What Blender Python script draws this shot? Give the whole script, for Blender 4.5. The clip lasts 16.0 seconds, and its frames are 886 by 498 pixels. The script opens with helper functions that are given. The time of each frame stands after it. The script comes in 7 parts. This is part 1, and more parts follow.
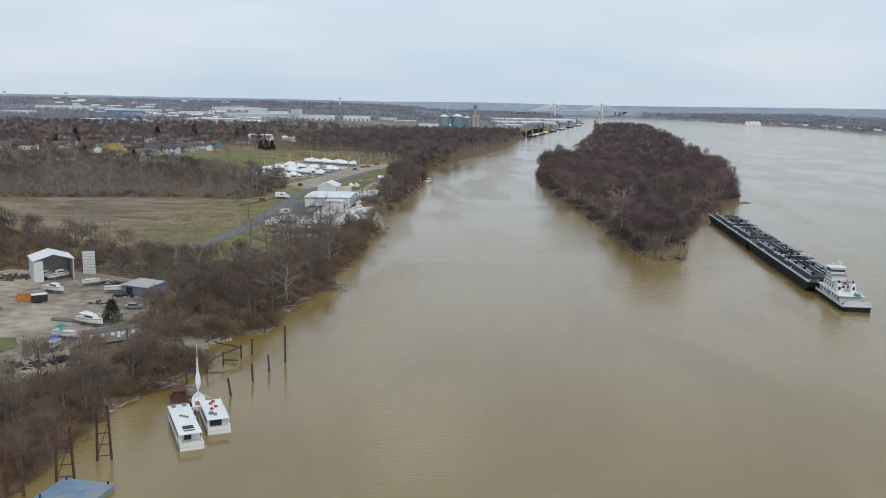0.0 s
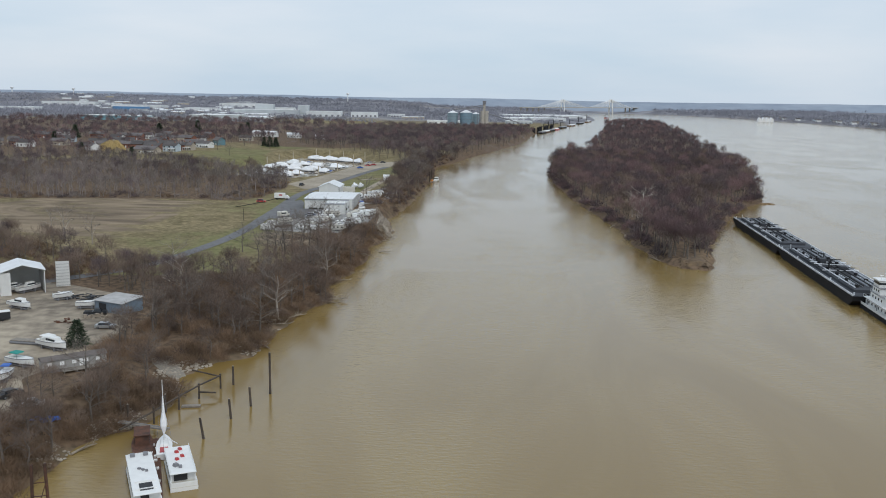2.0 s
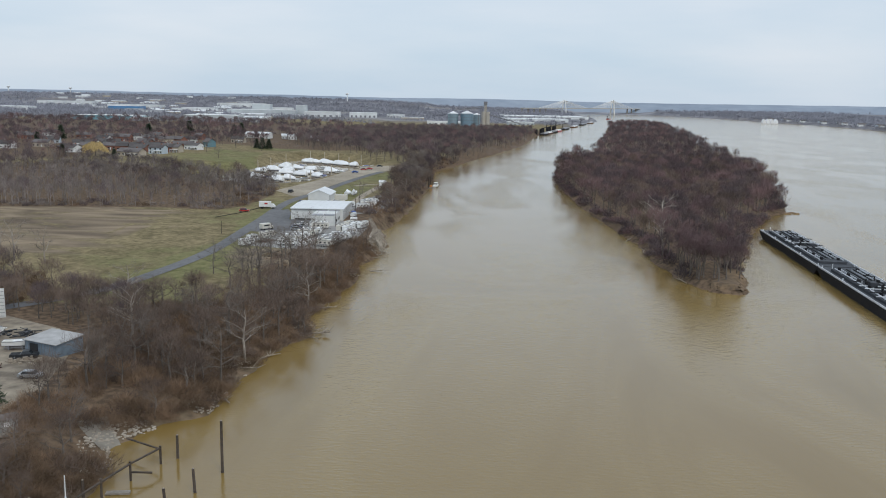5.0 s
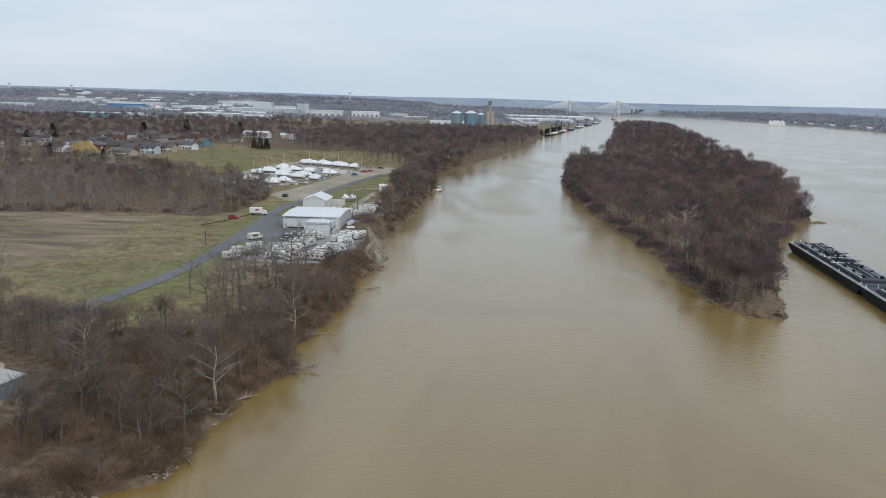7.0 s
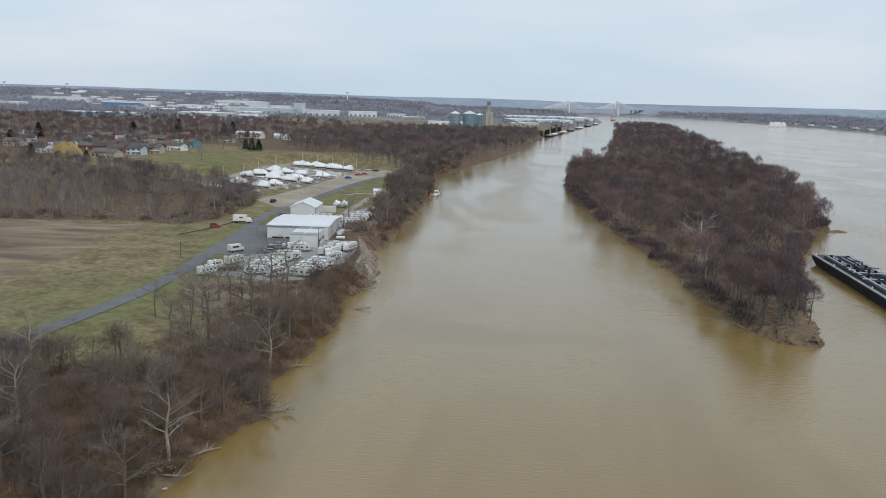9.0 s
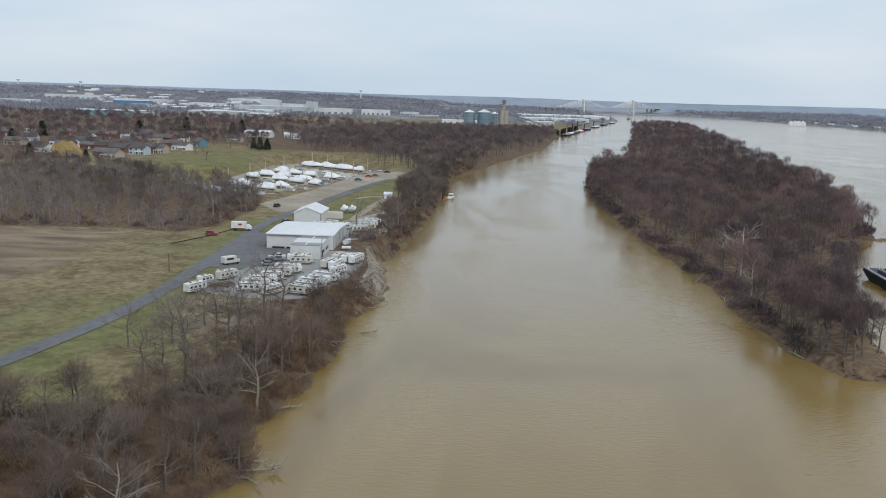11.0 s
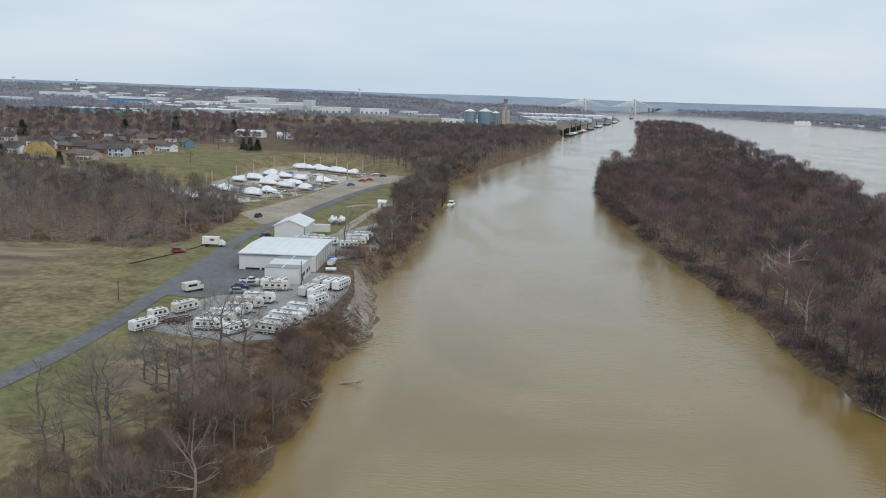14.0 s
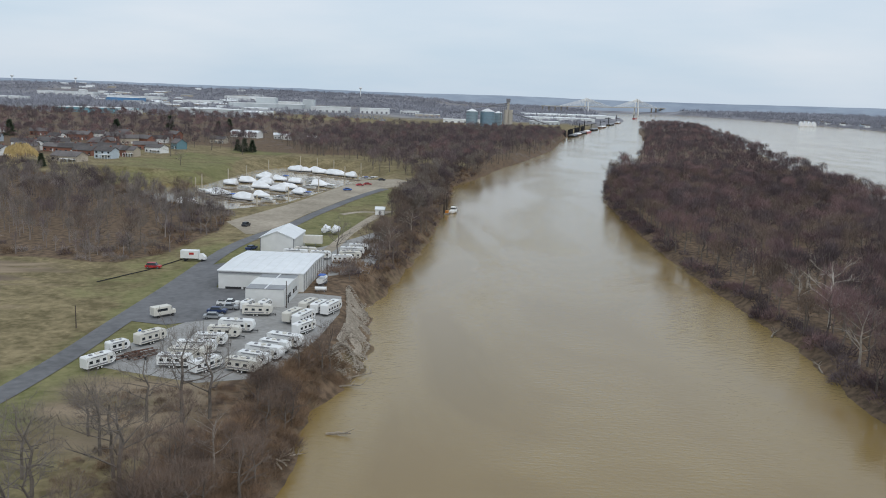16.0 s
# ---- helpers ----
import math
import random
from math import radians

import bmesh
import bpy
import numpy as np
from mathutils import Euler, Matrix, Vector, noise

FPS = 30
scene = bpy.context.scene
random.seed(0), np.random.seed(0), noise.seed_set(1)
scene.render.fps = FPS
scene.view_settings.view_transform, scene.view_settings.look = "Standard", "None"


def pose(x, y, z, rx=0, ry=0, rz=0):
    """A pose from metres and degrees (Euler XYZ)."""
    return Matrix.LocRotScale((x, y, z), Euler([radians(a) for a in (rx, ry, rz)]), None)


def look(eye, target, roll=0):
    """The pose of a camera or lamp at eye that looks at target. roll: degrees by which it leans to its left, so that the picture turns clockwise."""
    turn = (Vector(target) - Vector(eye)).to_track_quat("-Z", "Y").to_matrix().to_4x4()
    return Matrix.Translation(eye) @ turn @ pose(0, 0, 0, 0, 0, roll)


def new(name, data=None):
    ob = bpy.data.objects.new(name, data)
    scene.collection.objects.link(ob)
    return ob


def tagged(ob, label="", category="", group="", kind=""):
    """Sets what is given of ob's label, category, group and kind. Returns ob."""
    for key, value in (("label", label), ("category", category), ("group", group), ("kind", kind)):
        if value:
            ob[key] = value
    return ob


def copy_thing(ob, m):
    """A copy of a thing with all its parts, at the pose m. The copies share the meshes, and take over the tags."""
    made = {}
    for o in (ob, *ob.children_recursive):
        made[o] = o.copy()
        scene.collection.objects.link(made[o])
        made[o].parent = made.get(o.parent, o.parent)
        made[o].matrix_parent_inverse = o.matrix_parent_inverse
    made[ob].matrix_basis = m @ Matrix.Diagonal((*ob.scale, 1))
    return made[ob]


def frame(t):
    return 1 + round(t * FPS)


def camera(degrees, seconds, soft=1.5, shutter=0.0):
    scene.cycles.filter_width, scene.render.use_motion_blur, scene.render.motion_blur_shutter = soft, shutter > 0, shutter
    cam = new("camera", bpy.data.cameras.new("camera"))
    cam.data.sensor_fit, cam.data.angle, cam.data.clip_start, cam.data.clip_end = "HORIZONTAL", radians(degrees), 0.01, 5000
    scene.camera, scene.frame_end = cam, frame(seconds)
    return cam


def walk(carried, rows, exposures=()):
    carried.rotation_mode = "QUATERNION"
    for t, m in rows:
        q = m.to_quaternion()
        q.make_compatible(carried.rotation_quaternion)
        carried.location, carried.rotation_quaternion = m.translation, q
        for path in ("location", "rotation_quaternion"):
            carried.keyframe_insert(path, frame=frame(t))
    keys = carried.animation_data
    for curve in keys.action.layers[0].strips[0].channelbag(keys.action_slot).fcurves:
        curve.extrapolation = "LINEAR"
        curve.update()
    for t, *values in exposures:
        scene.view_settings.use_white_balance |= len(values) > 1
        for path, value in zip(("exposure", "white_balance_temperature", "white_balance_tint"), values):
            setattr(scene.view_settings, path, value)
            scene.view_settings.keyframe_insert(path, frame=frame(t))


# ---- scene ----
cam = camera(54.0, 16.0, soft=1.0)
PATH = [
    (0, (-0.684, 3.252, 60.465), (-0.722, 5.224, 60.133), 0.9),
    (0.5, (-0.899, 9.917, 60.522), (-0.935, 11.889, 60.186), 1.0),
    (1, (-0.951, 16.433, 60.439), (-1.01, 18.403, 60.101), 1.0),
    (1.5, (-0.901, 22.853, 60.284), (-0.959, 24.823, 59.944), 1.0),
    (2, (-1.036, 29.127, 60.336), (-1.093, 31.097, 59.995), 0.9),
    (2.5, (-1.107, 34.994, 60.315), (-1.162, 36.964, 59.974), 0.9),
    (3, (-1.028, 40.682, 60.35), (-1.083, 42.652, 60.009), 0.9),
    (3.5, (-1.066, 46.738, 60.556), (-1.119, 48.708, 60.215), 1.1),
    (4, (-1.087, 53.068, 60.24), (-1.14, 55.038, 59.902), 0.9),
    (6.5, (-3.676, 89.604, 60.838), (-3.739, 91.573, 60.494), 1.4),
    (7, (-3.686, 96.729, 60.645), (-3.748, 98.698, 60.303), 1.4),
    (7.5, (-4.079, 103.524, 60.675), (-4.139, 105.493, 60.333), 1.4),
    (8, (-4.428, 110.287, 60.733), (-4.486, 112.256, 60.391), 1.5),
    (8.5, (-4.316, 116.799, 60.876), (-4.374, 118.768, 60.533), 1.6),
    (9, (-4.415, 123.619, 60.736), (-4.472, 125.589, 60.394), 1.6),
    (11.5, (-6.608, 159.824, 60.265), (-6.7, 161.791, 59.918), 1.7),
    (12, (-6.952, 166.797, 60.226), (-7.042, 168.764, 59.878), 1.8),
    (12.5, (-7.261, 173.763, 60.408), (-7.35, 175.73, 60.058), 1.8),
    (13, (-7.529, 180.368, 60.283), (-7.616, 182.335, 59.934), 1.8),
    (13.5, (-7.856, 186.976, 60.362), (-7.942, 188.944, 60.012), 1.8),
    (14, (-8.076, 193.49, 60.37), (-8.162, 195.457, 60.021), 1.8),
    (14.5, (-8.526, 200.449, 60.406), (-8.61, 202.416, 60.057), 1.9),
    (15, (-9.007, 207.61, 60.365), (-9.09, 209.578, 60.015), 1.9),
    (15.5, (-9.5, 214.478, 60.34), (-9.584, 216.445, 59.989), 1.9),
    (16, (-9.928, 221.24, 60.409), (-10.016, 223.207, 60.059), 1.9),
]
walk(cam, [(t, look(eye, target, roll)) for t, eye, target, roll in PATH])

# ---- light ----
world = bpy.data.worlds.new("overcast_sky")
scene.world = world
world.use_nodes = True
wn, wl = world.node_tree.nodes, world.node_tree.links
wn.clear()
w_out = wn.new("ShaderNodeOutputWorld")
w_bg = wn.new("ShaderNodeBackground")
w_sky = wn.new("ShaderNodeTexSky")
w_sky.sky_type = "NISHITA"
w_sky.sun_disc = False
w_sky.sun_elevation = radians(48)
w_sky.sun_rotation = radians(150)
w_sky.air_density, w_sky.dust_density = 1.0, 2.0
w_tc = wn.new("ShaderNodeTexCoord")
w_map = wn.new("ShaderNodeMapping")
w_map.inputs["Scale"].default_value = (1.0, 1.0, 5.0)
w_noise = wn.new("ShaderNodeTexNoise")
w_noise.inputs["Scale"].default_value = 2.2
w_noise.inputs["Detail"].default_value = 5.0
w_noise.inputs["Roughness"].default_value = 0.5
w_ramp = wn.new("ShaderNodeValToRGB")
w_ramp.color_ramp.elements[0].position, w_ramp.color_ramp.elements[0].color = 0.32, (5.7, 7.1, 8.5, 1)
w_ramp.color_ramp.elements[1].position, w_ramp.color_ramp.elements[1].color = 0.68, (7.7, 8.35, 9.2, 1)
w_mix = wn.new("ShaderNodeMix")
w_mix.data_type = "RGBA"
w_mix.inputs["Factor"].default_value = 0.86
wl.new(w_tc.outputs["Generated"], w_map.inputs["Vector"])
wl.new(w_map.outputs["Vector"], w_noise.inputs["Vector"])
wl.new(w_noise.outputs["Fac"], w_ramp.inputs["Fac"])
wl.new(w_sky.outputs["Color"], w_mix.inputs["A"])
wl.new(w_ramp.outputs["Color"], w_mix.inputs["B"])
wl.new(w_mix.outputs["Result"], w_bg.inputs["Color"])
w_bg.inputs["Strength"].default_value = 0.1
wl.new(w_bg.outputs["Background"], w_out.inputs["Surface"])
sun = new("sun", bpy.data.lights.new("sun", "SUN"))
sun.data.energy, sun.data.angle, sun.data.color = 1.0, radians(20), (1.0, 0.98, 0.95)
sun.matrix_world = look((0, 0, 100), (-45, 78, 0))
scene.view_settings.exposure = 0.0


# ---- materials ----
def mat(name, rgb, rough=0.7, metal=0.0, var=0.15, scale=1.0, bump=0.0, rgb2=None, spec=None, detail=4.0, rand=0.0, band=0.28):
    """A procedural surface: two scales of noise over two tones, with relief."""
    m = bpy.data.materials.new(name)
    m.use_nodes = True
    n, l = m.node_tree.nodes, m.node_tree.links
    b = n["Principled BSDF"]
    b.inputs["Roughness"].default_value, b.inputs["Metallic"].default_value = rough, metal
    if spec is not None:
        b.inputs["Specular IOR Level"].default_value = spec
    geo = n.new("ShaderNodeNewGeometry")
    a = n.new("ShaderNodeTexNoise")
    a.inputs["Scale"].default_value, a.inputs["Detail"].default_value = scale, detail
    c = n.new("ShaderNodeTexNoise")
    c.inputs["Scale"].default_value, c.inputs["Detail"].default_value = scale * 0.13, 3.0
    l.new(geo.outputs["Position"], a.inputs["Vector"])
    l.new(geo.outputs["Position"], c.inputs["Vector"])
    add = n.new("ShaderNodeMath")
    add.operation = "ADD"
    l.new(a.outputs["Fac"], add.inputs[0])
    l.new(c.outputs["Fac"], add.inputs[1])
    ramp = n.new("ShaderNodeMapRange")
    ramp.inputs["From Min"].default_value, ramp.inputs["From Max"].default_value = 1 - band, 1 + band
    l.new(add.outputs[0], ramp.inputs["Value"])
    mix = n.new("ShaderNodeMix")
    mix.data_type = "RGBA"
    lo = rgb2 or [v * (1 - var) for v in rgb]
    hi = rgb if rgb2 else [min(1, v * (1 + var)) for v in rgb]
    mix.inputs["A"].default_value, mix.inputs["B"].default_value = (*lo, 1), (*hi, 1)
    l.new(ramp.outputs["Result"], mix.inputs["Factor"])
    colour = mix.outputs["Result"]
    if rand:
        info = n.new("ShaderNodeObjectInfo")
        hsv = n.new("ShaderNodeHueSaturation")
        r = n.new("ShaderNodeMapRange")
        r.inputs["To Min"].default_value, r.inputs["To Max"].default_value = 1 - rand, 1 + rand
        l.new(info.outputs["Random"], r.inputs["Value"])
        l.new(r.outputs["Result"], hsv.inputs["Value"])
        l.new(colour, hsv.inputs["Color"])
        colour = hsv.outputs["Color"]
    l.new(colour, b.inputs["Base Color"])
    if bump:
        bp = n.new("ShaderNodeBump")
        bp.inputs["Strength"].default_value, bp.inputs["Distance"].default_value = 0.6, bump
        l.new(a.outputs["Fac"], bp.inputs["Height"])
        l.new(bp.outputs["Normal"], b.inputs["Normal"])
    return m


def water_material():
    m = bpy.data.materials.new("muddy_river_water")
    m.use_nodes = True
    n, l = m.node_tree.nodes, m.node_tree.links
    b = n["Principled BSDF"]
    b.inputs["Roughness"].default_value, b.inputs["IOR"].default_value = 0.13, 1.56
    geo = n.new("ShaderNodeNewGeometry")
    big = n.new("ShaderNodeTexNoise")
    big.inputs["Scale"].default_value, big.inputs["Detail"].default_value = 0.012, 5.0
    big.inputs["Distortion"].default_value = 1.2
    mp = n.new("ShaderNodeMapping")
    mp.inputs["Scale"].default_value = (1.6, 0.6, 1.0)
    l.new(geo.outputs["Position"], mp.inputs["Vector"])
    l.new(mp.outputs["Vector"], big.inputs["Vector"])
    mix = n.new("ShaderNodeMix")
    mix.data_type = "RGBA"
    mix.inputs["A"].default_value, mix.inputs["B"].default_value = (0.22, 0.143, 0.043, 1), (0.283, 0.198, 0.074, 1)
    mr = n.new("ShaderNodeMapRange")
    mr.inputs["From Min"].default_value, mr.inputs["From Max"].default_value = 0.38, 0.62
    l.new(big.outputs["Fac"], mr.inputs["Value"])
    l.new(mr.outputs["Result"], mix.inputs["Factor"])
    l.new(mix.outputs["Result"], b.inputs["Base Color"])
    rip = n.new("ShaderNodeTexNoise")
    rip.inputs["Scale"].default_value, rip.inputs["Detail"].default_value = 1.1, 5.0
    mp2 = n.new("ShaderNodeMapping")
    mp2.inputs["Scale"].default_value = (0.45, 1.2, 1.0)
    l.new(geo.outputs["Position"], mp2.inputs["Vector"])
    l.new(mp2.outputs["Vector"], rip.inputs["Vector"])
    patch = n.new("ShaderNodeMath")
    patch.operation = "MULTIPLY_ADD"
    patch.inputs[2].default_value = 0.0
    l.new(rip.outputs["Fac"], patch.inputs[0])
    l.new(mr.outputs["Result"], patch.inputs[1])
    bp = n.new("ShaderNodeBump")
    bp.inputs["Strength"].default_value, bp.inputs["Distance"].default_value = 0.6, 0.27
    l.new(patch.outputs[0], bp.inputs["Height"])
    l.new(bp.outputs["Normal"], b.inputs["Normal"])
    return m


def ground_material():
    """Winter ground: dry grass, with zones (r green grass, g bare soil, b leaf litter, alpha painted distance haze)
    broken up by noise.
    """
    m = bpy.data.materials.new("winter_ground")
    m.use_nodes = True
    n, l = m.node_tree.nodes, m.node_tree.links
    b = n["Principled BSDF"]
    b.inputs["Roughness"].default_value = 0.95
    b.inputs["Specular IOR Level"].default_value = 0.15
    geo = n.new("ShaderNodeNewGeometry")
    zone = n.new("ShaderNodeAttribute")
    zone.attribute_name = "zone"
    sep = n.new("ShaderNodeSeparateColor")
    l.new(zone.outputs["Color"], sep.inputs["Color"])

    def noise_at(scale, detail, dist=0.0, stretch=None):
        t = n.new("ShaderNodeTexNoise")
        t.inputs["Scale"].default_value, t.inputs["Detail"].default_value = scale, detail
        t.inputs["Distortion"].default_value = dist
        src = geo.outputs["Position"]
        if stretch:
            mp = n.new("ShaderNodeMapping")
            mp.inputs["Scale"].default_value = stretch
            mp.inputs["Rotation"].default_value = (0, 0, radians(14))
            l.new(src, mp.inputs["Vector"])
            src = mp.outputs["Vector"]
        l.new(src, t.inputs["Vector"])
        return t.outputs["Fac"]

    def tone(fac, lo, hi, a0=0.35, a1=0.65):
        mr = n.new("ShaderNodeMapRange")
        mr.inputs["From Min"].default_value, mr.inputs["From Max"].default_value = a0, a1
        l.new(fac, mr.inputs["Value"])
        x = n.new("ShaderNodeMix")
        x.data_type = "RGBA"
        x.inputs["A"].default_value, x.inputs["B"].default_value = (*lo, 1), (*hi, 1)
        l.new(mr.outputs["Result"], x.inputs["Factor"])
        return x.outputs["Result"]

    def blend(base, top, channel, fac):
        s = n.new("ShaderNodeMath")
        s.operation = "ADD"
        l.new(channel, s.inputs[0])
        l.new(fac, s.inputs[1])
        mr = n.new("ShaderNodeMapRange")
        mr.inputs["From Min"].default_value, mr.inputs["From Max"].default_value = 0.82, 1.18
        l.new(s.outputs[0], mr.inputs["Value"])
        x = n.new("ShaderNodeMix")
        x.data_type = "RGBA"
        l.new(mr.outputs["Result"], x.inputs["Factor"])
        l.new(base, x.inputs["A"])
        l.new(top, x.inputs["B"])
        return x.outputs["Result"]

    fine, mid, wide = noise_at(1.3, 6.0), noise_at(0.11, 6.0, 0.6), noise_at(0.03, 5.0, 2.2, (0.6, 1.25, 1))
    clump = noise_at(0.55, 5.0, 0.4)
    two = n.new("ShaderNodeMath")
    two.operation = "MULTIPLY_ADD"
    two.inputs[1].default_value = 0.5
    half = n.new("ShaderNodeMath")
    half.operation = "MULTIPLY"
    half.inputs[1].default_value = 0.5
    l.new(clump, half.inputs[0])
    l.new(mid, two.inputs[0])
    l.new(half.outputs[0], two.inputs[2])
    dry = tone(two.outputs[0], (0.138, 0.112, 0.057), (0.3, 0.24, 0.135), 0.4, 0.62)
    green = tone(two.outputs[0], (0.125, 0.128, 0.05), (0.23, 0.21, 0.1), 0.38, 0.62)
    soil = tone(wide, (0.135, 0.102, 0.073), (0.3, 0.232, 0.157))
    litter = tone(noise_at(0.5, 6.0), (0.085, 0.06, 0.041), (0.2, 0.138, 0.09))
    c = blend(dry, green, sep.outputs["Red"], mid)
    c = blend(c, soil, sep.outputs["Green"], wide)
    c = blend(c, litter, sep.outputs["Blue"], mid)
    # blue-grey tone that paints distance haze over the far wooded ground
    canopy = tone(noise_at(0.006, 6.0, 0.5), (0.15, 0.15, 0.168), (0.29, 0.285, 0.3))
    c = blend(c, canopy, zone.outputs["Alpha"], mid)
    l.new(c, b.inputs["Base Color"])
    bp = n.new("ShaderNodeBump")
    bp.inputs["Strength"].default_value, bp.inputs["Distance"].default_value = 0.5, 0.25
    l.new(fine, bp.inputs["Height"])
    l.new(bp.outputs["Normal"], b.inputs["Normal"])
    return m


M_WATER, M_GROUND = water_material(), ground_material()
M_ASPHALT = mat("worn_asphalt", (0.14, 0.139, 0.142), 0.9, var=0.25, scale=0.6)
M_GRAVEL = mat("pale_gravel", (0.42, 0.36, 0.28), 0.95, var=0.2, scale=0.5, bump=0.04, rgb2=(0.25, 0.21, 0.155))
M_LOT = mat("grey_crushed_stone", (0.36, 0.355, 0.34), 0.95, scale=0.8, bump=0.03, rgb2=(0.25, 0.24, 0.225))
M_YARD = mat("sandy_yard_dirt", (0.45, 0.38, 0.285), 0.95, scale=0.3, bump=0.04, rgb2=(0.15, 0.122, 0.092))
M_TWIG = mat("bare_twigs", (0.24, 0.18, 0.145), 0.9, scale=0.16, rgb2=(0.12, 0.09, 0.075), spec=0.1, band=0.18)
M_TWIG_RED = mat("reddish_bare_twigs", (0.265, 0.172, 0.168), 0.9, scale=0.05, rgb2=(0.13, 0.092, 0.095), spec=0.1, band=0.2)
M_TWIG_DARK = mat("dark_bare_twigs", (0.17, 0.132, 0.133), 0.9, scale=0.16, rgb2=(0.09, 0.071, 0.074), spec=0.1, band=0.2)
M_TWIG_GREY = mat("grey_bare_twigs", (0.25, 0.215, 0.188), 0.9, scale=0.25, rgb2=(0.16, 0.137, 0.12), spec=0.1)
M_SAPLING = mat("pale_grey_saplings", (0.31, 0.268, 0.245), 0.9, scale=0.1, rgb2=(0.165, 0.14, 0.13), spec=0.1, band=0.2)
M_TWIG_MID = mat("purple_grey_twigs", (0.205, 0.16, 0.16), 0.9, scale=0.06, rgb2=(0.105, 0.085, 0.089), spec=0.1, band=0.2)
M_WHITE_BARK = mat("white_sycamore_bark", (0.62, 0.57, 0.5), 0.85, scale=1.2, rgb2=(0.4, 0.35, 0.3))
# twigs of the far woods, with blue-grey distance haze painted into their colour
M_TWIG_HAZED = mat("hazed_far_twigs", (0.33, 0.335, 0.375), 0.95, scale=0.006, rgb2=(0.24, 0.242, 0.272), spec=0.1, band=0.18)
M_BRUSH = mat("brown_brush", (0.29, 0.195, 0.128), 0.95, scale=0.22, rgb2=(0.13, 0.09, 0.06), spec=0.1, band=0.18)
M_BARK = mat("grey_brown_bark", (0.155, 0.13, 0.11), 0.9, scale=2.0, var=0.3)
M_PALE_BARK = mat("pale_sycamore_bark", (0.42, 0.37, 0.31), 0.85, scale=1.2, rgb2=(0.23, 0.19, 0.155))
M_NEEDLE = mat("evergreen_needles", (0.06, 0.085, 0.045), 0.8, scale=0.8, rgb2=(0.03, 0.045, 0.027))
M_WILLOW = mat("yellow_willow_twigs", (0.56, 0.42, 0.19), 0.9, scale=0.5, var=0.25)
M_WHITE = mat("white_paint", (0.78, 0.78, 0.76), 0.45, scale=0.8, var=0.06)
M_WRAP = mat("white_shrink_wrap", (0.87, 0.88, 0.89), 0.35, scale=0.7, var=0.05, bump=0.03)
M_METAL_WALL = mat("white_metal_siding", (0.68, 0.68, 0.655), 0.5, scale=0.5, var=0.07)
M_METAL_ROOF = mat("pale_metal_roof", (0.74, 0.75, 0.75), 0.4, scale=0.35, var=0.08)
M_GREY_ROOF = mat("grey_metal_roof", (0.27, 0.275, 0.28), 0.5, scale=0.4, var=0.15)
M_DARK = mat("dark_opening", (0.02, 0.02, 0.022), 0.6)
M_GLASS = mat("dark_window_glass", (0.025, 0.03, 0.035), 0.12, var=0.2)
M_BLACK = mat("black_rubber", (0.02, 0.02, 0.02), 0.85, var=0.3)
M_BEIGE = mat("beige_trailer_skin", (0.64, 0.61, 0.54), 0.45, scale=0.8, var=0.07)
M_GREYTRIM = mat("grey_stripe_paint", (0.2, 0.2, 0.21), 0.45, var=0.1)
M_RUST = mat("rusty_steel", (0.15, 0.065, 0.038), 0.9, scale=1.2, rgb2=(0.055, 0.032, 0.024))
M_TIMBER = mat("weathered_piling", (0.11, 0.085, 0.065), 0.9, scale=3.0, rgb2=(0.045, 0.035, 0.028))
M_PLANK = mat("grey_weathered_planks", (0.32, 0.285, 0.24), 0.9, scale=2.0, rgb2=(0.19, 0.165, 0.14))
M_STONE = mat("pale_riprap_stone", (0.46, 0.405, 0.33), 0.9, scale=1.0, rgb2=(0.24, 0.2, 0.155), rand=0.25)
M_BLUE = mat("faded_blue_paint", (0.13, 0.24, 0.36), 0.6, scale=0.5, rgb2=(0.3, 0.3, 0.27))
M_RED = mat("red_paint", (0.4, 0.03, 0.03), 0.35)
M_STEEL_BLACK = mat("black_painted_hull", (0.014, 0.014, 0.017), 0.75, scale=0.3, rgb2=(0.028, 0.026, 0.026), spec=0.2)
M_DECK = mat("dark_grey_deck", (0.055, 0.06, 0.07), 0.7, scale=0.5, rgb2=(0.03, 0.032, 0.038))
M_PALE_LINE = mat("pale_pipe_paint", (0.62, 0.64, 0.67), 0.5)
M_GALV = mat("galvanised_steel", (0.27, 0.36, 0.4), 0.4, metal=0.3, scale=0.4, var=0.12)
M_CONCRETE = mat("weathered_concrete", (0.29, 0.262, 0.215), 0.9, scale=0.5, rgb2=(0.18, 0.155, 0.125))
M_MUD = mat("eroded_bank_mud", (0.27, 0.18, 0.098), 0.9, scale=0.5, rgb2=(0.1, 0.07, 0.045), bump=0.1)
M_DRIFT = mat("pale_driftwood", (0.38, 0.32, 0.25), 0.9, scale=2.0, rgb2=(0.2, 0.165, 0.125))


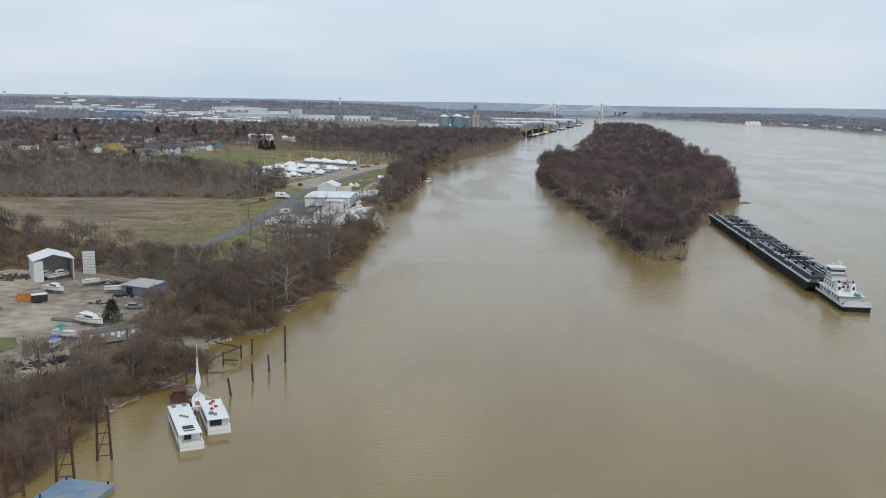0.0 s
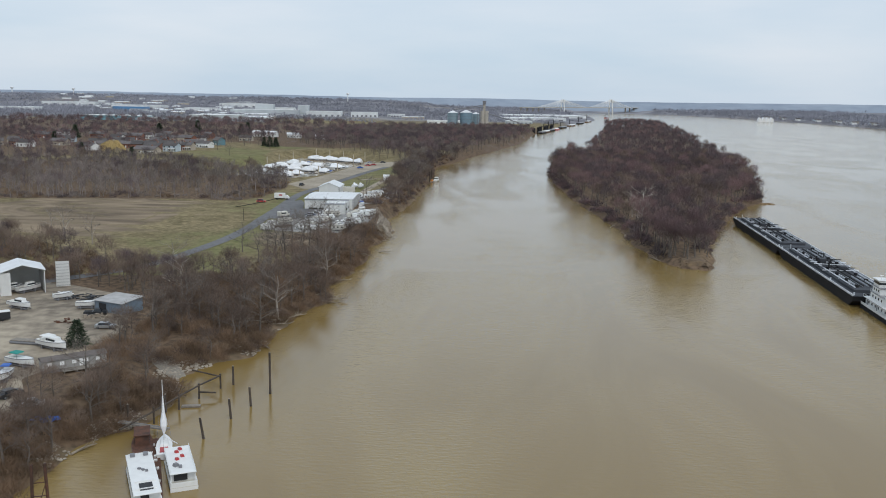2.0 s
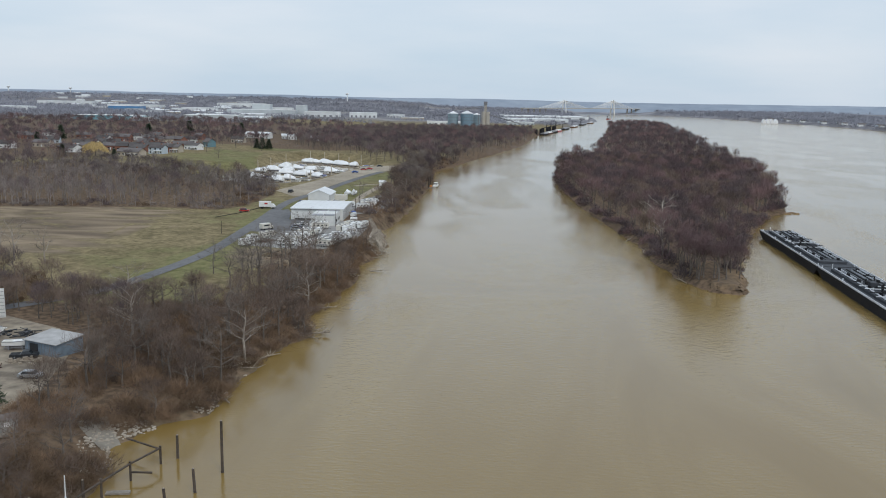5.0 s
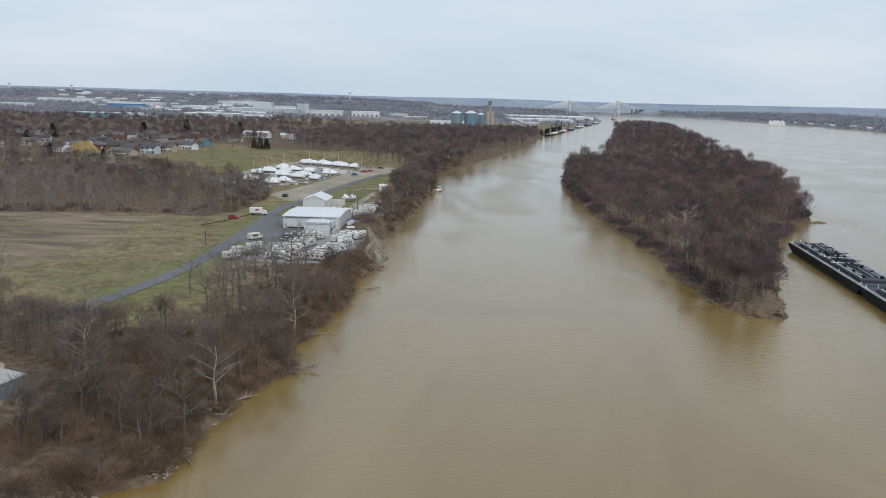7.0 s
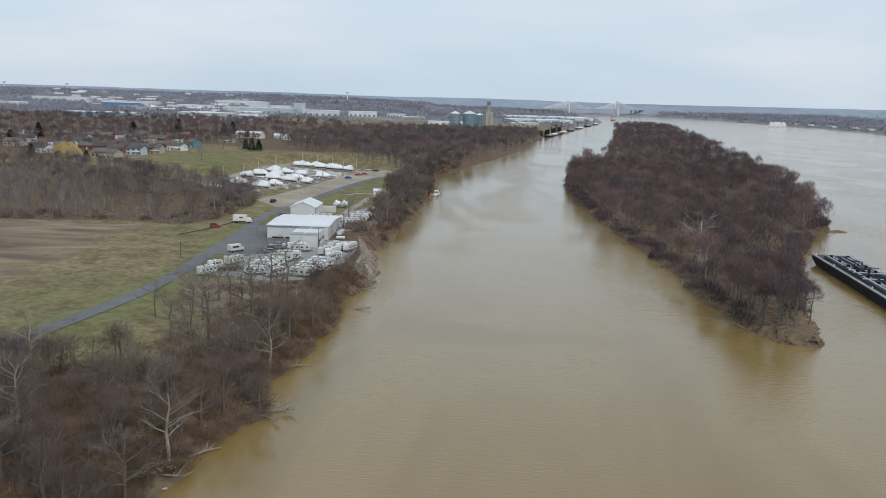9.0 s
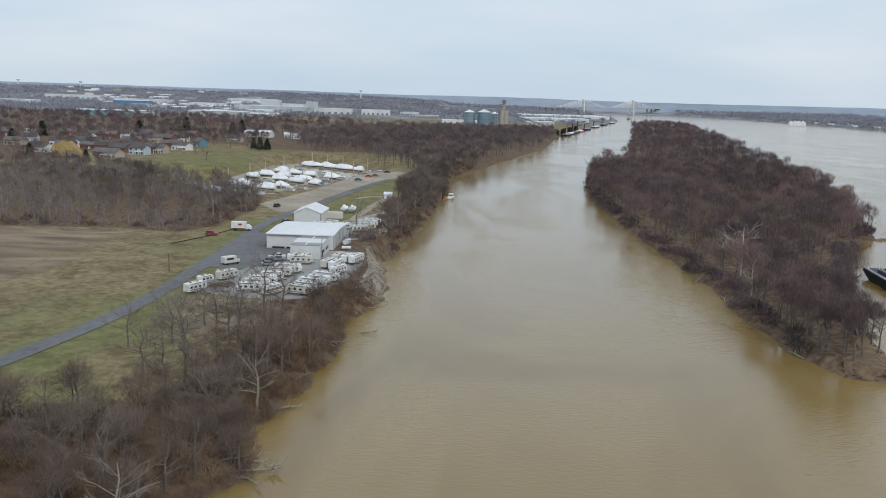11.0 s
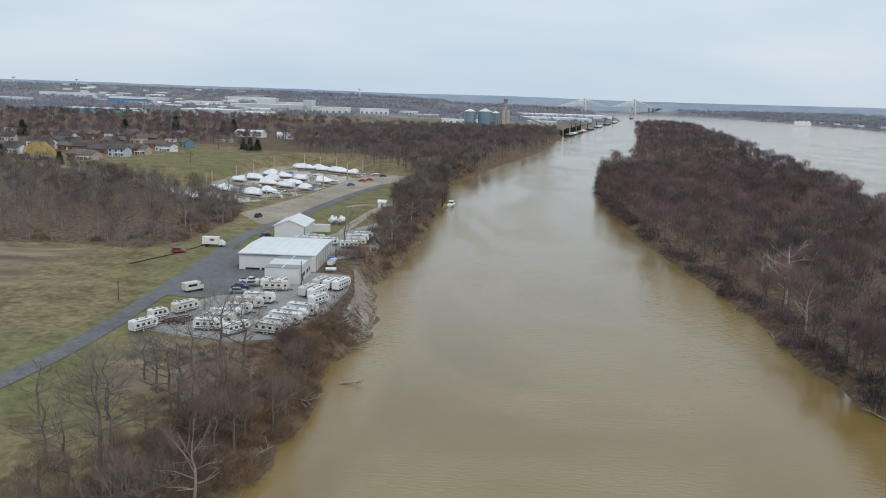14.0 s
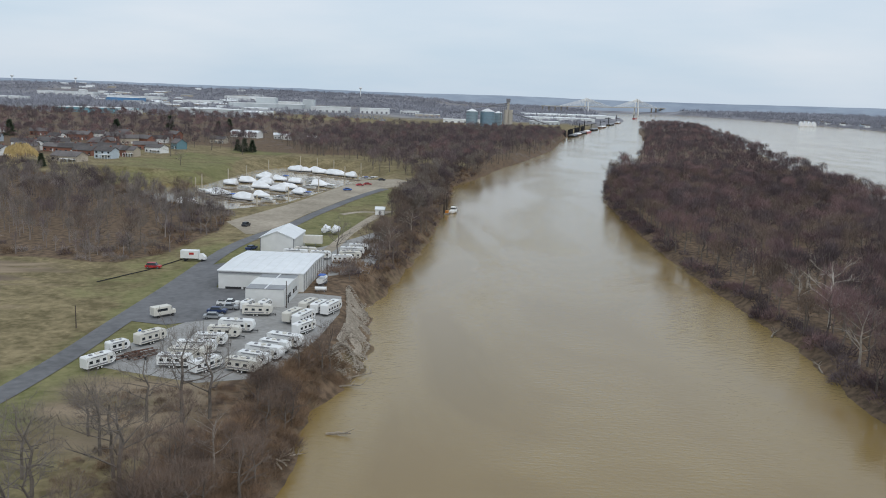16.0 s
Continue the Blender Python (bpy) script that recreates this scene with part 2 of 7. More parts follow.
# ---- the lie of the land ----
LEFT = [(-4950, -400), (-84, -400), (-77, 20), (-69, 110), (-67.5, 137), (-68, 168), (-62, 178), (-58, 190), (-59, 199), (-64, 208), (-57, 219), (-51, 225),
        (-50, 249), (-46, 272), (-40, 281), (-46, 296), (-42, 320), (-39, 349), (-42, 376), (-38, 391), (-35, 405), (-37, 429), (-42, 459), (-39, 477), (-35, 530),
        (-32, 588), (-30, 700), (-31, 800), (-15, 870), (0, 950), (22, 1040), (66, 1240), (110, 1570), (131, 1688), (191, 1970), (275, 2365), (391, 2819), (440, 3300),
        (450, 3900), (520, 4950), (-4950, 4950)]
ISLE = [(77, 346), (87, 343), (93, 358), (100, 392), (118, 440), (140, 497), (165, 550), (178, 562), (212, 684), (240, 800), (268, 1000), (300, 1167), (375, 1600),
        (450, 2100), (470, 2300), (400, 2420), (320, 2150), (220, 1500), (140, 1090), (105, 975), (80, 860), (65, 760), (62, 690), (63, 575), (67, 505), (71, 440), (70, 396), (72, 367)]
RIGHT = [(1250, -400), (1130, 1300), (1040, 2180), (1075, 2680), (1050, 3215), (975, 3995), (800, 4950), (4950, 4950), (4950, -400)]
BASIN = [(-184, 760), (-180, 873), (-166, 915), (-116, 890), (-82, 824), (-99, 770), (-114, 678), (-120, 641), (-130, 624), (-150, 632), (-165, 650), (-205, 690), (-240, 740)]
FIELD = [(-250, 430), (-205, 500), (-160, 478), (-125, 474), (-108, 498), (-97, 500), (-95, 374), (-107, 310), (-140, 350), (-184, 366)]
YARD = [(-150, 282), (-122, 281), (-100, 268), (-88, 246), (-83, 224), (-85, 206), (-89, 192), (-82, 180), (-82, 172), (-104, 158), (-150, 150), (-160, 230)]
LOT = [(-86, 381), (-83, 401), (-78, 416), (-70, 434), (-69, 446), (-56, 450), (-47, 448), (-44.5, 430), (-45.5, 406), (-49.5, 379), (-62, 374)]
GRAVEL = [(-115, 570), (-107, 556), (-99, 541), (-95.5, 541), (-91.5, 562), (-88, 600), (-84.5, 626), (-81.2, 652), (-74.6, 688), (-69, 716), (-58, 737), (-51.6, 754), (-65.5, 777), (-85.7, 760), (-93, 709), (-103.5, 628), (-112, 585)]
MARSH = [(-235, 470), (-150, 484), (-123, 480), (-113, 500), (-111, 548), (-120, 600), (-165, 645), (-215, 690), (-300, 725), (-420, 640), (-330, 470)]


def signed(px, py, poly):
    """Distance of points from a polygon's edge, positive inside."""
    px, py = np.asarray(px, float), np.asarray(py, float)
    d = np.full(px.shape, 1e18)
    inside = np.zeros(px.shape, bool)
    for (x0, y0), (x1, y1) in zip(poly, poly[1:] + poly[:1]):
        ex, ey = x1 - x0, y1 - y0
        u = np.clip(((px - x0) * ex + (py - y0) * ey) / (ex * ex + ey * ey), 0, 1)
        d = np.minimum(d, (px - x0 - u * ex) ** 2 + (py - y0 - u * ey) ** 2)
        if y0 != y1:
            inside ^= ((y0 > py) != (y1 > py)) & (px < (x1 - x0) * (py - y0) / (y1 - y0) + x0)
    return np.where(inside, 1, -1) * np.sqrt(d)


def smooth(v, a, b):
    v = np.clip((v - a) / (b - a), 0, 1)
    return v * v * (3 - 2 * v)


def waves(x, y, k):
    """Cheap smooth unevenness, between about -1 and 1."""
    return (np.sin(x * k + 1.3 * np.sin(y * k * 0.7)) + np.sin(y * k * 1.31 + 1.7 * np.sin(x * k * 0.53 + 2)) + np.sin((x + y) * k * 0.77 + 4)) / 3


def height(x, y):
    x, y = np.asarray(x, float), np.asarray(y, float)
    wob = 1.3 * waves(x, y, 0.31) + 0.6 * waves(x, y, 0.9)
    near = 1 - smooth(y, 600, 900)
    sl = signed(x, y, LEFT) + wob * near
    top = 4.0 + 2.0 * smooth(y, 275, 330) + 4.0 * smooth(-x, 190, 260) * smooth(y, 640, 760) + 0.25 * waves(x, y, 0.05)
    land = np.where(sl > 0, top * smooth(sl, -1, 13 - 6.5 * smooth(y, 330, 385)), sl * 0.35)
    sb = signed(x, y, BASIN)
    land = np.where(sb > -14, np.minimum(land, np.where(sb > 0, -0.3 - sb * 0.3, -sb * 0.42)), land)
    si = signed(x, y, ISLE) + 0.7 * wob
    isle = np.where(si > 0, 2.4 * smooth(si, -0.5, 3.5) + 0.25 * waves(x, y, 0.2), si * 0.35)
    sr = signed(x, y, RIGHT)
    bank = np.where(sr > 0, 6 * smooth(sr, 0, 30), sr * 0.2)
    z = np.maximum(np.maximum(land, isle), np.maximum(bank, -3.0))
    r = np.hypot(x, y)
    hill = (17 + 22 * smooth(-x, -100, 500) + 7 * waves(x, y, 0.0016) + 3 * waves(x, y, 0.006)) * smooth(r, 3300, 4750)
    return z + hill * np.maximum(smooth(np.maximum(sl, sr), 0, 260), smooth(r, 4400, 4600))


def hz(x, y):
    return float(height(np.array([x]), np.array([y]))[0])


def steps(*runs):
    out = []
    for a, b, s in runs:
        out += list(np.arange(a, b, s))
    return np.array(out + [runs[-1][1]])


def raw_mesh(name, verts, faces, mats, index=None, smooth_faces=False):
    """A mesh from arrays: faces all with as many corners."""
    verts, faces = np.asarray(verts, np.float32), np.asarray(faces, np.int32)
    me = bpy.data.meshes.new(name)
    k = faces.shape[1]
    me.vertices.add(len(verts))
    me.vertices.foreach_set("co", verts.ravel())
    me.loops.add(faces.size)
    me.loops.foreach_set("vertex_index", faces.ravel())
    me.polygons.add(len(faces))
    me.polygons.foreach_set("loop_start", np.arange(0, faces.size, k, dtype=np.int32))
    me.polygons.foreach_set("loop_total", np.full(len(faces), k, np.int32))
    for m in mats:
        me.materials.append(m)
    if index is not None:
        me.polygons.foreach_set("material_index", np.asarray(index, np.int32))
    me.polygons.foreach_set("use_smooth", np.full(len(faces), smooth_faces))
    me.update(calc_edges=True)
    me.validate()
    return me


def sheet(name, xs, ys, zf, m):
    gx, gy = np.meshgrid(xs, ys)
    v = np.stack([gx.ravel(), gy.ravel(), zf(gx.ravel(), gy.ravel())], 1)
    nx, ny = len(xs), len(ys)
    i = (np.arange(ny - 1)[:, None] * nx + np.arange(nx - 1)[None]).ravel()
    f = np.stack([i, i + 1, i + nx + 1, i + nx], 1)
    return raw_mesh(name, v, f, [m], smooth_faces=True), v


gxs = steps((-4900, -420, 90), (-420, -250, 8), (-250, -150, 3.2), (-150, -24, 2.2), (-24, 56, 10), (56, 250, 3.0), (250, 480, 12), (480, 1020, 45), (1020, 1150, 14), (1150, 4900, 130))
gys = steps((-400, 120, 26), (120, 600, 2.6), (600, 980, 6), (980, 1700, 18), (1700, 4950, 70))
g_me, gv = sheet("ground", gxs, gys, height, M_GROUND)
gx, gy = gv[:, 0], gv[:, 1]
s_left, s_isle, s_field = signed(gx, gy, LEFT), signed(gx, gy, ISLE), signed(gx, gy, FIELD)
road_mid = np.interp(gy, [290, 330, 375, 440, 500, 550, 650, 740], [-106, -92, -89.5, -91, -94, -92, -78, -57])
by_road = 1 - smooth(np.abs(gx - road_mid), 4, 13)
lawn = np.maximum(signed(gx, gy, [(-250, 747), (-262, 814), (-242, 834), (-243, 897), (-200, 905), (-188, 821), (-172, 760), (-172, 702), (-195, 684), (-234, 727)]), signed(gx, gy, [(-222, 930), (-240, 1100), (-172, 985), (-180, 940)]))
strip = signed(gx, gy, [(-84, 480), (-66, 480), (-58, 640), (-46, 720), (-62, 724), (-76, 652), (-86, 562)])
g_green = np.clip(0.1 + 0.42 * by_road * (gy < 520) + 0.55 * smooth(lawn, -4, 4) + 0.6 * smooth(strip, -2, 2) + 0.27 * smooth(gx, -165, -108) * (gy < 540) + 0.28 * waves(gx, gy, 0.06) + 0.15 * waves(gx, gy, 0.21), 0, 1)
g_soil = np.clip(0.15 + 0.85 * smooth(s_field, -6, 10) * smooth(-gx, 112, 158) + 0.5 * (1 - smooth(np.abs(s_isle), 0, 5)) * (gx > 84) * (gy < 640) + 0.35 * (1 - smooth(s_left, 3, 7)) * (s_left > -2) * (gy < 700) + 0.45 * smooth(gx, -92, -80) * smooth(gy, 330, 345) * (1 - smooth(gy, 372, 380)), 0, 1)
bend = 5 * waves(gx, gy, 0.03)
track = sum(np.exp(-((s_field - c + bend) / 1.5) ** 2) for c in (13, 17, 30, 34, 47)) + sum(np.exp(-((gy - 425 - 22 * k - 0.25 * (gx + 150) - bend) / 1.8) ** 2) for k in range(3))
g_soil = np.clip(g_soil - 0.55 * np.clip(track, 0, 1) * smooth(s_field, 2, 8), 0, 1)
woody = np.maximum((1 - smooth(s_left, 12, 22)) * (1 - smooth(gy, 1000, 1500)), smooth(signed(gx, gy, MARSH), -4, 4))
woody = np.maximum(woody, smooth(s_isle, 4, 9))
woody = np.maximum(woody, (0.8 + 0.15 * waves(gx, gy, 0.004)) * smooth(np.hypot(gx, gy), 2900, 3500))
woody = np.maximum(woody, 0.95 * smooth(-gx, 290, 340) * smooth(gy, 700, 760) * (1 - smooth(gy, 1600, 1800)))
woody = np.maximum(woody, ((gy < 292) & (gx < -50)) * 0.8)
woody = np.maximum(woody, smooth(gy, 940, 1000) * (1 - smooth(gy, 1600, 1800)) * (gx < 300) * 0.98)
woody = np.maximum(woody, smooth(s_isle, -1.5, 0.5) * (1 - (gx > 84) * (gy < 600)))
woody = woody * (1 - 0.4 * (1 - smooth(s_left, 2, 6)) * (gy < 700) * (s_left > -3))
g_litter = np.clip(woody * (1 - 0.9 * smooth(strip, -2, 2)), 0, 1)
zone = g_me.color_attributes.new("zone", "FLOAT_COLOR", "POINT")
# share of haze put into the ground colour, growing with distance
far_haze = smooth(np.hypot(gx, gy), 1700, 2400) * (0.75 + 0.2 * waves(gx, gy, 0.004))
# a weaker share greys the wood floor beyond y 940
far_haze = np.maximum(far_haze, 0.3 * woody * smooth(gy, 940, 1060))
zone.data.foreach_set("color", np.stack([g_green, g_soil, g_litter, far_haze], 1).astype(np.float32).ravel())
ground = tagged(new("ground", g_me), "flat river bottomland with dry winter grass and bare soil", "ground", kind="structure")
w_me, _ = sheet("water", np.linspace(-4900, 4900, 9), np.linspace(-900, 4950, 9), lambda x, y: x * 0, M_WATER)
water = tagged(new("water", w_me), "broad muddy brown river with faint ripples", "river", kind="structure")


def far_hills():
    """The hazy skyline beyond the plain, on an arc far behind everything else."""
    # the pale blue base colour carries the haze over the hills
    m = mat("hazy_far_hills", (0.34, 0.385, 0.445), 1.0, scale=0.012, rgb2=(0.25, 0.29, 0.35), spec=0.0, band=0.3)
    az = np.radians(np.linspace(-62, 62, 260))
    x, y = np.sin(az), np.cos(az)
    v = []
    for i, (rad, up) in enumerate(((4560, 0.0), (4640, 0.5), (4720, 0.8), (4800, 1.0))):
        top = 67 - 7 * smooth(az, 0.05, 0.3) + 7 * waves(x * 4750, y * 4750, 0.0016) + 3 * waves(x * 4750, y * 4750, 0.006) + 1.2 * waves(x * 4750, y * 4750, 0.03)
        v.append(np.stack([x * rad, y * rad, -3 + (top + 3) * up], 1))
    n = len(az)
    i = (np.arange(3)[:, None] * n + np.arange(n - 1)[None]).ravel()
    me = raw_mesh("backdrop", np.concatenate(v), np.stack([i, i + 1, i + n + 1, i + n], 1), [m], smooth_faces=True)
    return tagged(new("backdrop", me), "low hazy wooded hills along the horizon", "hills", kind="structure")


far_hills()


def drape(name, poly, m, label, category, lift=0.07, cell=2.5):
    """A thin layer of paving that follows the ground within a polygon."""
    bm = bmesh.new()
    vs = [bm.verts.new((x, y, 0)) for x, y in poly]
    bm.faces.new(vs)
    xs, ys = [p[0] for p in poly], [p[1] for p in poly]
    for axis, lo, hi in ((0, min(xs), max(xs)), (1, min(ys), max(ys))):
        for c in np.arange(lo + cell, hi, cell):
            co, no = ((c, 0, 0), (1, 0, 0)) if axis == 0 else ((0, c, 0), (0, 1, 0))
            bmesh.ops.bisect_plane(bm, geom=bm.verts[:] + bm.edges[:] + bm.faces[:], plane_co=co, plane_no=no)
    co = np.array([v.co[:2] for v in bm.verts])
    for v, z in zip(bm.verts, height(co[:, 0], co[:, 1])):
        v.co.z = z + lift
    bmesh.ops.recalc_face_normals(bm, faces=bm.faces)
    me = bpy.data.meshes.new(name)
    bm.to_mesh(me)
    bm.free()
    me.materials.append(m)
    return tagged(new(name, me), label, category, kind="structure")


def ribbon(name, line, width, m, label, category, lift=0.12):
    """A road along a line of points."""
    pts = [Vector((*p, 0)) for p in line]
    fine = []
    for i in range(len(pts) - 1):
        p0, p1, p2, p3 = pts[max(i - 1, 0)], pts[i], pts[i + 1], pts[min(i + 2, len(pts) - 1)]
        for k in range(10):
            u = k / 10
            fine.append(0.5 * (2 * p1 + (p2 - p0) * u + (2 * p0 - 5 * p1 + 4 * p2 - p3) * u * u + (3 * p1 - p0 - 3 * p2 + p3) * u ** 3))
    fine.append(pts[-1])
    v, f = [], []
    for i, p in enumerate(fine):
        d = (fine[min(i + 1, len(fine) - 1)] - fine[max(i - 1, 0)]).normalized()
        for s in (-0.5, -0.17, 0.17, 0.5):
            q = p + Vector((d.y, -d.x, 0)) * s * width
            v.append((q.x, q.y, hz(q.x, q.y) + lift + (0.04 if abs(s) < 0.3 else 0)))
        if i:
            a = 4 * i
            f += [(a - 4 + k, a - 3 + k, a + 1 + k, a + k) for k in range(3)]
    me = raw_mesh(name, v, f, [m], smooth_faces=True)
    return tagged(new(name, me), label, category, kind="structure")


road = ribbon("road", [(-150, 262), (-127, 284), (-107, 304), (-99, 321), (-94, 348), (-92.3, 378), (-93, 411), (-94, 449), (-95.4, 481), (-95.6, 512), (-92.6, 540), (-88.4, 562), (-84.9, 598), (-81.4, 626), (-78, 652), (-71.8, 688), (-66.5, 716)],
              5.2, M_ASPHALT, "narrow grey asphalt road beside the field", "road")
forecourt = drape("forecourt", [(-92, 414), (-91.5, 449), (-93, 482), (-90, 486), (-86, 474), (-82.5, 452), (-69.5, 451.5), (-69.5, 428), (-74, 418), (-82, 412)], M_ASPHALT, "dark asphalt forecourt before a metal building", "pavement", 0.1)
lot = drape("storage_lot", LOT, M_LOT, "grey crushed-stone lot full of parked trailers", "pavement")
yard = drape("boat_yard", YARD, M_YARD, "sandy dirt boat yard with tyre tracks", "pavement")
gravel = drape("marina_gravel", GRAVEL, M_GRAVEL, "wide pale gravel parking strip beside a marina", "pavement")
drive = ribbon("gravel_drive", [(-66, 486), (-62.5, 515), (-62, 549), (-61, 564), (-58.8, 591), (-56.2, 610), (-53, 622)], 4.2, M_GRAVEL, "pale gravel drive through grass", "road")
spur = ribbon("gravel_spur", [(-73, 604), (-66.3, 614), (-58, 616)], 3.6, M_GRAVEL, "short pale gravel track across grass", "road")
back_lot = drape("back_lot", [(-84, 482), (-58, 470), (-44, 480), (-44, 540), (-52, 560), (-66, 520), (-82, 500)], M_LOT, "grey crushed-stone ground behind a shed", "pavement")


# ---- trees ----
rng = np.random.default_rng(7)


def prism(a, b, ra, rb, k=4):
    """A tapered limb from a to b."""
    a, b = np.asarray(a, float), np.asarray(b, float)
    d = b - a
    d = d / (np.linalg.norm(d) + 1e-9)
    u = np.cross(d, (0.3, 0.9, 0.1))
    u /= np.linalg.norm(u)
    w = np.cross(d, u)
    ang = np.arange(k) * 2 * np.pi / k
    ring = np.cos(ang)[:, None] * u + np.sin(ang)[:, None] * w
    v = np.concatenate([a + ring * ra, b + ring * rb])
    i = np.arange(k)
    j = (i + 1) % k
    return v, np.concatenate([np.stack([i, j, j + k], 1), np.stack([i, j + k, i + k], 1)])


def gather(pieces):
    vs, fs, n = [], [], 0
    for v, f in pieces:
        vs.append(v)
        fs.append(f + n)
        n += len(v)
    return np.concatenate(vs), np.concatenate(fs)


def twigs(origin, way, length, width, r):
    """Pointed slivers, one triangle each, from the origins along the ways."""
    n = len(origin)
    side = np.cross(way, r.normal(size=(n, 3)))
    side /= np.linalg.norm(side, axis=1)[:, None] + 1e-9
    w = (width * r.uniform(0.6, 1.3, n))[:, None]
    tip = origin + way * (length * r.uniform(0.6, 1.4, n))[:, None]
    v = np.stack([origin - side * w, origin + side * w, tip], 1).reshape(-1, 3)
    return v, np.arange(3 * n).reshape(-1, 3)


def unit(v):
    return v / (np.linalg.norm(v, axis=-1, keepdims=True) + 1e-9)


def bare_tree(seed, h=14.0, spread=4.5, limbs=9, subs=4, n_twigs=520, width=0.05, length=1.7, base=0.3, k=4, lean=0.0, dome=0.6):
    """Limbs and twigs of a leafless tree that stands at the origin: two pairs of vertices and triangles."""
    r = np.random.default_rng(seed)
    wood, tips = [], []
    rad = 0.019 * h + 0.03
    p = np.zeros(3)
    p[2] = -0.5
    spine = [p]
    for i in range(1, 6):
        q = np.array([r.normal(0, 0.025 * h) * i * 0.3 + lean * i / 5, r.normal(0, 0.025 * h) * i * 0.3, h * 0.8 * i / 5])
        wood.append(prism(spine[-1], q, rad * (1.1 - 0.17 * (i - 1)), rad * (1.1 - 0.17 * i), k + 1 if k > 3 else 3))
        spine.append(q)
    spine = np.array(spine)
    for j in range(limbs):
        u = base + (0.95 - base) * (j + r.uniform(0, 0.8)) / limbs
        s = np.array([np.interp(u * 5, range(6), spine[:, c]) for c in range(3)])
        ang = r.uniform(0, 2 * np.pi)
        reach = spread * (1.05 - 0.75 * abs(u - 0.55)) * r.uniform(0.75, 1.25)
        mid = s + np.array([np.cos(ang) * reach * 0.5, np.sin(ang) * reach * 0.5, h * r.uniform(0.06, 0.12)])
        end = mid + np.array([np.cos(ang) * reach * 0.5, np.sin(ang) * reach * 0.5, h * r.uniform(0.02, 0.15)])
        lr = rad * 0.5 * (1.15 - u)
        wood += [prism(s, mid, lr, lr * 0.7, k), prism(mid, end, lr * 0.7, lr * 0.3, k)]
        for _ in range(subs):
            o = s + (end - s) * r.uniform(0.35, 1.0)
            d = unit(np.array([np.cos(ang), np.sin(ang), 0.9]) + r.normal(0, 0.6, 3))
            e = o + d * h * r.uniform(0.1, 0.19)
            wood.append(prism(o, e, lr * 0.35, 0.02, 3))
            tips.append((o, e))
        tips.append((mid, end))
    tips.append((spine[3], spine[5] + (0, 0, h * 0.1)))
    a = np.array([t[0] for t in tips])
    b = np.array([t[1] for t in tips])
    on_limbs = int(n_twigs * (1 - dome))
    pick = r.integers(0, len(tips), on_limbs)
    u = r.uniform(0.15, 1.0, on_limbs)[:, None]
    o = a[pick] + (b - a)[pick] * u
    way = unit(unit((b - a)[pick]) * 0.55 + r.normal(0, 0.65, (on_limbs, 3)) + (0, 0, 0.2))
    # the fine outer spray: it fans out from the fork and fills a lobed dome
    n_out = n_twigs - on_limbs
    d = unit(r.normal(size=(n_out, 3)) + (0, 0, 0.45))
    lobe = unit(r.normal(size=(7, 3)) + (0, 0, 0.5))
    swell = 0.74 + 0.3 * np.max(np.clip(d @ lobe.T, 0, 1) ** 6, axis=1)
    rr = (r.uniform(0.12, 1, n_out) ** 0.42 * swell)[:, None]
    mid_h = h * (0.3 + 0.7 * base + 1.0) / 2
    out = np.stack([d[:, 0] * spread, d[:, 1] * spread, d[:, 2] * (h - mid_h)], 1) * rr + (spine[4] * (1, 1, 0)) + (0, 0, mid_h)
    fan = unit(unit(out - (0, 0, h * base * 0.8)) + r.normal(0, 0.33, (n_out, 3)))
    out -= fan * length * 0.7
    return gather(wood), twigs(np.concatenate([o, out]), np.concatenate([way, fan]), length, width, r)


def bush(seed, rad=2.2, h=2.6, n=125, width=0.07, length=1.6):
    r = np.random.default_rng(seed)
    ang, q = r.uniform(0, 2 * np.pi, n), np.sqrt(r.uniform(0, 1, n))
    o = np.stack([np.cos(ang) * q * rad, np.sin(ang) * q * rad, r.uniform(0, 0.75, n) * h * (1 - 0.6 * q * q)], 1)
    way = unit(np.stack([np.cos(ang) * q, np.sin(ang) * q, np.full(n, 0.9)], 1) + r.normal(0, 0.55, (n, 3)))
    return twigs(o, way, length, width, r)


def scatter(poly, count, keep=None, gap=0.0):
    """Random places in a polygon, no two nearer than gap."""
    xs, ys = [p[0] for p in poly], [p[1] for p in poly]
    out, cells = [], {}
    n = 0
    while len(out) < count and n < 60:
        n += 1
        x, y = rng.uniform(min(xs), max(xs), count), rng.uniform(min(ys), max(ys), count)
        ok = signed(x, y, poly) > 0
        if keep is not None:
            ok &= keep(x, y)
        for a, b in zip(x[ok], y[ok]):
            if gap:
                c = (int(a // gap), int(b // gap))
                if c in cells:
                    continue
                cells[c] = 1
            out.append((a, b))
            if len(out) >= count:
                break
    return np.array(out)


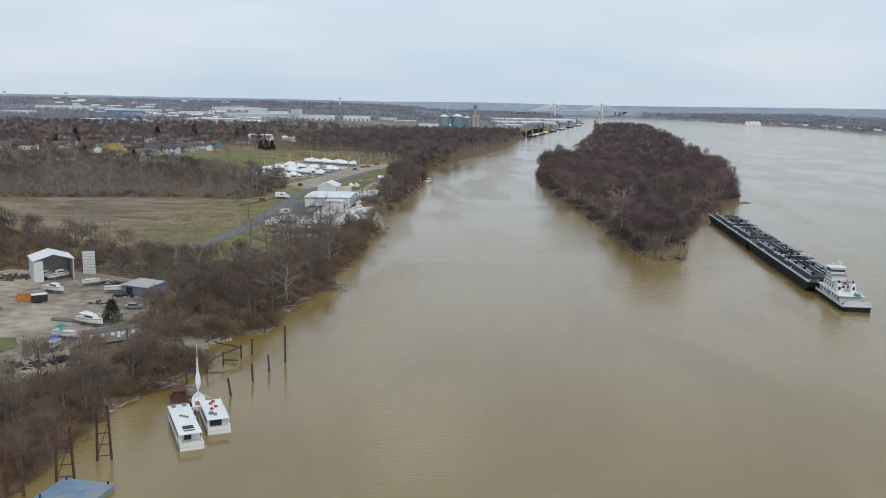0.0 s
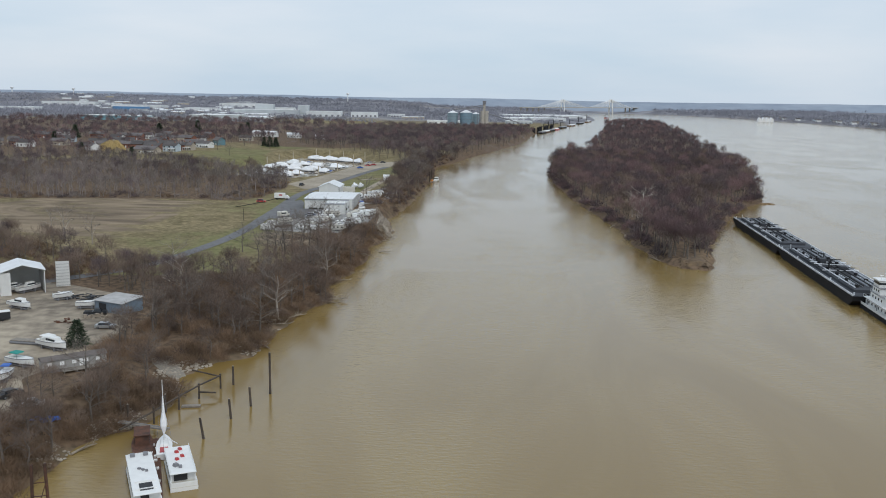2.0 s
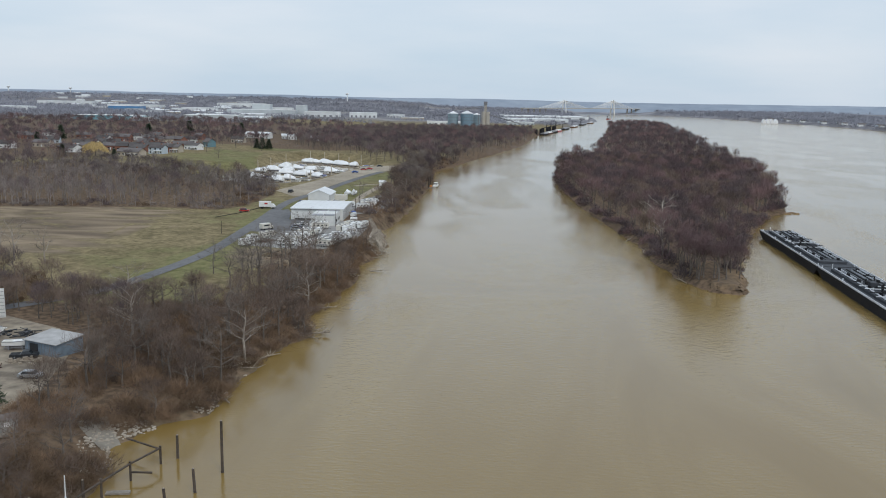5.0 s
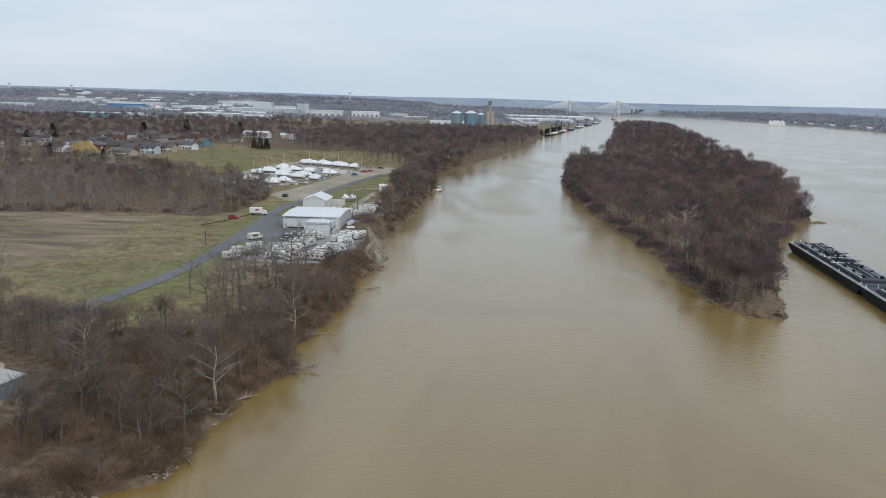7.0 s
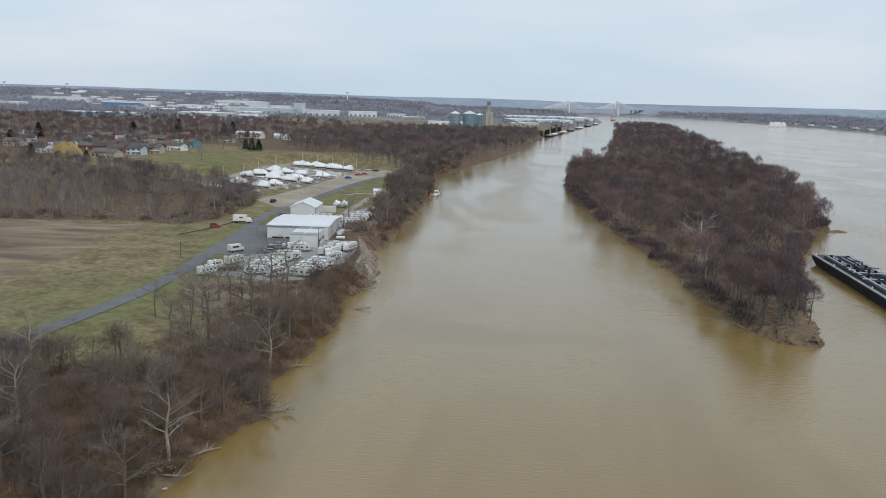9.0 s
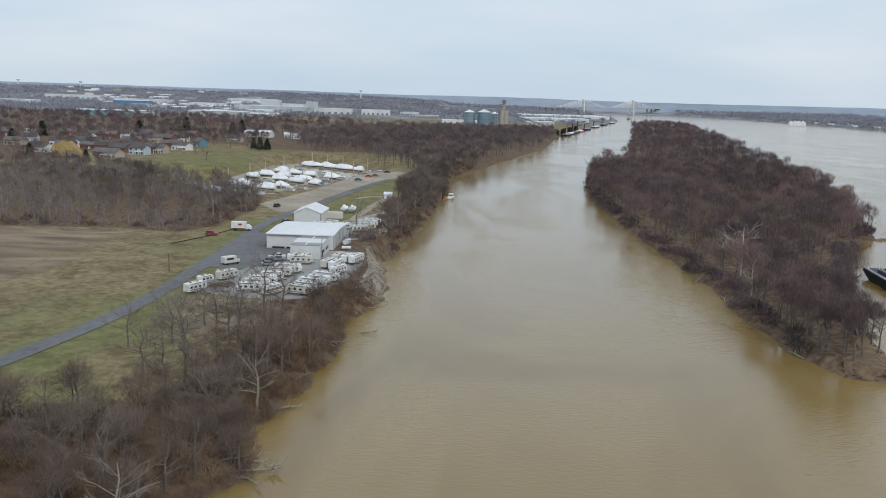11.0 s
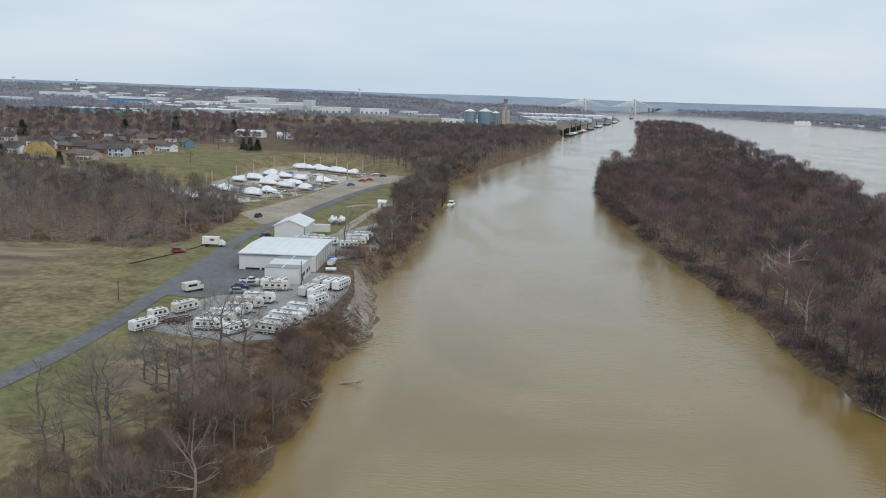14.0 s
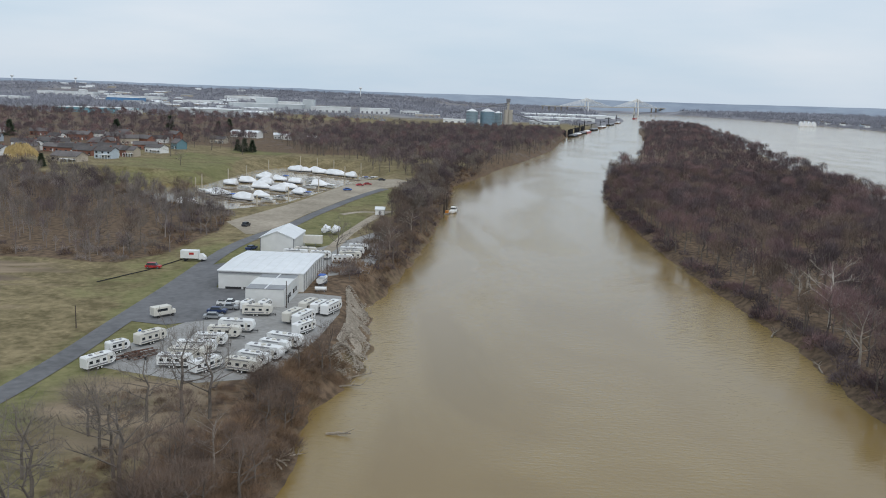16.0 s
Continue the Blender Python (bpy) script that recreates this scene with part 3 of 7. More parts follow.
def forest(name, kinds, places, sizes, mats, label, category, z=None):
    """One object of many plants: for each place one of the kinds, turned and scaled, on the ground."""
    vs, fs, ix, n = [], [], [], 0
    zz = height(places[:, 0], places[:, 1]) if z is None else z
    for (x, y), s, g in zip(places, sizes, zz):
        kind_parts = kinds[rng.integers(len(kinds))]
        tone_ix = rng.integers(len(kind_parts) - 1, len(mats))
        a = rng.uniform(0, 2 * np.pi)
        for mi, (v, f) in enumerate(kind_parts):
            if mi == len(kind_parts) - 1:
                mi = tone_ix
            c, d = np.cos(a) * s, np.sin(a) * s
            w = np.empty_like(v)
            w[:, 0], w[:, 1], w[:, 2] = x + v[:, 0] * c - v[:, 1] * d, y + v[:, 0] * d + v[:, 1] * c, g + v[:, 2] * s * rng.uniform(0.85, 1.15)
            vs.append(w)
            fs.append(f + n)
            ix.append(np.full(len(f), mi))
            n += len(v)
    me = raw_mesh(name, np.concatenate(vs), np.concatenate(fs), mats, np.concatenate(ix))
    return tagged(new(name, me), label, category, kind="stuff")


def part(name, me, parent, label=""):
    """A mesh linked as one part of a thing, in the thing's own axes."""
    ob = new(name, me)
    ob.parent = parent
    if label:
        ob["label"] = label
    return ob


TREE_MESH = {}


def tree_kind(key, wood_mat, twig_mat, label, **kw):
    (wv, wf), (tv, tf) = bare_tree(**kw)
    TREE_MESH[key] = (raw_mesh("trunk", wv, wf, [wood_mat]), raw_mesh("crown", tv, tf, [twig_mat]), label)


def plant_tree(key, x, y, s=1.0, turn=None, group="bare trees on the river bank"):
    trunk_me, crown_me, label = TREE_MESH[key]
    t = new("tree")
    t.matrix_world = pose(x, y, hz(x, y), 0, 0, rng.uniform(0, 360) if turn is None else turn) @ Matrix.Scale(s, 4)
    part("trunk", trunk_me, t)
    part("crown", crown_me, t)
    return tagged(t, label, "tree", group)


for i in range(5):
    tree_kind("bank%d" % i, M_BARK, M_TWIG, "leafless brown bank tree with fine bare twigs", seed=20 + i, h=13 + i, spread=4.2 + 0.5 * i, n_twigs=1100, width=0.026, length=1.9)
for i in range(3):
    tree_kind("tall%d" % i, M_BARK, M_TWIG_GREY, "tall leafless grey tree with spreading limbs", seed=40 + i, h=17, spread=6.5, limbs=12, subs=6, n_twigs=800, width=0.021, length=1.6, base=0.35, dome=0.3)
for i in range(3):
    tree_kind("pale%d" % i, M_PALE_BARK, M_TWIG_GREY, "leafless sycamore with pale bare limbs", seed=50 + i, h=17, spread=6.0, limbs=11, subs=5, n_twigs=420, width=0.022, length=1.4, base=0.3, dome=0.15)
tree_kind("white", M_WHITE_BARK, M_PALE_BARK, "tall leafless white-barked sycamore on the island", seed=57, h=17, spread=6.5, limbs=13, subs=6, n_twigs=300, width=0.03, length=1.5, base=0.25, dome=0.1)
for i in range(3):
    tree_kind("isle%d" % i, M_BARK, M_TWIG_RED, "leafless reddish-brown tree at the island's edge", seed=60 + i, h=15, spread=3.6, limbs=9, subs=4, n_twigs=1100, width=0.03, length=1.8, base=0.45)

# single trees of the near bank
def bank_ok(x, y):
    s = signed(x, y, LEFT)
    deep = np.interp(y, [120, 200, 230, 290, 300, 345, 365, 400, 475, 500, 700], [24, 12, 46, 40, 15, 14, 9, 6, 8, 14, 18])
    cove = np.hypot(x + 66, y - 205) > 9
    lot_clear = (signed(x, y, LOT) < -2) & (signed(x, y, YARD) < -1)
    return (s > 1.5) & ((x > -79) | (y < 222) | (y > 264)) & (s < deep) & cove & lot_clear & ((y < 400) | (y > 466)) & ((x < -72) | (y < 210) | (y > 226) | (x > -60))


for x, y in scatter([(-140, 120), (-20, 120), (-20, 366), (-120, 366)], 150, bank_ok, 3.6):
    plant_tree("bank%d" % rng.integers(5), x, y, rng.uniform(0.42, 0.74))
for x, y in scatter([(-70, 366), (-20, 366), (-20, 640), (-70, 640)], 45, bank_ok, 3.0):
    plant_tree("bank%d" % rng.integers(5), x, y, rng.uniform(0.4, 0.75))
for x, y, s in ((-67, 268, 0.75), (-58, 265, 0.85), (-61, 308, 1.05), (-58, 355, 1.0), (-63.5, 354, 0.75), (-54, 357, 0.9), (-56, 326, 1.0), (-72, 331, 0.7), (-80, 327, 0.6), (-65, 340, 0.75), (-70, 347, 0.65), (-60, 333, 0.8), (-64, 318, 0.7), (-49, 289, 0.95), (-57, 500, 0.8), (-71, 240, 0.8), (-75, 226, 0.75), (-68, 326, 0.8), (-62, 300, 0.85), (-70, 310, 0.7), (-215, 800, 0.65), (-190, 742, 0.6), (-235, 930, 0.8), (-226, 955, 0.8), (-208, 925, 0.75), (-228, 706, 0.6), (-240, 850, 0.7), (-72, 183, 0.75), (-69, 206, 0.6), (-53, 240, 0.8)):
    plant_tree("tall%d" % rng.integers(3), x, y, s)
for x, y, s in ((-80, 262, 0.8), (-52, 256, 0.85), (-47, 306, 0.8), (-48, 340, 0.6), (-92, 290, 0.8), (-150, 342, 0.85), (-160, 352, 0.7), (-138, 338, 0.75), (-42, 520, 0.7), (-38, 560, 0.7), (-36, 640, 0.8), (-38, 780, 0.9)):
    plant_tree("pale%d" % rng.integers(3), x, y, s)
# the island's own single trees
plant_tree("white", 83.5, 451, 1.12, 40, group="bare trees on the island")
for x, y, s in ((82, 470, 0.85), (95, 500, 0.8), (76, 414, 0.9), (84, 520, 0.75), (110, 620, 0.8), (185, 585, 0.85), (95, 760, 0.8)):
    plant_tree("pale%d" % rng.integers(3), x, y, s, group="bare trees on the island")
for x, y in scatter([(72, 344), (90, 344), (104, 395), (74, 400)], 30, lambda x, y: signed(x, y, ISLE) > 1.8, 2.6):
    plant_tree("isle%d" % rng.integers(3), x, y, rng.uniform(0.7, 1.0), group="bare trees on the island")

# woods that nobody could count
isle_kinds = [bare_tree(80 + i, h=14.5, spread=5.2, limbs=7, subs=1, n_twigs=660, width=0.045, length=2.0, base=0.27, k=3, dome=0.75) for i in range(6)]
mid_kinds = [bare_tree(90 + i, h=14, spread=4.9, limbs=4, subs=0, n_twigs=180, width=0.09, length=2.6, base=0.3, k=3, dome=0.8) for i in range(6)]
far_kinds = [bare_tree(100 + i, h=14, spread=5.6, limbs=2, subs=0, n_twigs=110, width=0.14, length=3.0, base=0.35, k=3, dome=0.85) for i in range(5)]
thin_kinds = [bare_tree(110 + i, h=9.5, spread=2.0, limbs=4, subs=0, n_twigs=120, width=0.042, length=1.9, base=0.3, k=3, dome=0.6) for i in range(5)]
bush_kinds = [[bush(130 + i)] for i in range(6)]
fine_bush = [[bush(150 + i, 2.3, 2.7, 250, 0.034, 1.5)] for i in range(6)]
far_bush = [[bush(140 + i, 4.8, 4.2, 30, 0.4, 3.0)] for i in range(4)]

pl = scatter(ISLE, 800, lambda x, y: (signed(x, y, ISLE) > 2.2) & (y > 385) & (y < 900), 4.4)
forest("island_wood", isle_kinds, pl, rng.uniform(0.7, 1.08, len(pl)), [M_BARK, M_TWIG_RED, M_TWIG_RED, M_TWIG_DARK, M_TWIG_DARK, M_TWIG], "dense leafless reddish-brown wood covering the island", "woodland")
pl = scatter(ISLE, 860, lambda x, y: (signed(x, y, ISLE) > 2) & (y >= 890), 6.5)
forest("island_far_wood", mid_kinds, pl, rng.uniform(0.85, 1.2, len(pl)), [M_BARK, M_TWIG_RED, M_TWIG_DARK, M_TWIG_DARK], "leafless wood on the island's far end", "woodland")
pl = scatter(ISLE, 1000, lambda x, y: (signed(x, y, ISLE) > 0.05) & (signed(x, y, ISLE) < 6) & (y < 950) & ((y > 372) | (x < 74)), 2.0)
forest("island_brush", bush_kinds, pl, rng.uniform(0.7, 1.5, len(pl)), [M_TWIG_RED, M_TWIG_DARK, M_TWIG_DARK], "low bare brush along the island's shore", "shrubs")

pl = scatter([(-140, 110), (-20, 110), (-20, 480), (-120, 366)], 1350, lambda x, y: bank_ok(x, y) | ((signed(x, y, LEFT) > 0.6) & (signed(x, y, LEFT) < np.where(y > 400, 3.0, 9)) & ((y < 398) | (y > 466)) & (np.hypot(x + 66, y - 205) > 7)), 1.5)
forest("bank_brush", fine_bush, pl, rng.uniform(0.45, 1.15, len(pl)), [M_BRUSH, M_BRUSH, M_BRUSH, M_TWIG], "tangled brown brush on the river bank", "shrubs")
pl = scatter([(-60, 470), (-20, 470), (-10, 870), (-60, 870)], 420, lambda x, y: (signed(x, y, LEFT) > 0.6) & (signed(x, y, LEFT) < 17), 2.2)
forest("upper_bank_brush", bush_kinds, pl, rng.uniform(0.6, 1.2, len(pl)), [M_BRUSH, M_TWIG, M_TWIG_DARK], "brown brush along the upper river bank", "shrubs")
pl = scatter([(-60, 600), (-20, 600), (-10, 900), (-60, 880)], 140, lambda x, y: (signed(x, y, LEFT) > 1) & (signed(x, y, LEFT) < 20), 3.5)
forest("upper_bank_trees", isle_kinds, pl, rng.uniform(0.55, 0.9, len(pl)), [M_BARK, M_TWIG_GREY, M_TWIG, M_TWIG_DARK], "thin leafless trees along the upper river bank", "woodland")
YARD_WOOD = [(-260, 282), (-126, 284), (-112, 294), (-125, 316), (-184, 350), (-260, 412), (-330, 430)]
pl = scatter(YARD_WOOD, 230, lambda x, y: waves(x, y, 0.07) > -0.45, 5.0)
forest("yard_wood", isle_kinds, pl, rng.uniform(0.45, 0.8, len(pl)), [M_BARK, M_TWIG, M_TWIG, M_TWIG_DARK], "leafless wood between boat yard and field", "woodland")
pl = scatter(YARD_WOOD, 520, lambda x, y: x > -235, 2.5)
forest("yard_brush", bush_kinds, pl, rng.uniform(0.6, 1.2, len(pl)), [M_BRUSH, M_TWIG], "tangled brush between boat yard and field", "shrubs")
pl = scatter([(-124, 282), (-101, 270), (-86, 262), (-82, 292), (-96, 300), (-108, 297)], 42, lambda x, y: signed(x, y, YARD) < -1, 3.0)
forest("roadside_wood", isle_kinds, pl, rng.uniform(0.4, 0.68, len(pl)), [M_BARK, M_TWIG, M_TWIG, M_TWIG_DARK], "leafless wood between boat yard and road", "woodland")
pl = scatter([(-94, 312), (-60, 296), (-47, 366), (-56, 374), (-84, 374)], 210, lambda x, y: (waves(x, y, 0.16) + 0.06 * (x + 66) > 0.1) & (signed(x, y, LOT) < -1.5), 1.6)
forest("verge_weeds", fine_bush, pl, rng.uniform(0.16, 0.5, len(pl)), [M_BRUSH, M_BRUSH, M_TWIG], "low dry weeds and scrub under bare trees", "shrubs")
pl = scatter([(-330, 120), (-155, 120), (-165, 230), (-155, 290), (-330, 300)], 160, None, 5)
forest("west_wood", mid_kinds, pl, rng.uniform(0.6, 0.9, len(pl)), [M_BARK, M_TWIG, M_TWIG_DARK], "leafless wood west of the boat yard", "woodland")
pl = scatter(MARSH, 1100, lambda x, y: (signed(x, y, BASIN) < -4) & (waves(x, y, 0.045) + 0.5 * waves(x, y, 0.15) > -0.75 + 0.5 * (signed(x, y, MARSH) < 9)), 3.4)
forest("marsh_wood", thin_kinds, pl, (0.95 + 0.3 * waves(pl[:, 0], pl[:, 1], 0.05)) * rng.uniform(0.65, 1.3, len(pl)), [M_SAPLING, M_SAPLING, M_SAPLING, M_TWIG_GREY, M_TWIG_MID], "thicket of thin grey leafless saplings", "woodland")
pl = scatter(MARSH, 110, lambda x, y: (signed(x, y, BASIN) < -6) & (signed(x, y, MARSH) > 3) & (waves(x, y, 0.03) > -0.2), 8.0)
forest("marsh_trees", isle_kinds, pl, rng.uniform(0.55, 0.9, len(pl)), [M_BARK, M_TWIG, M_TWIG_DARK, M_TWIG_GREY], "taller leafless trees standing in a thicket", "woodland")
pl = scatter(MARSH, 500, lambda x, y: (signed(x, y, MARSH) < 22) & (signed(x, y, BASIN) < -3), 2.5)
forest("marsh_brush", bush_kinds, pl, rng.uniform(0.5, 1.1, len(pl)), [M_BRUSH, M_TWIG_DARK, M_SAPLING, M_TWIG_GREY], "dark brush at the edge of a thicket", "shrubs")
NORTH_WOOD = [(-50, 772), (-33, 815), (-14, 880), (2, 955), (24, 1045), (68, 1245), (112, 1575), (20, 1600), (-160, 1500), (-230, 1130), (-165, 965), (-112, 915), (-80, 830)]
pl = scatter(NORTH_WOOD, 1600, lambda x, y: signed(x, y, LEFT) > 1, 5.0)
forest("north_wood", mid_kinds, pl, rng.uniform(0.75, 1.1, len(pl)), [M_BARK, M_TWIG_DARK, M_TWIG_MID, M_TWIG_RED, M_TWIG_MID, M_TWIG_GREY], "wide leafless wood north of the marina", "woodland")
HOUSES_AREA = [(-1100, 640), (-300, 735), (-262, 880), (-290, 905), (-216, 940), (-240, 1110), (-200, 1160), (-160, 1480), (20, 1600), (-500, 1660), (-1500, 1480)]
pl = scatter(HOUSES_AREA, 1150, lambda x, y: (y < 1120) & (x > -700) & ((x < -480) | (y > 1010) | (rng.uniform(0, 1, len(x)) > 0.72)), 5.5)
forest("street_trees", mid_kinds, pl, rng.uniform(0.5, 0.9, len(pl)), [M_BARK, M_TWIG_DARK, M_TWIG_MID, M_TWIG_RED], "leafless trees standing among houses", "woodland")
pl = scatter(HOUSES_AREA, 1900, lambda x, y: (y >= 1100) | (x < -680), 6.5)
forest("suburb_wood", far_kinds, pl, rng.uniform(0.7, 1.15, len(pl)), [M_BARK, M_TWIG_MID, M_TWIG_DARK, M_TWIG_RED], "leafless trees among and behind houses", "woodland")
pl = scatter([(-1300, 420), (-330, 440), (-300, 725), (-1100, 640)], 700, None, 9)
forest("west_far_wood", far_kinds, pl, rng.uniform(0.6, 0.95, len(pl)), [M_BARK, M_TWIG_MID, M_TWIG_DARK], "leafless wood west of the thicket", "woodland")


def plain_ok(x, y):
    return (signed(x, y, LEFT) > 25) & (waves(x, y, 0.0042) + 0.4 * waves(x, y, 0.013) > -0.15 - 0.7 * smooth(y, 2700, 3400))


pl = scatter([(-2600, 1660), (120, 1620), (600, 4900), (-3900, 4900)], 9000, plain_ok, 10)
forest("plain_woods", far_bush, pl, rng.uniform(1.2, 2.6, len(pl)), [M_TWIG_HAZED], "distant leafless woods across the plain", "woodland")
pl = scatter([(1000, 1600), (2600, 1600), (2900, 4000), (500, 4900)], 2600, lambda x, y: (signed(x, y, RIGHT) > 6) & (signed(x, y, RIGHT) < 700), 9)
forest("far_bank_woods", far_bush, pl, rng.uniform(1.4, 2.6, len(pl)), [M_TWIG_HAZED], "distant leafless woods on the far bank", "woodland")


def evergreen(x, y, h, rad, label="dark green conical evergreen tree"):
    t = new("evergreen_tree")
    t.matrix_world = pose(x, y, hz(x, y))
    r = np.random.default_rng(int(abs(x * 10)))
    part("trunk", raw_mesh("trunk", *prism((0, 0, -0.4), (0, 0, h * 0.8), 0.03 * h, 0.03, 6), [M_BARK]), t)
    n = 1300
    q = r.uniform(0, 1, n) ** 1.3
    ang = r.uniform(0, 2 * np.pi, n)
    rr = rad * np.minimum(1, (1 - q) ** 0.8 + 0.05) * (0.72 + 0.28 * np.sin(ang * 5 + q * 21)) * np.sqrt(r.uniform(0.25, 1, n))
    o = np.stack([np.cos(ang) * rr, np.sin(ang) * rr, 0.06 * h + q * h * 0.92], 1)
    way = unit(np.stack([np.cos(ang), np.sin(ang), np.full(n, 0.35)], 1) + r.normal(0, 0.35, (n, 3)))
    part("crown", raw_mesh("crown", *twigs(o, way, 0.13 * h, 0.022 * h, r), [M_NEEDLE]), t)
    return tagged(t, label, "tree", "evergreen trees")


evergreen(-88, 215, 6.2, 3.1, "dark green bushy cedar in the boat yard")
for x, y, h in ((-212, 946, 15), (-207, 952, 14), (-219, 950, 13), (-288, 1120, 20), (-370, 1060, 22), (-446, 1004, 20), (-366, 1194, 22), (-277, 734, 11), (-330, 760, 12), (-420, 900, 16), (-300, 1200, 20)):
    evergreen(x, y, h * 0.75, h * 0.27)
w_t = new("willow_tree")
w_t.matrix_world = pose(-303, 760, hz(-303, 760))
part("trunk", raw_mesh("trunk", *prism((0, 0, -0.4), (0, 0, 6), 0.6, 0.25, 6), [M_BARK]), w_t)
r_w = np.random.default_rng(5)
aw, qw = r_w.uniform(0, 2 * np.pi, 2200), np.sqrt(r_w.uniform(0, 1, 2200))
ow = np.stack([np.cos(aw) * qw * 9.5, np.sin(aw) * qw * 9.5, 10.5 - 4.5 * qw ** 2 + 1.2 * np.sin(aw * 3 + 4 * qw) + r_w.uniform(-1, 1, 2200)], 1)
part("crown", raw_mesh("crown", *twigs(ow, unit(np.stack([np.cos(aw) * 0.4, np.sin(aw) * 0.4, np.full(2200, -0.9)], 1)), 3.6, 0.12, r_w), [M_WILLOW]), w_t)
tagged(w_t, "bare weeping willow with yellow twigs beside houses", "tree")


# ---- kit for built things ----
def box(bm, x, y, z, sx, sy, sz, rz=0.0, taper=1.0, bevel=0.0, ry=0.0, rx=0.0):
    """A box with its middle at x, y and its foot at z."""
    made = bmesh.ops.create_cube(bm, size=1.0)["verts"]
    for v in made:
        k = taper if v.co.z > 0 else 1.0
        v.co = Vector((v.co.x * sx * k, v.co.y * sy * k, (v.co.z + 0.5) * sz))
    if bevel:
        edges = list({e for v in made for e in v.link_edges})
        made = [v for v in bmesh.ops.bevel(bm, geom=edges, offset=bevel, segments=2, profile=0.5, affect="EDGES")["verts"]]
        made = list({v for f in {f for v in made for f in v.link_faces} for v in f.verts})
    bmesh.ops.transform(bm, matrix=pose(x, y, z, rx, ry, rz), verts=made)
    return made


def rod(bm, a, b, ra, rb=None, k=8):
    a, b = Vector(a), Vector(b)
    d = b - a
    made = bmesh.ops.create_cone(bm, cap_ends=True, segments=k, radius1=ra, radius2=ra if rb is None else rb, depth=d.length)["verts"]
    bmesh.ops.transform(bm, matrix=Matrix.Translation((a + b) / 2) @ d.to_track_quat("Z", "Y").to_matrix().to_4x4(), verts=made)
    return made


def prism_x(bm, outline, x0, x1):
    """A solid with the outline (y, z) drawn out from x0 to x1."""
    a = [bm.verts.new((x0, y, z)) for y, z in outline]
    b = [bm.verts.new((x1, y, z)) for y, z in outline]
    bm.faces.new(a)
    bm.faces.new(b[::-1])
    for i in range(len(a)):
        j = (i + 1) % len(a)
        bm.faces.new((a[j], a[i], b[i], b[j]))


def loft(bm, rings, cap=True):
    """A skin over rings of points, all with as many."""
    rows = [[bm.verts.new(p) for p in ring] for ring in rings]
    for r0, r1 in zip(rows, rows[1:]):
        for i in range(len(r0)):
            j = (i + 1) % len(r0)
            bm.faces.new((r0[i], r0[j], r1[j], r1[i]))
    if cap:
        bm.faces.new(rows[0][::-1])
        bm.faces.new(rows[-1])


def put(name, build, m, parent=None, label="", smooth_faces=False):
    """One mesh object from a function that fills a bmesh."""
    bm = bmesh.new()
    build(bm)
    bmesh.ops.recalc_face_normals(bm, faces=bm.faces)
    me = bpy.data.meshes.new(name)
    bm.to_mesh(me)
    bm.free()
    me.materials.append(m)
    if smooth_faces:
        me.polygons.foreach_set("use_smooth", [True] * len(me.polygons))
    ob = new(name, me)
    if parent:
        ob.parent = parent
    if label:
        ob["label"] = label
    return ob


def thing(name, m, label, category, group=""):
    e = new(name)
    e.matrix_world = m
    return tagged(e, label, category, group)


def on(x, y, rz=0.0, lift=0.0):
    return pose(x, y, hz(x, y) + lift, 0, 0, rz)


# ---- the metal building and its shed ----
def gable_house(name, label, category, x0, x1, y0, y1, eave, rise, wall_m, roof_m, rz=0.0, along="x", group="", thick=0.25, over=0.3, lift=0.0):
    """Walls with gables and a roof of two slopes; its own axes at the middle of the plan."""
    t = thing(name, on((x0 + x1) / 2, (y0 + y1) / 2, rz, lift), label, category, group)
    w, d = (x1 - x0) / 2, (y1 - y0) / 2
    if along == "y":
        w, d = d, w

    def turned(bm):
        if along == "y":
            bmesh.ops.rotate(bm, cent=(0, 0, 0), matrix=Matrix.Rotation(radians(90), 3, "Z"), verts=bm.verts)

    def walls(bm):
        prism_x(bm, [(-d, -0.6), (d, -0.6), (d, eave), (0, eave + rise), (-d, eave)], -w, w)
        turned(bm)

    def roof(bm):
        s = rise / d
        for sg in (-1, 1):
            o = [(0, eave + rise), (sg * (d + over), eave - s * over), (sg * (d + over), eave - s * over + thick), (0, eave + rise + thick)]
            prism_x(bm, o if sg > 0 else o[::-1], -w - over, w + over)
        turned(bm)

    put("wall", walls, wall_m, t)
    put("roof", roof, roof_m, t)
    return t


main = gable_house("metal_building", "long white metal building with a pale low roof", "building", -81.5, -58, 451, 481, 4.9, 0.55, M_METAL_WALL, M_METAL_ROOF)
mz = main.matrix_world.translation


def annex(bm):
    prism_x(bm, [(-8.9, -0.6), (8.6, -0.6), (8.6, 4.45), (0, 4.75), (-8.9, 4.3)], -5.0, 5.0)
    bmesh.ops.translate(bm, vec=(64.4 - 58.9 - 0.0, -23.4, 0), verts=bm.verts)


put("annex", annex, M_METAL_WALL, main, "white metal annex")
put("annex_roof", lambda bm: [box(bm, 3.1, -23.4, 4.42, 4.95, 18.0, 0.16, rx=0.6), box(bm, 8.0, -23.4, 4.42, 4.75, 18.0, 0.16, rx=0.6)], M_GREY_ROOF, main, "grey metal roof")
put("roof_seam", lambda bm: box(bm, 5.56, -23.4, 4.6, 0.35, 18.0, 0.1, rx=0.6), M_METAL_ROOF, main)
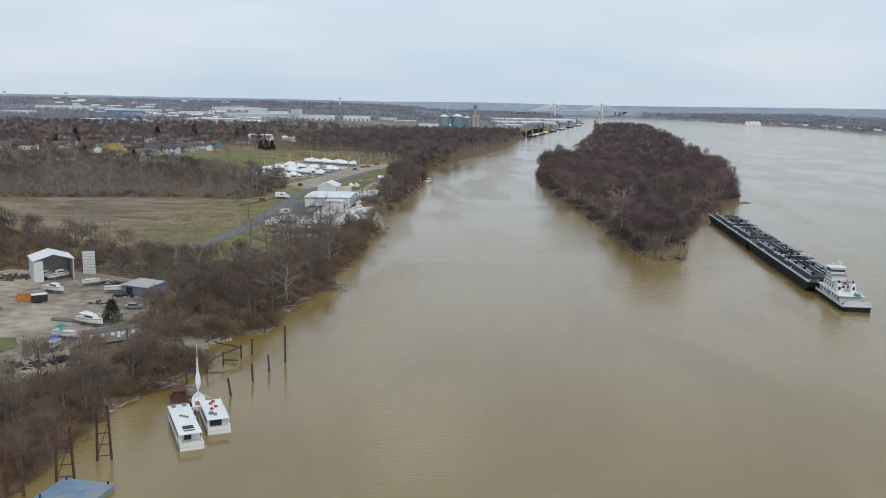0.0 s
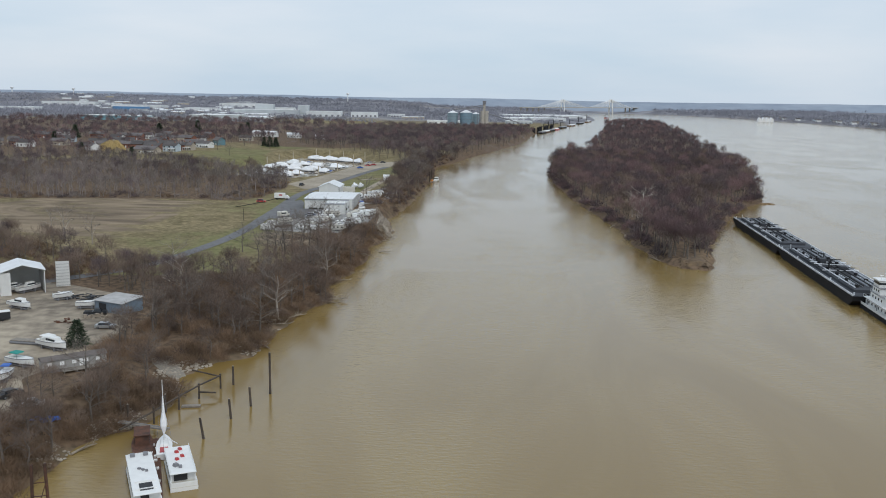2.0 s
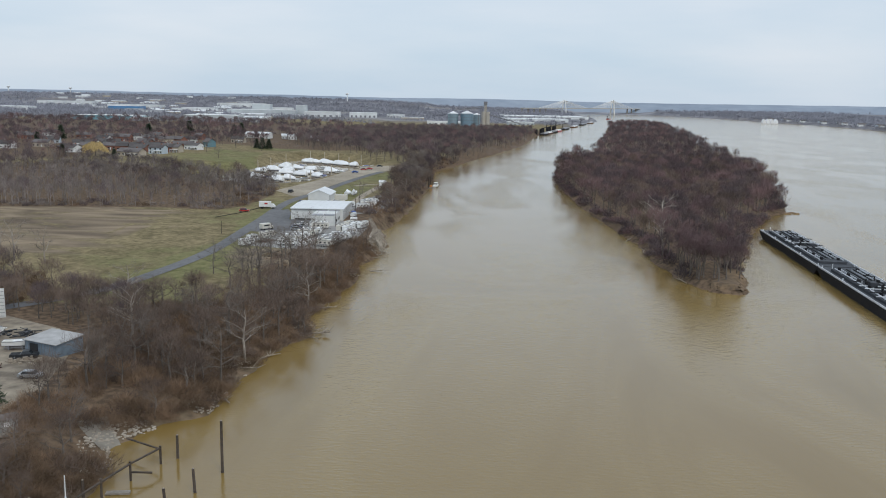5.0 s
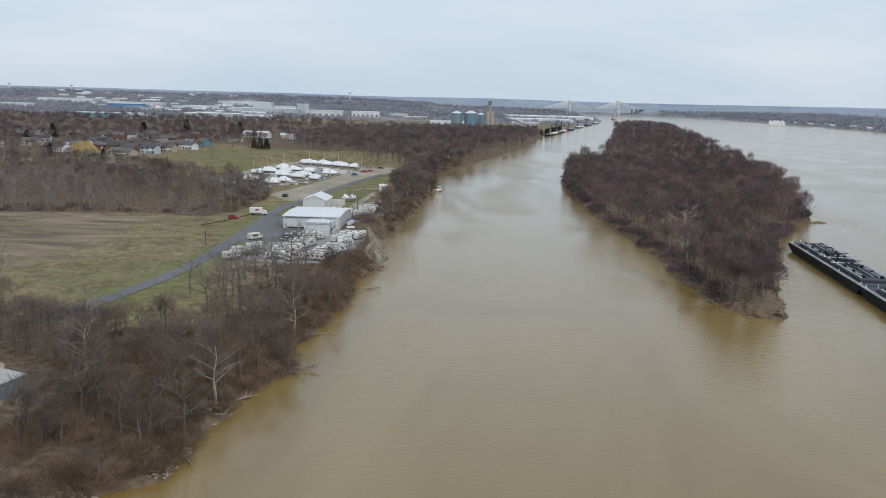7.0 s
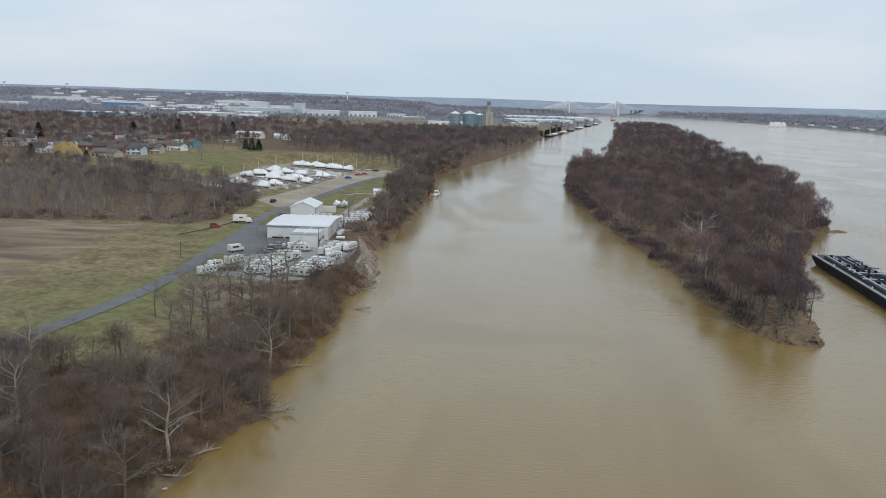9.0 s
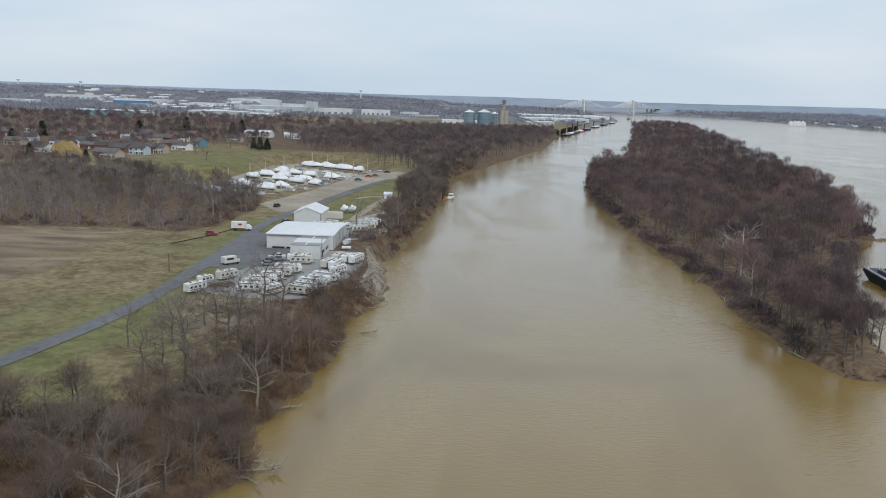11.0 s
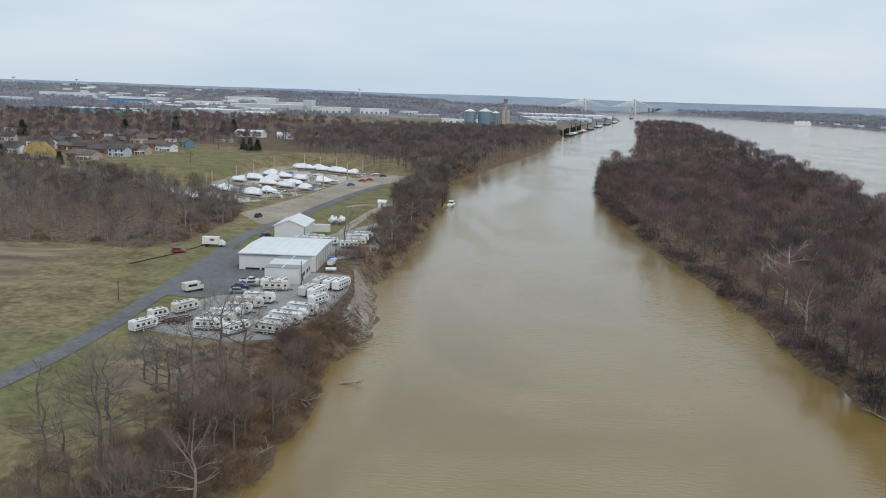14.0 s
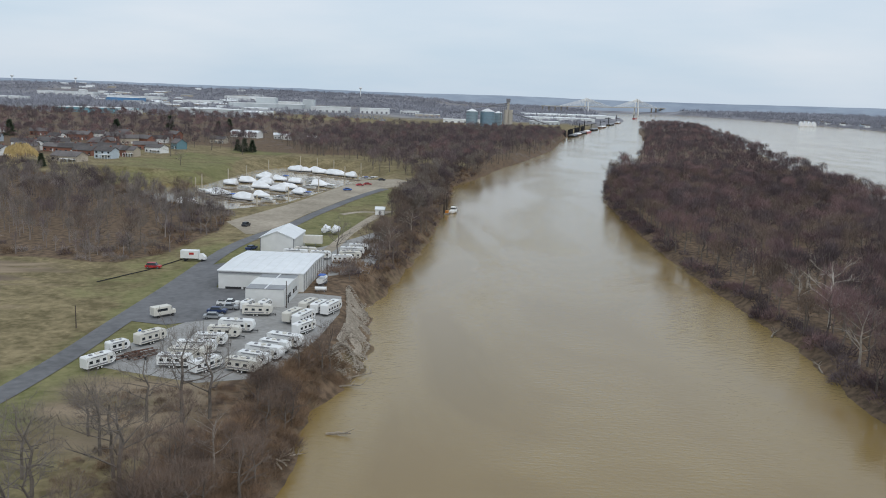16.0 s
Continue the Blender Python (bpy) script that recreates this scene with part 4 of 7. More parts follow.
# low dark boxes stand in for the strip of shade along the front wall
for dx in (-7.6, -2.6):
    put("garage_door", lambda bm: box(bm, dx, -15.06, -0.4, 4.4, 0.1, 1.0), M_DARK, main, "dark strip painted as shade at the wall's foot")
put("door", lambda bm: box(bm, 10.56, -28.0, 0, 0.1, 1.1, 2.1), M_DARK, main)
for dy in (-26.0, -21.5, -18.5):
    put("window", lambda bm: box(bm, 10.56, dy, 1.2, 0.1, 1.6, 1.1), M_GLASS, main)
put("gutter", lambda bm: box(bm, -4.8, -15.3, 4.5, 13.9, 0.22, 0.2), M_GREYTRIM, main)
for i in range(10):
    put("wall_rib", lambda bm: box(bm, 11.82, -14 + 3.1 * i, 0, 0.08, 0.14, 4.7), M_GREYTRIM, main)
for i in range(9):
    for sg in (-1, 1):
        put("roof_seam", lambda bm: box(bm, -10.8 + 2.7 * i, sg * 7.6, 5.4, 0.1, 15.2, 0.07, rx=-sg * 2.1), M_METAL_WALL, main)
shed = gable_house("storage_shed", "white metal shed with a steep gable", "shed", -84, -72.5, 505, 523, 5.0, 2.3, M_METAL_WALL, M_METAL_ROOF, along="y")
for sx in (-1, 1):
    put("corner_trim", lambda bm: box(bm, sx * 5.6, -9.02, 0, 0.25, 0.12, 5.0), M_GREYTRIM, shed)


# ---- travel trailers ----
def trailer(L=8.5, W=2.5, H=2.6, skin=None, wins=4, label="white travel trailer with dark windows", nose=True):
    t = thing("travel_trailer", pose(0, -600, 0), label, "trailer", "trailers on the storage lot")
    n = 0.9 if nose else 0.25

    def body(bm):
        o = [(-L / 2, 0.75), (L / 2 - n, 0.75), (L / 2 - 0.1, 1.35), (L / 2, 2.1), (L / 2 - n * 0.5, 0.75 + H - 0.15), (L / 2 - n - 0.3, 0.75 + H), (-L / 2 + 0.25, 0.75 + H), (-L / 2, 0.75 + H - 0.3)]
        prism_x(bm, o, -W / 2, W / 2)
        bmesh.ops.rotate(bm, cent=(0, 0, 0), matrix=Matrix.Rotation(radians(-90), 3, "Z"), verts=bm.verts)
    put("body", body, skin or M_WHITE, t)
    for sgn in (-1, 1):
        put("stripe", lambda bm: box(bm, -0.3, sgn * (W / 2 + 0.015), 1.0, L - 1.6, 0.03, 0.3), M_GREYTRIM, t)
        for i in range(wins):
            wn_ = put("window", lambda bm: box(bm, -L / 2 + 1.2 + (L - 2.6) * i / max(1, wins - 1), sgn * (W / 2 + 0.02), 1.75, 0.9, 0.04, 0.6), M_GLASS, t)
            put("sill", lambda bm: box(bm, -L / 2 + 1.2 + (L - 2.6) * i / max(1, wins - 1), sgn * (W / 2 + 0.03), 1.68, 1.0, 0.06, 0.07), M_GREYTRIM, wn_)
        for k in (-0.5, 0.5):
            wl_ = put("wheel", lambda bm: rod(bm, (k - 0.5, sgn * (W / 2 - 0.28), 0.36), (k - 0.5, sgn * (W / 2 - 0.02), 0.36), 0.36, k=12), M_BLACK, t)
            put("rim", lambda bm: rod(bm, (k - 0.5, sgn * (W / 2 - 0.1), 0.36), (k - 0.5, sgn * (W / 2 + 0.005), 0.36), 0.2, k=10), M_WHITE, wl_)
    dr_ = put("door", lambda bm: box(bm, L / 2 - 2.0, -W / 2 - 0.02, 0.85, 0.7, 0.05, 1.9), M_BEIGE, t)
    put("handle", lambda bm: box(bm, L / 2 - 1.75, -W / 2 - 0.06, 1.7, 0.1, 0.05, 0.2), M_BLACK, dr_)
    for c in (-L * 0.25, L * 0.12):
        put("roof_vent", lambda bm: box(bm, c, 0, 0.75 + H, 0.7, 0.7, 0.25, bevel=0.05), M_GREYTRIM, t)
    put("air_conditioner", lambda bm: box(bm, -L * 0.03, 0, 0.75 + H, 1.0, 0.8, 0.33, bevel=0.08), M_BEIGE, t)
    put("awning", lambda bm: rod(bm, (-L * 0.35, -W / 2 - 0.1, 0.75 + H - 0.2), (L * 0.2, -W / 2 - 0.1, 0.75 + H - 0.2), 0.09), M_GREYTRIM, t)
    put("hitch", lambda bm: [rod(bm, (L / 2 - 0.5, s * 0.6, 0.6), (L / 2 + 1.0, 0, 0.5), 0.06) for s in (-1, 1)], M_BLACK, t)
    put("jack", lambda bm: rod(bm, (L / 2 + 0.8, 0, 0.0), (L / 2 + 0.8, 0, 0.8), 0.05), M_BLACK, t)
    put("chassis", lambda bm: box(bm, -0.2, 0, 0.5, L - 0.8, W - 0.7, 0.26), M_BLACK, t)
    return t


T_LONG = trailer(9.6, 2.5, 2.75, M_WHITE, 5, "long white fifth-wheel trailer with dark windows")
T_MID = trailer(8.0, 2.45, 2.55, M_WHITE, 4)
T_BEIGE = trailer(8.6, 2.45, 2.6, M_BEIGE, 4, "beige travel trailer with dark windows")
T_SMALL = trailer(5.6, 2.3, 2.3, M_WHITE, 3, "small white travel trailer")
spots = [(T_MID, -69, 382.5, 4), (T_BEIGE, -68.2, 387.0, 4), (T_LONG, -67.6, 391.5, 6), (T_MID, -66.6, 397.8, 5), (T_BEIGE, -65.6, 404.0, 3), (T_LONG, -64.4, 409.5, 0),
         (T_BEIGE, -55.0, 381.5, -14), (T_MID, -54.2, 386.0, -15), (T_LONG, -53.2, 390.5, -15), (T_MID, -52.2, 395.0, -16), (T_LONG, -51.0, 399.5, -17),
         (T_MID, -62.4, 381.0, 58), (T_BEIGE, -54.2, 421.0, 74), (T_LONG, -51.2, 419.0, 74), (T_MID, -49.4, 411.0, 66), (T_BEIGE, -52.6, 431.5, 76), (T_MID, -49.6, 430.5, 75), (T_LONG, -46.6, 430.0, 74),
         (T_BEIGE, -63.6, 424.5, 4), (T_SMALL, -67.4, 429.5, 78), (T_SMALL, -63.2, 430.2, 80), (T_BEIGE, -79.7, 397.4, 62), (T_MID, -83.2, 379.9, 62), (T_SMALL, -83.7, 390.1, 58),
         (T_LONG, -70.2, 497.0, -3), (T_BEIGE, -68.0, 502.5, -3), (T_MID, -62.0, 497.0, 2), (T_MID, -54.0, 492.0, 8), (T_BEIGE, -52.5, 498.5, 8), (T_LONG, -53.0, 506.0, 6), (T_MID, -52.0, 514.0, 10)]
for src, x, y, r in spots:
    copy_thing(src, on(x, y, r, 0.08) @ Matrix.Scale(0.84, 4))
for src in (T_LONG, T_MID, T_BEIGE, T_SMALL):
    for o in (*src.children_recursive, src):
        bpy.data.objects.remove(o)


# ---- cars and trucks ----
def car(x, y, rz, m, label, kind="car", lift=0.1, group="parked cars"):
    t = thing(kind if kind != "suv" else "car", on(x, y, rz, lift), label, "car" if kind != "pickup_truck" else "truck", group)
    L, W = (4.7, 1.85) if kind != "pickup_truck" else (5.6, 1.95)

    def body(bm):
        o = [(-L / 2, 0.35), (L / 2, 0.35), (L / 2, 0.72), (L / 2 - 0.2, 0.95), (-L / 2 + 0.1, 0.98), (-L / 2, 0.8)]
        prism_x(bm, o, -W / 2, W / 2)
        bmesh.ops.rotate(bm, cent=(0, 0, 0), matrix=Matrix.Rotation(radians(-90), 3, "Z"), verts=bm.verts)

    def cabin(bm):
        a, b = ((-L * 0.42, L * 0.2) if kind == "suv" else (-L * 0.34, L * 0.2)) if kind != "pickup_truck" else (-L * 0.08, L * 0.24)
        loft(bm, [[(a, -W * 0.47, 0.95), (b + 0.35, -W * 0.47, 0.95), (b + 0.35, W * 0.47, 0.95), (a, W * 0.47, 0.95)],
                  [(a + 0.3, -W * 0.39, 1.5 if kind != "suv" else 1.72), (b - 0.25, -W * 0.39, 1.5 if kind != "suv" else 1.72), (b - 0.25, W * 0.39, 1.5 if kind != "suv" else 1.72), (a + 0.3, W * 0.39, 1.5 if kind != "suv" else 1.72)]])
        return a, b
    put("body", body, m, t)
    put("window_band", cabin, M_GLASS, t, "dark car windows")
    a, b = ((-L * 0.42, L * 0.2) if kind == "suv" else (-L * 0.34, L * 0.2)) if kind != "pickup_truck" else (-L * 0.08, L * 0.24)
    put("cabin_roof", lambda bm: box(bm, (a + b) / 2, 0, 1.47 if kind != "suv" else 1.69, b - a - 0.5, W * 0.8, 0.08, bevel=0.02), m, t)
    if kind == "pickup_truck":
        put("cargo_bed", lambda bm: box(bm, -L * 0.3, 0, 0.93, L * 0.33, W * 0.78, 0.08), M_BLACK, t, "black truck bed")
    for sx in (-0.31, 0.31):
        for sy in (-1, 1):
            wl_ = put("wheel", lambda bm: rod(bm, (L * sx, sy * (W / 2 - 0.2), 0.34), (L * sx, sy * (W / 2 + 0.02), 0.34), 0.34, k=12), M_BLACK, t)
            put("rim", lambda bm: rod(bm, (L * sx, sy * W / 2, 0.34), (L * sx, sy * (W / 2 + 0.04), 0.34), 0.2, k=10), M_GREYTRIM, wl_)
    return t


M_SILVER = mat("silver_car_paint", (0.4, 0.41, 0.42), 0.3, metal=0.5)
M_DARKBLUE = mat("dark_blue_paint", (0.03, 0.05, 0.13), 0.3)
M_CHARCOAL = mat("charcoal_paint", (0.03, 0.032, 0.036), 0.35)
M_ORANGE = mat("orange_paint", (0.62, 0.24, 0.04), 0.55, scale=0.8, var=0.2)
M_TEAL = mat("teal_canvas", (0.02, 0.26, 0.22), 0.8)
M_BLUE_TARP = mat("blue_tarp", (0.03, 0.12, 0.45), 0.5)
M_GREEN = mat("green_paint", (0.03, 0.3, 0.12), 0.5)

car(-108.5, 474, 4, M_RED, "red car parked on the field's edge", "suv")
car(-73.6, 433.5, 5, M_WHITE, "white pickup truck on an asphalt forecourt", "pickup_truck")
car(-72.6, 429.0, 8, M_SILVER, "silver pickup truck on an asphalt forecourt", "pickup_truck")
car(-73.8, 425.0, 3, M_DARKBLUE, "dark blue car on an asphalt forecourt")
car(-73.0, 419.5, 8, M_SILVER, "grey car on a gravel lot")
car(-104, 560, 80, M_CHARCOAL, "black car on the gravel", "suv")
car(-88, 509, 70, M_DARKBLUE, "dark blue car beside a white shed")
car(-96.5, 244, 15, M_CHARCOAL, "dark pickup truck in the boat yard", "pickup_truck")
car(-88.5, 231, 5, M_SILVER, "silver car in the boat yard")
car(-80, 177, 10, M_SILVER, "silver pickup truck in the boat yard", "pickup_truck")
car(-86, 182, 60, M_CHARCOAL, "dark car in the boat yard")


def box_truck(x, y, rz):
    t = thing("box_truck", on(x, y, rz, 0.05), "white box truck parked on the grass verge", "truck")
    put("cargo_box", lambda bm: box(bm, -1.1, 0, 1.0, 5.6, 2.4, 2.5, bevel=0.04), M_WHITE, t)
    put("cab", lambda bm: loft(bm, [[(1.8, -1.05, 0.7), (3.9, -1.05, 0.7), (3.9, 1.05, 0.7), (1.8, 1.05, 0.7)], [(1.8, -1.05, 1.6), (3.8, -1.0, 1.5), (3.8, 1.0, 1.5), (1.8, 1.05, 1.6)],
                                    [(1.9, -0.95, 2.4), (2.9, -0.9, 2.4), (2.9, 0.9, 2.4), (1.9, 0.95, 2.4)]]), M_WHITE, t)
    put("windscreen", lambda bm: box(bm, 3.32, 0, 1.58, 0.06, 1.7, 0.85, ry=-42), M_GLASS, t)
    put("emblem", lambda bm: box(bm, -0.4, -1.22, 2.2, 1.5, 0.04, 0.7), M_RED, t)
    put("chassis", lambda bm: box(bm, 0.2, 0, 0.55, 7.2, 1.0, 0.4), M_BLACK, t)
    for sx in (-2.4, 2.9):
        for sy in (-1, 1):
            put("wheel", lambda bm: rod(bm, (sx, sy * 0.85, 0.45), (sx, sy * 1.15, 0.45), 0.45, k=12), M_BLACK, t)


box_truck(-100.5, 487, 2)
van = thing("camper_van", on(-85.3, 419.1, 50, 0.05), "beige camper van beside the road", "van")
put("body", lambda bm: box(bm, -0.3, 0, 0.6, 4.6, 2.2, 2.1, bevel=0.15), M_BEIGE, van)
put("cab", lambda bm: box(bm, 2.5, 0, 0.55, 1.4, 1.9, 1.1, bevel=0.2), M_BEIGE, van)
put("windscreen", lambda bm: box(bm, 2.05, 0, 1.5, 0.5, 1.8, 0.7, taper=0.8), M_GLASS, van)
for sy in (-1, 1):
    put("window", lambda bm: box(bm, -0.4, sy * 1.11, 1.6, 2.6, 0.05, 0.6), M_GLASS, van)
    for sx in (-1.5, 2.3):
        put("wheel", lambda bm: rod(bm, (sx, sy * 0.8, 0.36), (sx, sy * 1.08, 0.36), 0.36, k=12), M_BLACK, van)
for x, y, r in ((-80.0, 386.5, 55), (-78.6, 389.5, 50), (-76.8, 387, 60)):
    ft = thing("flatbed_trailer", on(x, y, r, 0.05), "rusty empty flatbed trailer frame on gravel", "trailer", "flatbed trailers")
    for sy in (-1, 1):
        put("rail", lambda bm: box(bm, 0, sy * 0.9, 0.5, 6.5, 0.15, 0.2), M_RUST, ft)
        put("wheel", lambda bm: rod(bm, (-0.6, sy * 1.0, 0.36), (-0.6, sy * 1.22, 0.36), 0.36, k=12), M_BLACK, ft)
    put("deck", lambda bm: [box(bm, -2.9 + 1.1 * k, 0, 0.6, 0.25, 1.8, 0.1) for k in range(6)], M_RUST, ft)


# ---- poles, sign, pipe ----
def pole(x, y, h, name="utility_pole", label="weathered wooden utility pole in grass", r=0.14, m=M_TIMBER, arm=True, group=""):
    t = thing(name, on(x, y), label, "pole", group)
    put("shaft", lambda bm: rod(bm, (0, 0, -0.5), (0, 0, h), r, r * 0.7), m, t)
    if arm:
        put("crossarm", lambda bm: box(bm, 0, 0, h - 0.7, 1.8, 0.1, 0.12), m, t)
    return t


pole(-100, 406, 5.2, label="short dark wooden post in the field", arm=False)
pole(-58.6, 433.2, 7.0, label="dark utility pole beside a metal annex", arm=False)
pole(-55, 470, 8.0, label="dark utility pole behind a metal building")
sign = thing("road_sign", on(-83.6, 401.5, 15), "small round blue and white road sign", "sign")
put("post", lambda bm: rod(bm, (0, 0, -0.3), (0, 0, 1.6), 0.05), M_GREYTRIM, sign)
put("plate", lambda bm: rod(bm, (0, -0.05, 1.5), (0, 0.02, 1.5), 0.5, k=20), M_WHITE, sign)
put("disc", lambda bm: rod(bm, (0, -0.07, 1.5), (0, -0.055, 1.5), 0.32, k=20), M_BLUE_TARP, sign)
pipe = thing("drain_pipe", pose(0, 0, 0), "long black drain pipe lying on the field", "pipe")
pp = [(-116, 452), (-112.5, 462), (-109, 471), (-106, 484), (-103, 497)]
put("pipe_run", lambda bm: [rod(bm, (*a, hz(*a) + 0.14), (*b, hz(*b) + 0.14), 0.15, k=8) for a, b in zip(pp, pp[1:])], M_BLACK, pipe)


# ---- boats ----
def hull_rings(L, W, H, keel=0.35, stern=0.85, n=7):
    rings = []
    for i in range(n):
        u = i / (n - 1)
        w = W / 2 * (stern + (1 - stern) * min(1, u * 3)) * (1 - max(0, (u - 0.45) / 0.55) ** 2.2 * 0.97)
        x = -L / 2 + L * u
        sheer = H + 0.25 * H * u * u
        rings.append([(x, -w, sheer), (x, -w * 0.82, keel * 0.9), (x, -w * 0.1, keel * (0.2 + 1.6 * max(0, u - 0.7))), (x, w * 0.1, keel * (0.2 + 1.6 * max(0, u - 0.7))), (x, w * 0.82, keel * 0.9), (x, w, sheer)])
    return rings


def cruiser(name, m, L, W, label, group="", canopy=None, wrapped=False, category="boat", cabin=True, trailer_under=False, lump=0):
    t = thing(name, m, label, category, group)
    put("hull", lambda bm: loft(bm, hull_rings(L, W, 1.2)), M_WHITE, t)
    if wrapped:
        def wrap(bm):
            rings = []
            for i in range(13):
                u = i / 12
                w = W / 2 * (0.9 + 0.14 * min(1, u * 3)) * (1 - max(0, (u - 0.45) / 0.55) ** 2.2 * 0.95)
                peak = 1.5 + 0.27 * L * (0.3 + 0.7 * math.sin(math.pi * min(1, 0.2 + u * 0.8)) ** 0.8) * (1 - 0.3 * u) + 0.3 * math.sin(7 * u + lump * 1.9)
                x = -L / 2 + L * u
                sag = 0.1 * math.sin(13 * u + lump)
                rings.append([(x, -w, 0.9), (x, -w * 0.97, 1.6), (x, -w * 0.45, 0.42 * 1.5 + (0.55 + sag) * peak), (x, 0, peak), (x, w * 0.45, 0.42 * 1.5 + (0.55 - sag) * peak), (x, w * 0.97, 1.6), (x, w, 0.9)])
            loft(bm, rings)
        put("shrink_wrap", wrap, M_WRAP, t)
        put("waterline", lambda bm: loft(bm, [[(a, b * 1.01, min(c, 0.62)) for a, b, c in r] for r in hull_rings(L, W, 0.6)]), M_DARKBLUE, t)
        return t
    for edge in (0, 5):
        line = [r[edge] for r in hull_rings(L, W, 1.2)]
        put("rub_rail", lambda bm: loft(bm, [[(a, b - 0.06, c - 0.06), (a, b + 0.06, c - 0.06), (a, b + 0.06, c + 0.06), (a, b - 0.06, c + 0.06)] for a, b, c in line]), M_GREYTRIM, t)
    put("cockpit", lambda bm: box(bm, -L * 0.3, 0, 1.16, L * 0.3, W * 0.66, 0.1), M_BEIGE, t)
    if cabin:
        put("cabin", lambda bm: box(bm, L * 0.05, 0, 1.15, L * 0.36, W * 0.66, 1.1, taper=0.82, bevel=0.12), M_WHITE, t)
        put("windscreen", lambda bm: box(bm, L * 0.05, 0, 1.5, L * 0.33, W * 0.645, 0.42, taper=0.95), M_GLASS, t)
    if canopy:
        put("canvas_top", lambda bm: box(bm, -L * 0.16, 0, 2.2, L * 0.34, W * 0.8, 0.25, taper=0.8, bevel=0.08), canopy, t)
        for sx in (-0.3, -0.02):
            for sy in (-1, 1):
                put("canopy_post", lambda bm: rod(bm, (L * sx, sy * W * 0.36, 1.2), (L * sx, sy * W * 0.36, 2.25), 0.03), M_GREYTRIM, t)
    if trailer_under:
        put("cradle", lambda bm: [box(bm, L * s, 0, -0.75, 0.25, W * 0.7, 1.15) for s in (-0.28, 0.18)] + [box(bm, 0, sy * 0.6, -0.35, L * 0.9, 0.15, 0.2) for sy in (-1, 1)], M_GREYTRIM, t)
    return t


def houseboat(name, a, b, W, label, rear_open=True, red=False):
    """From the bow a to the stern b."""
    a, b = Vector((*a, 0)), Vector((*b, 0))
    L = (b - a).length
    t = thing(name, pose((a.x + b.x) / 2, (a.y + b.y) / 2, 0, 0, 0, math.degrees(math.atan2(a.y - b.y, a.x - b.x))) @ Matrix.Diagonal((1, 1, 0.8, 1)), label, "boat", "houseboats at the old dock")
    put("hull", lambda bm: loft(bm, [[(x, -w, -0.4), (x, w, -0.4), (x, w * 1.02, 0.75), (x, -w * 1.02, 0.75)] for x, w in ((-L / 2, W / 2), (L * 0.32, W / 2), (L * 0.44, W * 0.42), (L / 2, W * 0.3))]), M_WHITE, t)
    put("deck", lambda bm: loft(bm, [[(x, -w, 0.75), (x, w, 0.75), (x, w, 0.86), (x, -w, 0.86)] for x, w in ((-L / 2, W / 2), (L * 0.32, W / 2), (L * 0.44, W * 0.42), (L / 2, W * 0.3))]), M_BEIGE, t)
    put("cabin", lambda bm: box(bm, L * 0.02, 0, 0.84, L * 0.72, W * 0.9, 2.2, bevel=0.12), M_WHITE, t)
    put("cabin_roof", lambda bm: box(bm, -L * 0.02, 0, 3.02, L * 0.82, W * 0.98, 0.14, bevel=0.04), M_WHITE, t)
    put("rear_opening", lambda bm: box(bm, -L * 0.35, W * 0.08, 1.2, 0.2, W * (0.5 if red else 0.3), 1.4), M_DARK, t)
    put("stern_bulwark", lambda bm: [box(bm, -L / 2 + 0.1, 0, 0.84, 0.15, W * 0.98, 0.9), box(bm, -L * 0.43, -W * 0.48, 0.84, L * 0.13, 0.12, 0.9), box(bm, -L * 0.43, W * 0.48, 0.84, L * 0.13, 0.12, 0.9)], M_WHITE, t)
    for i in range(6):
        for sy in (-1, 1):
            wn_ = put("window", lambda bm: box(bm, -L * 0.26 + L * 0.1 * i, sy * (W * 0.45 + 0.02), 1.7, L * 0.06, 0.05, 0.75), M_GLASS, t)
            put("sill", lambda bm: box(bm, -L * 0.26 + L * 0.1 * i, sy * (W * 0.45 + 0.04), 1.6, L * 0.066, 0.08, 0.09), M_GREYTRIM, wn_)
    put("rub_strip", lambda bm: [box(bm, -L * 0.08, sy * W * 0.51, 0.45, L * 0.82, 0.08, 0.16) for sy in (-1, 1)], M_BLACK, t)
    for sx in (-0.47, 0.4):
        for sy in (-1, 1):
            put("stanchion", lambda bm: rod(bm, (L * sx * 0.99, sy * W * 0.44, 0.84), (L * sx * 0.86, sy * W * 0.44, 3.05), 0.05), M_WHITE, t)
    put("handrail", lambda bm: [rod(bm, (-L * 0.4, sy * W * 0.46, 3.8), (L * 0.36, sy * W * 0.46, 3.8), 0.035, k=5) for sy in (-1, 1)] + [rod(bm, (L * (-0.4 + 0.152 * i), sy * W * 0.46, 3.1), (L * (-0.4 + 0.152 * i), sy * W * 0.46, 3.8), 0.03, k=5) for i in range(6) for sy in (-1, 1)] if red else [rod(bm, (L * 0.36, -W * 0.4, 3.5), (L * 0.36, W * 0.4, 3.5), 0.04)], M_WHITE, t)
    if red:
        put("deck_chair", lambda bm: [box(bm, L * s, W * k, 3.16, 0.65, 0.55, 0.42, 20, 0.8) for s, k in ((-0.02, 0.1), (0.06, -0.12), (0.2, 0.05), (0.28, -0.1))], M_RED, t, "red deck chairs")
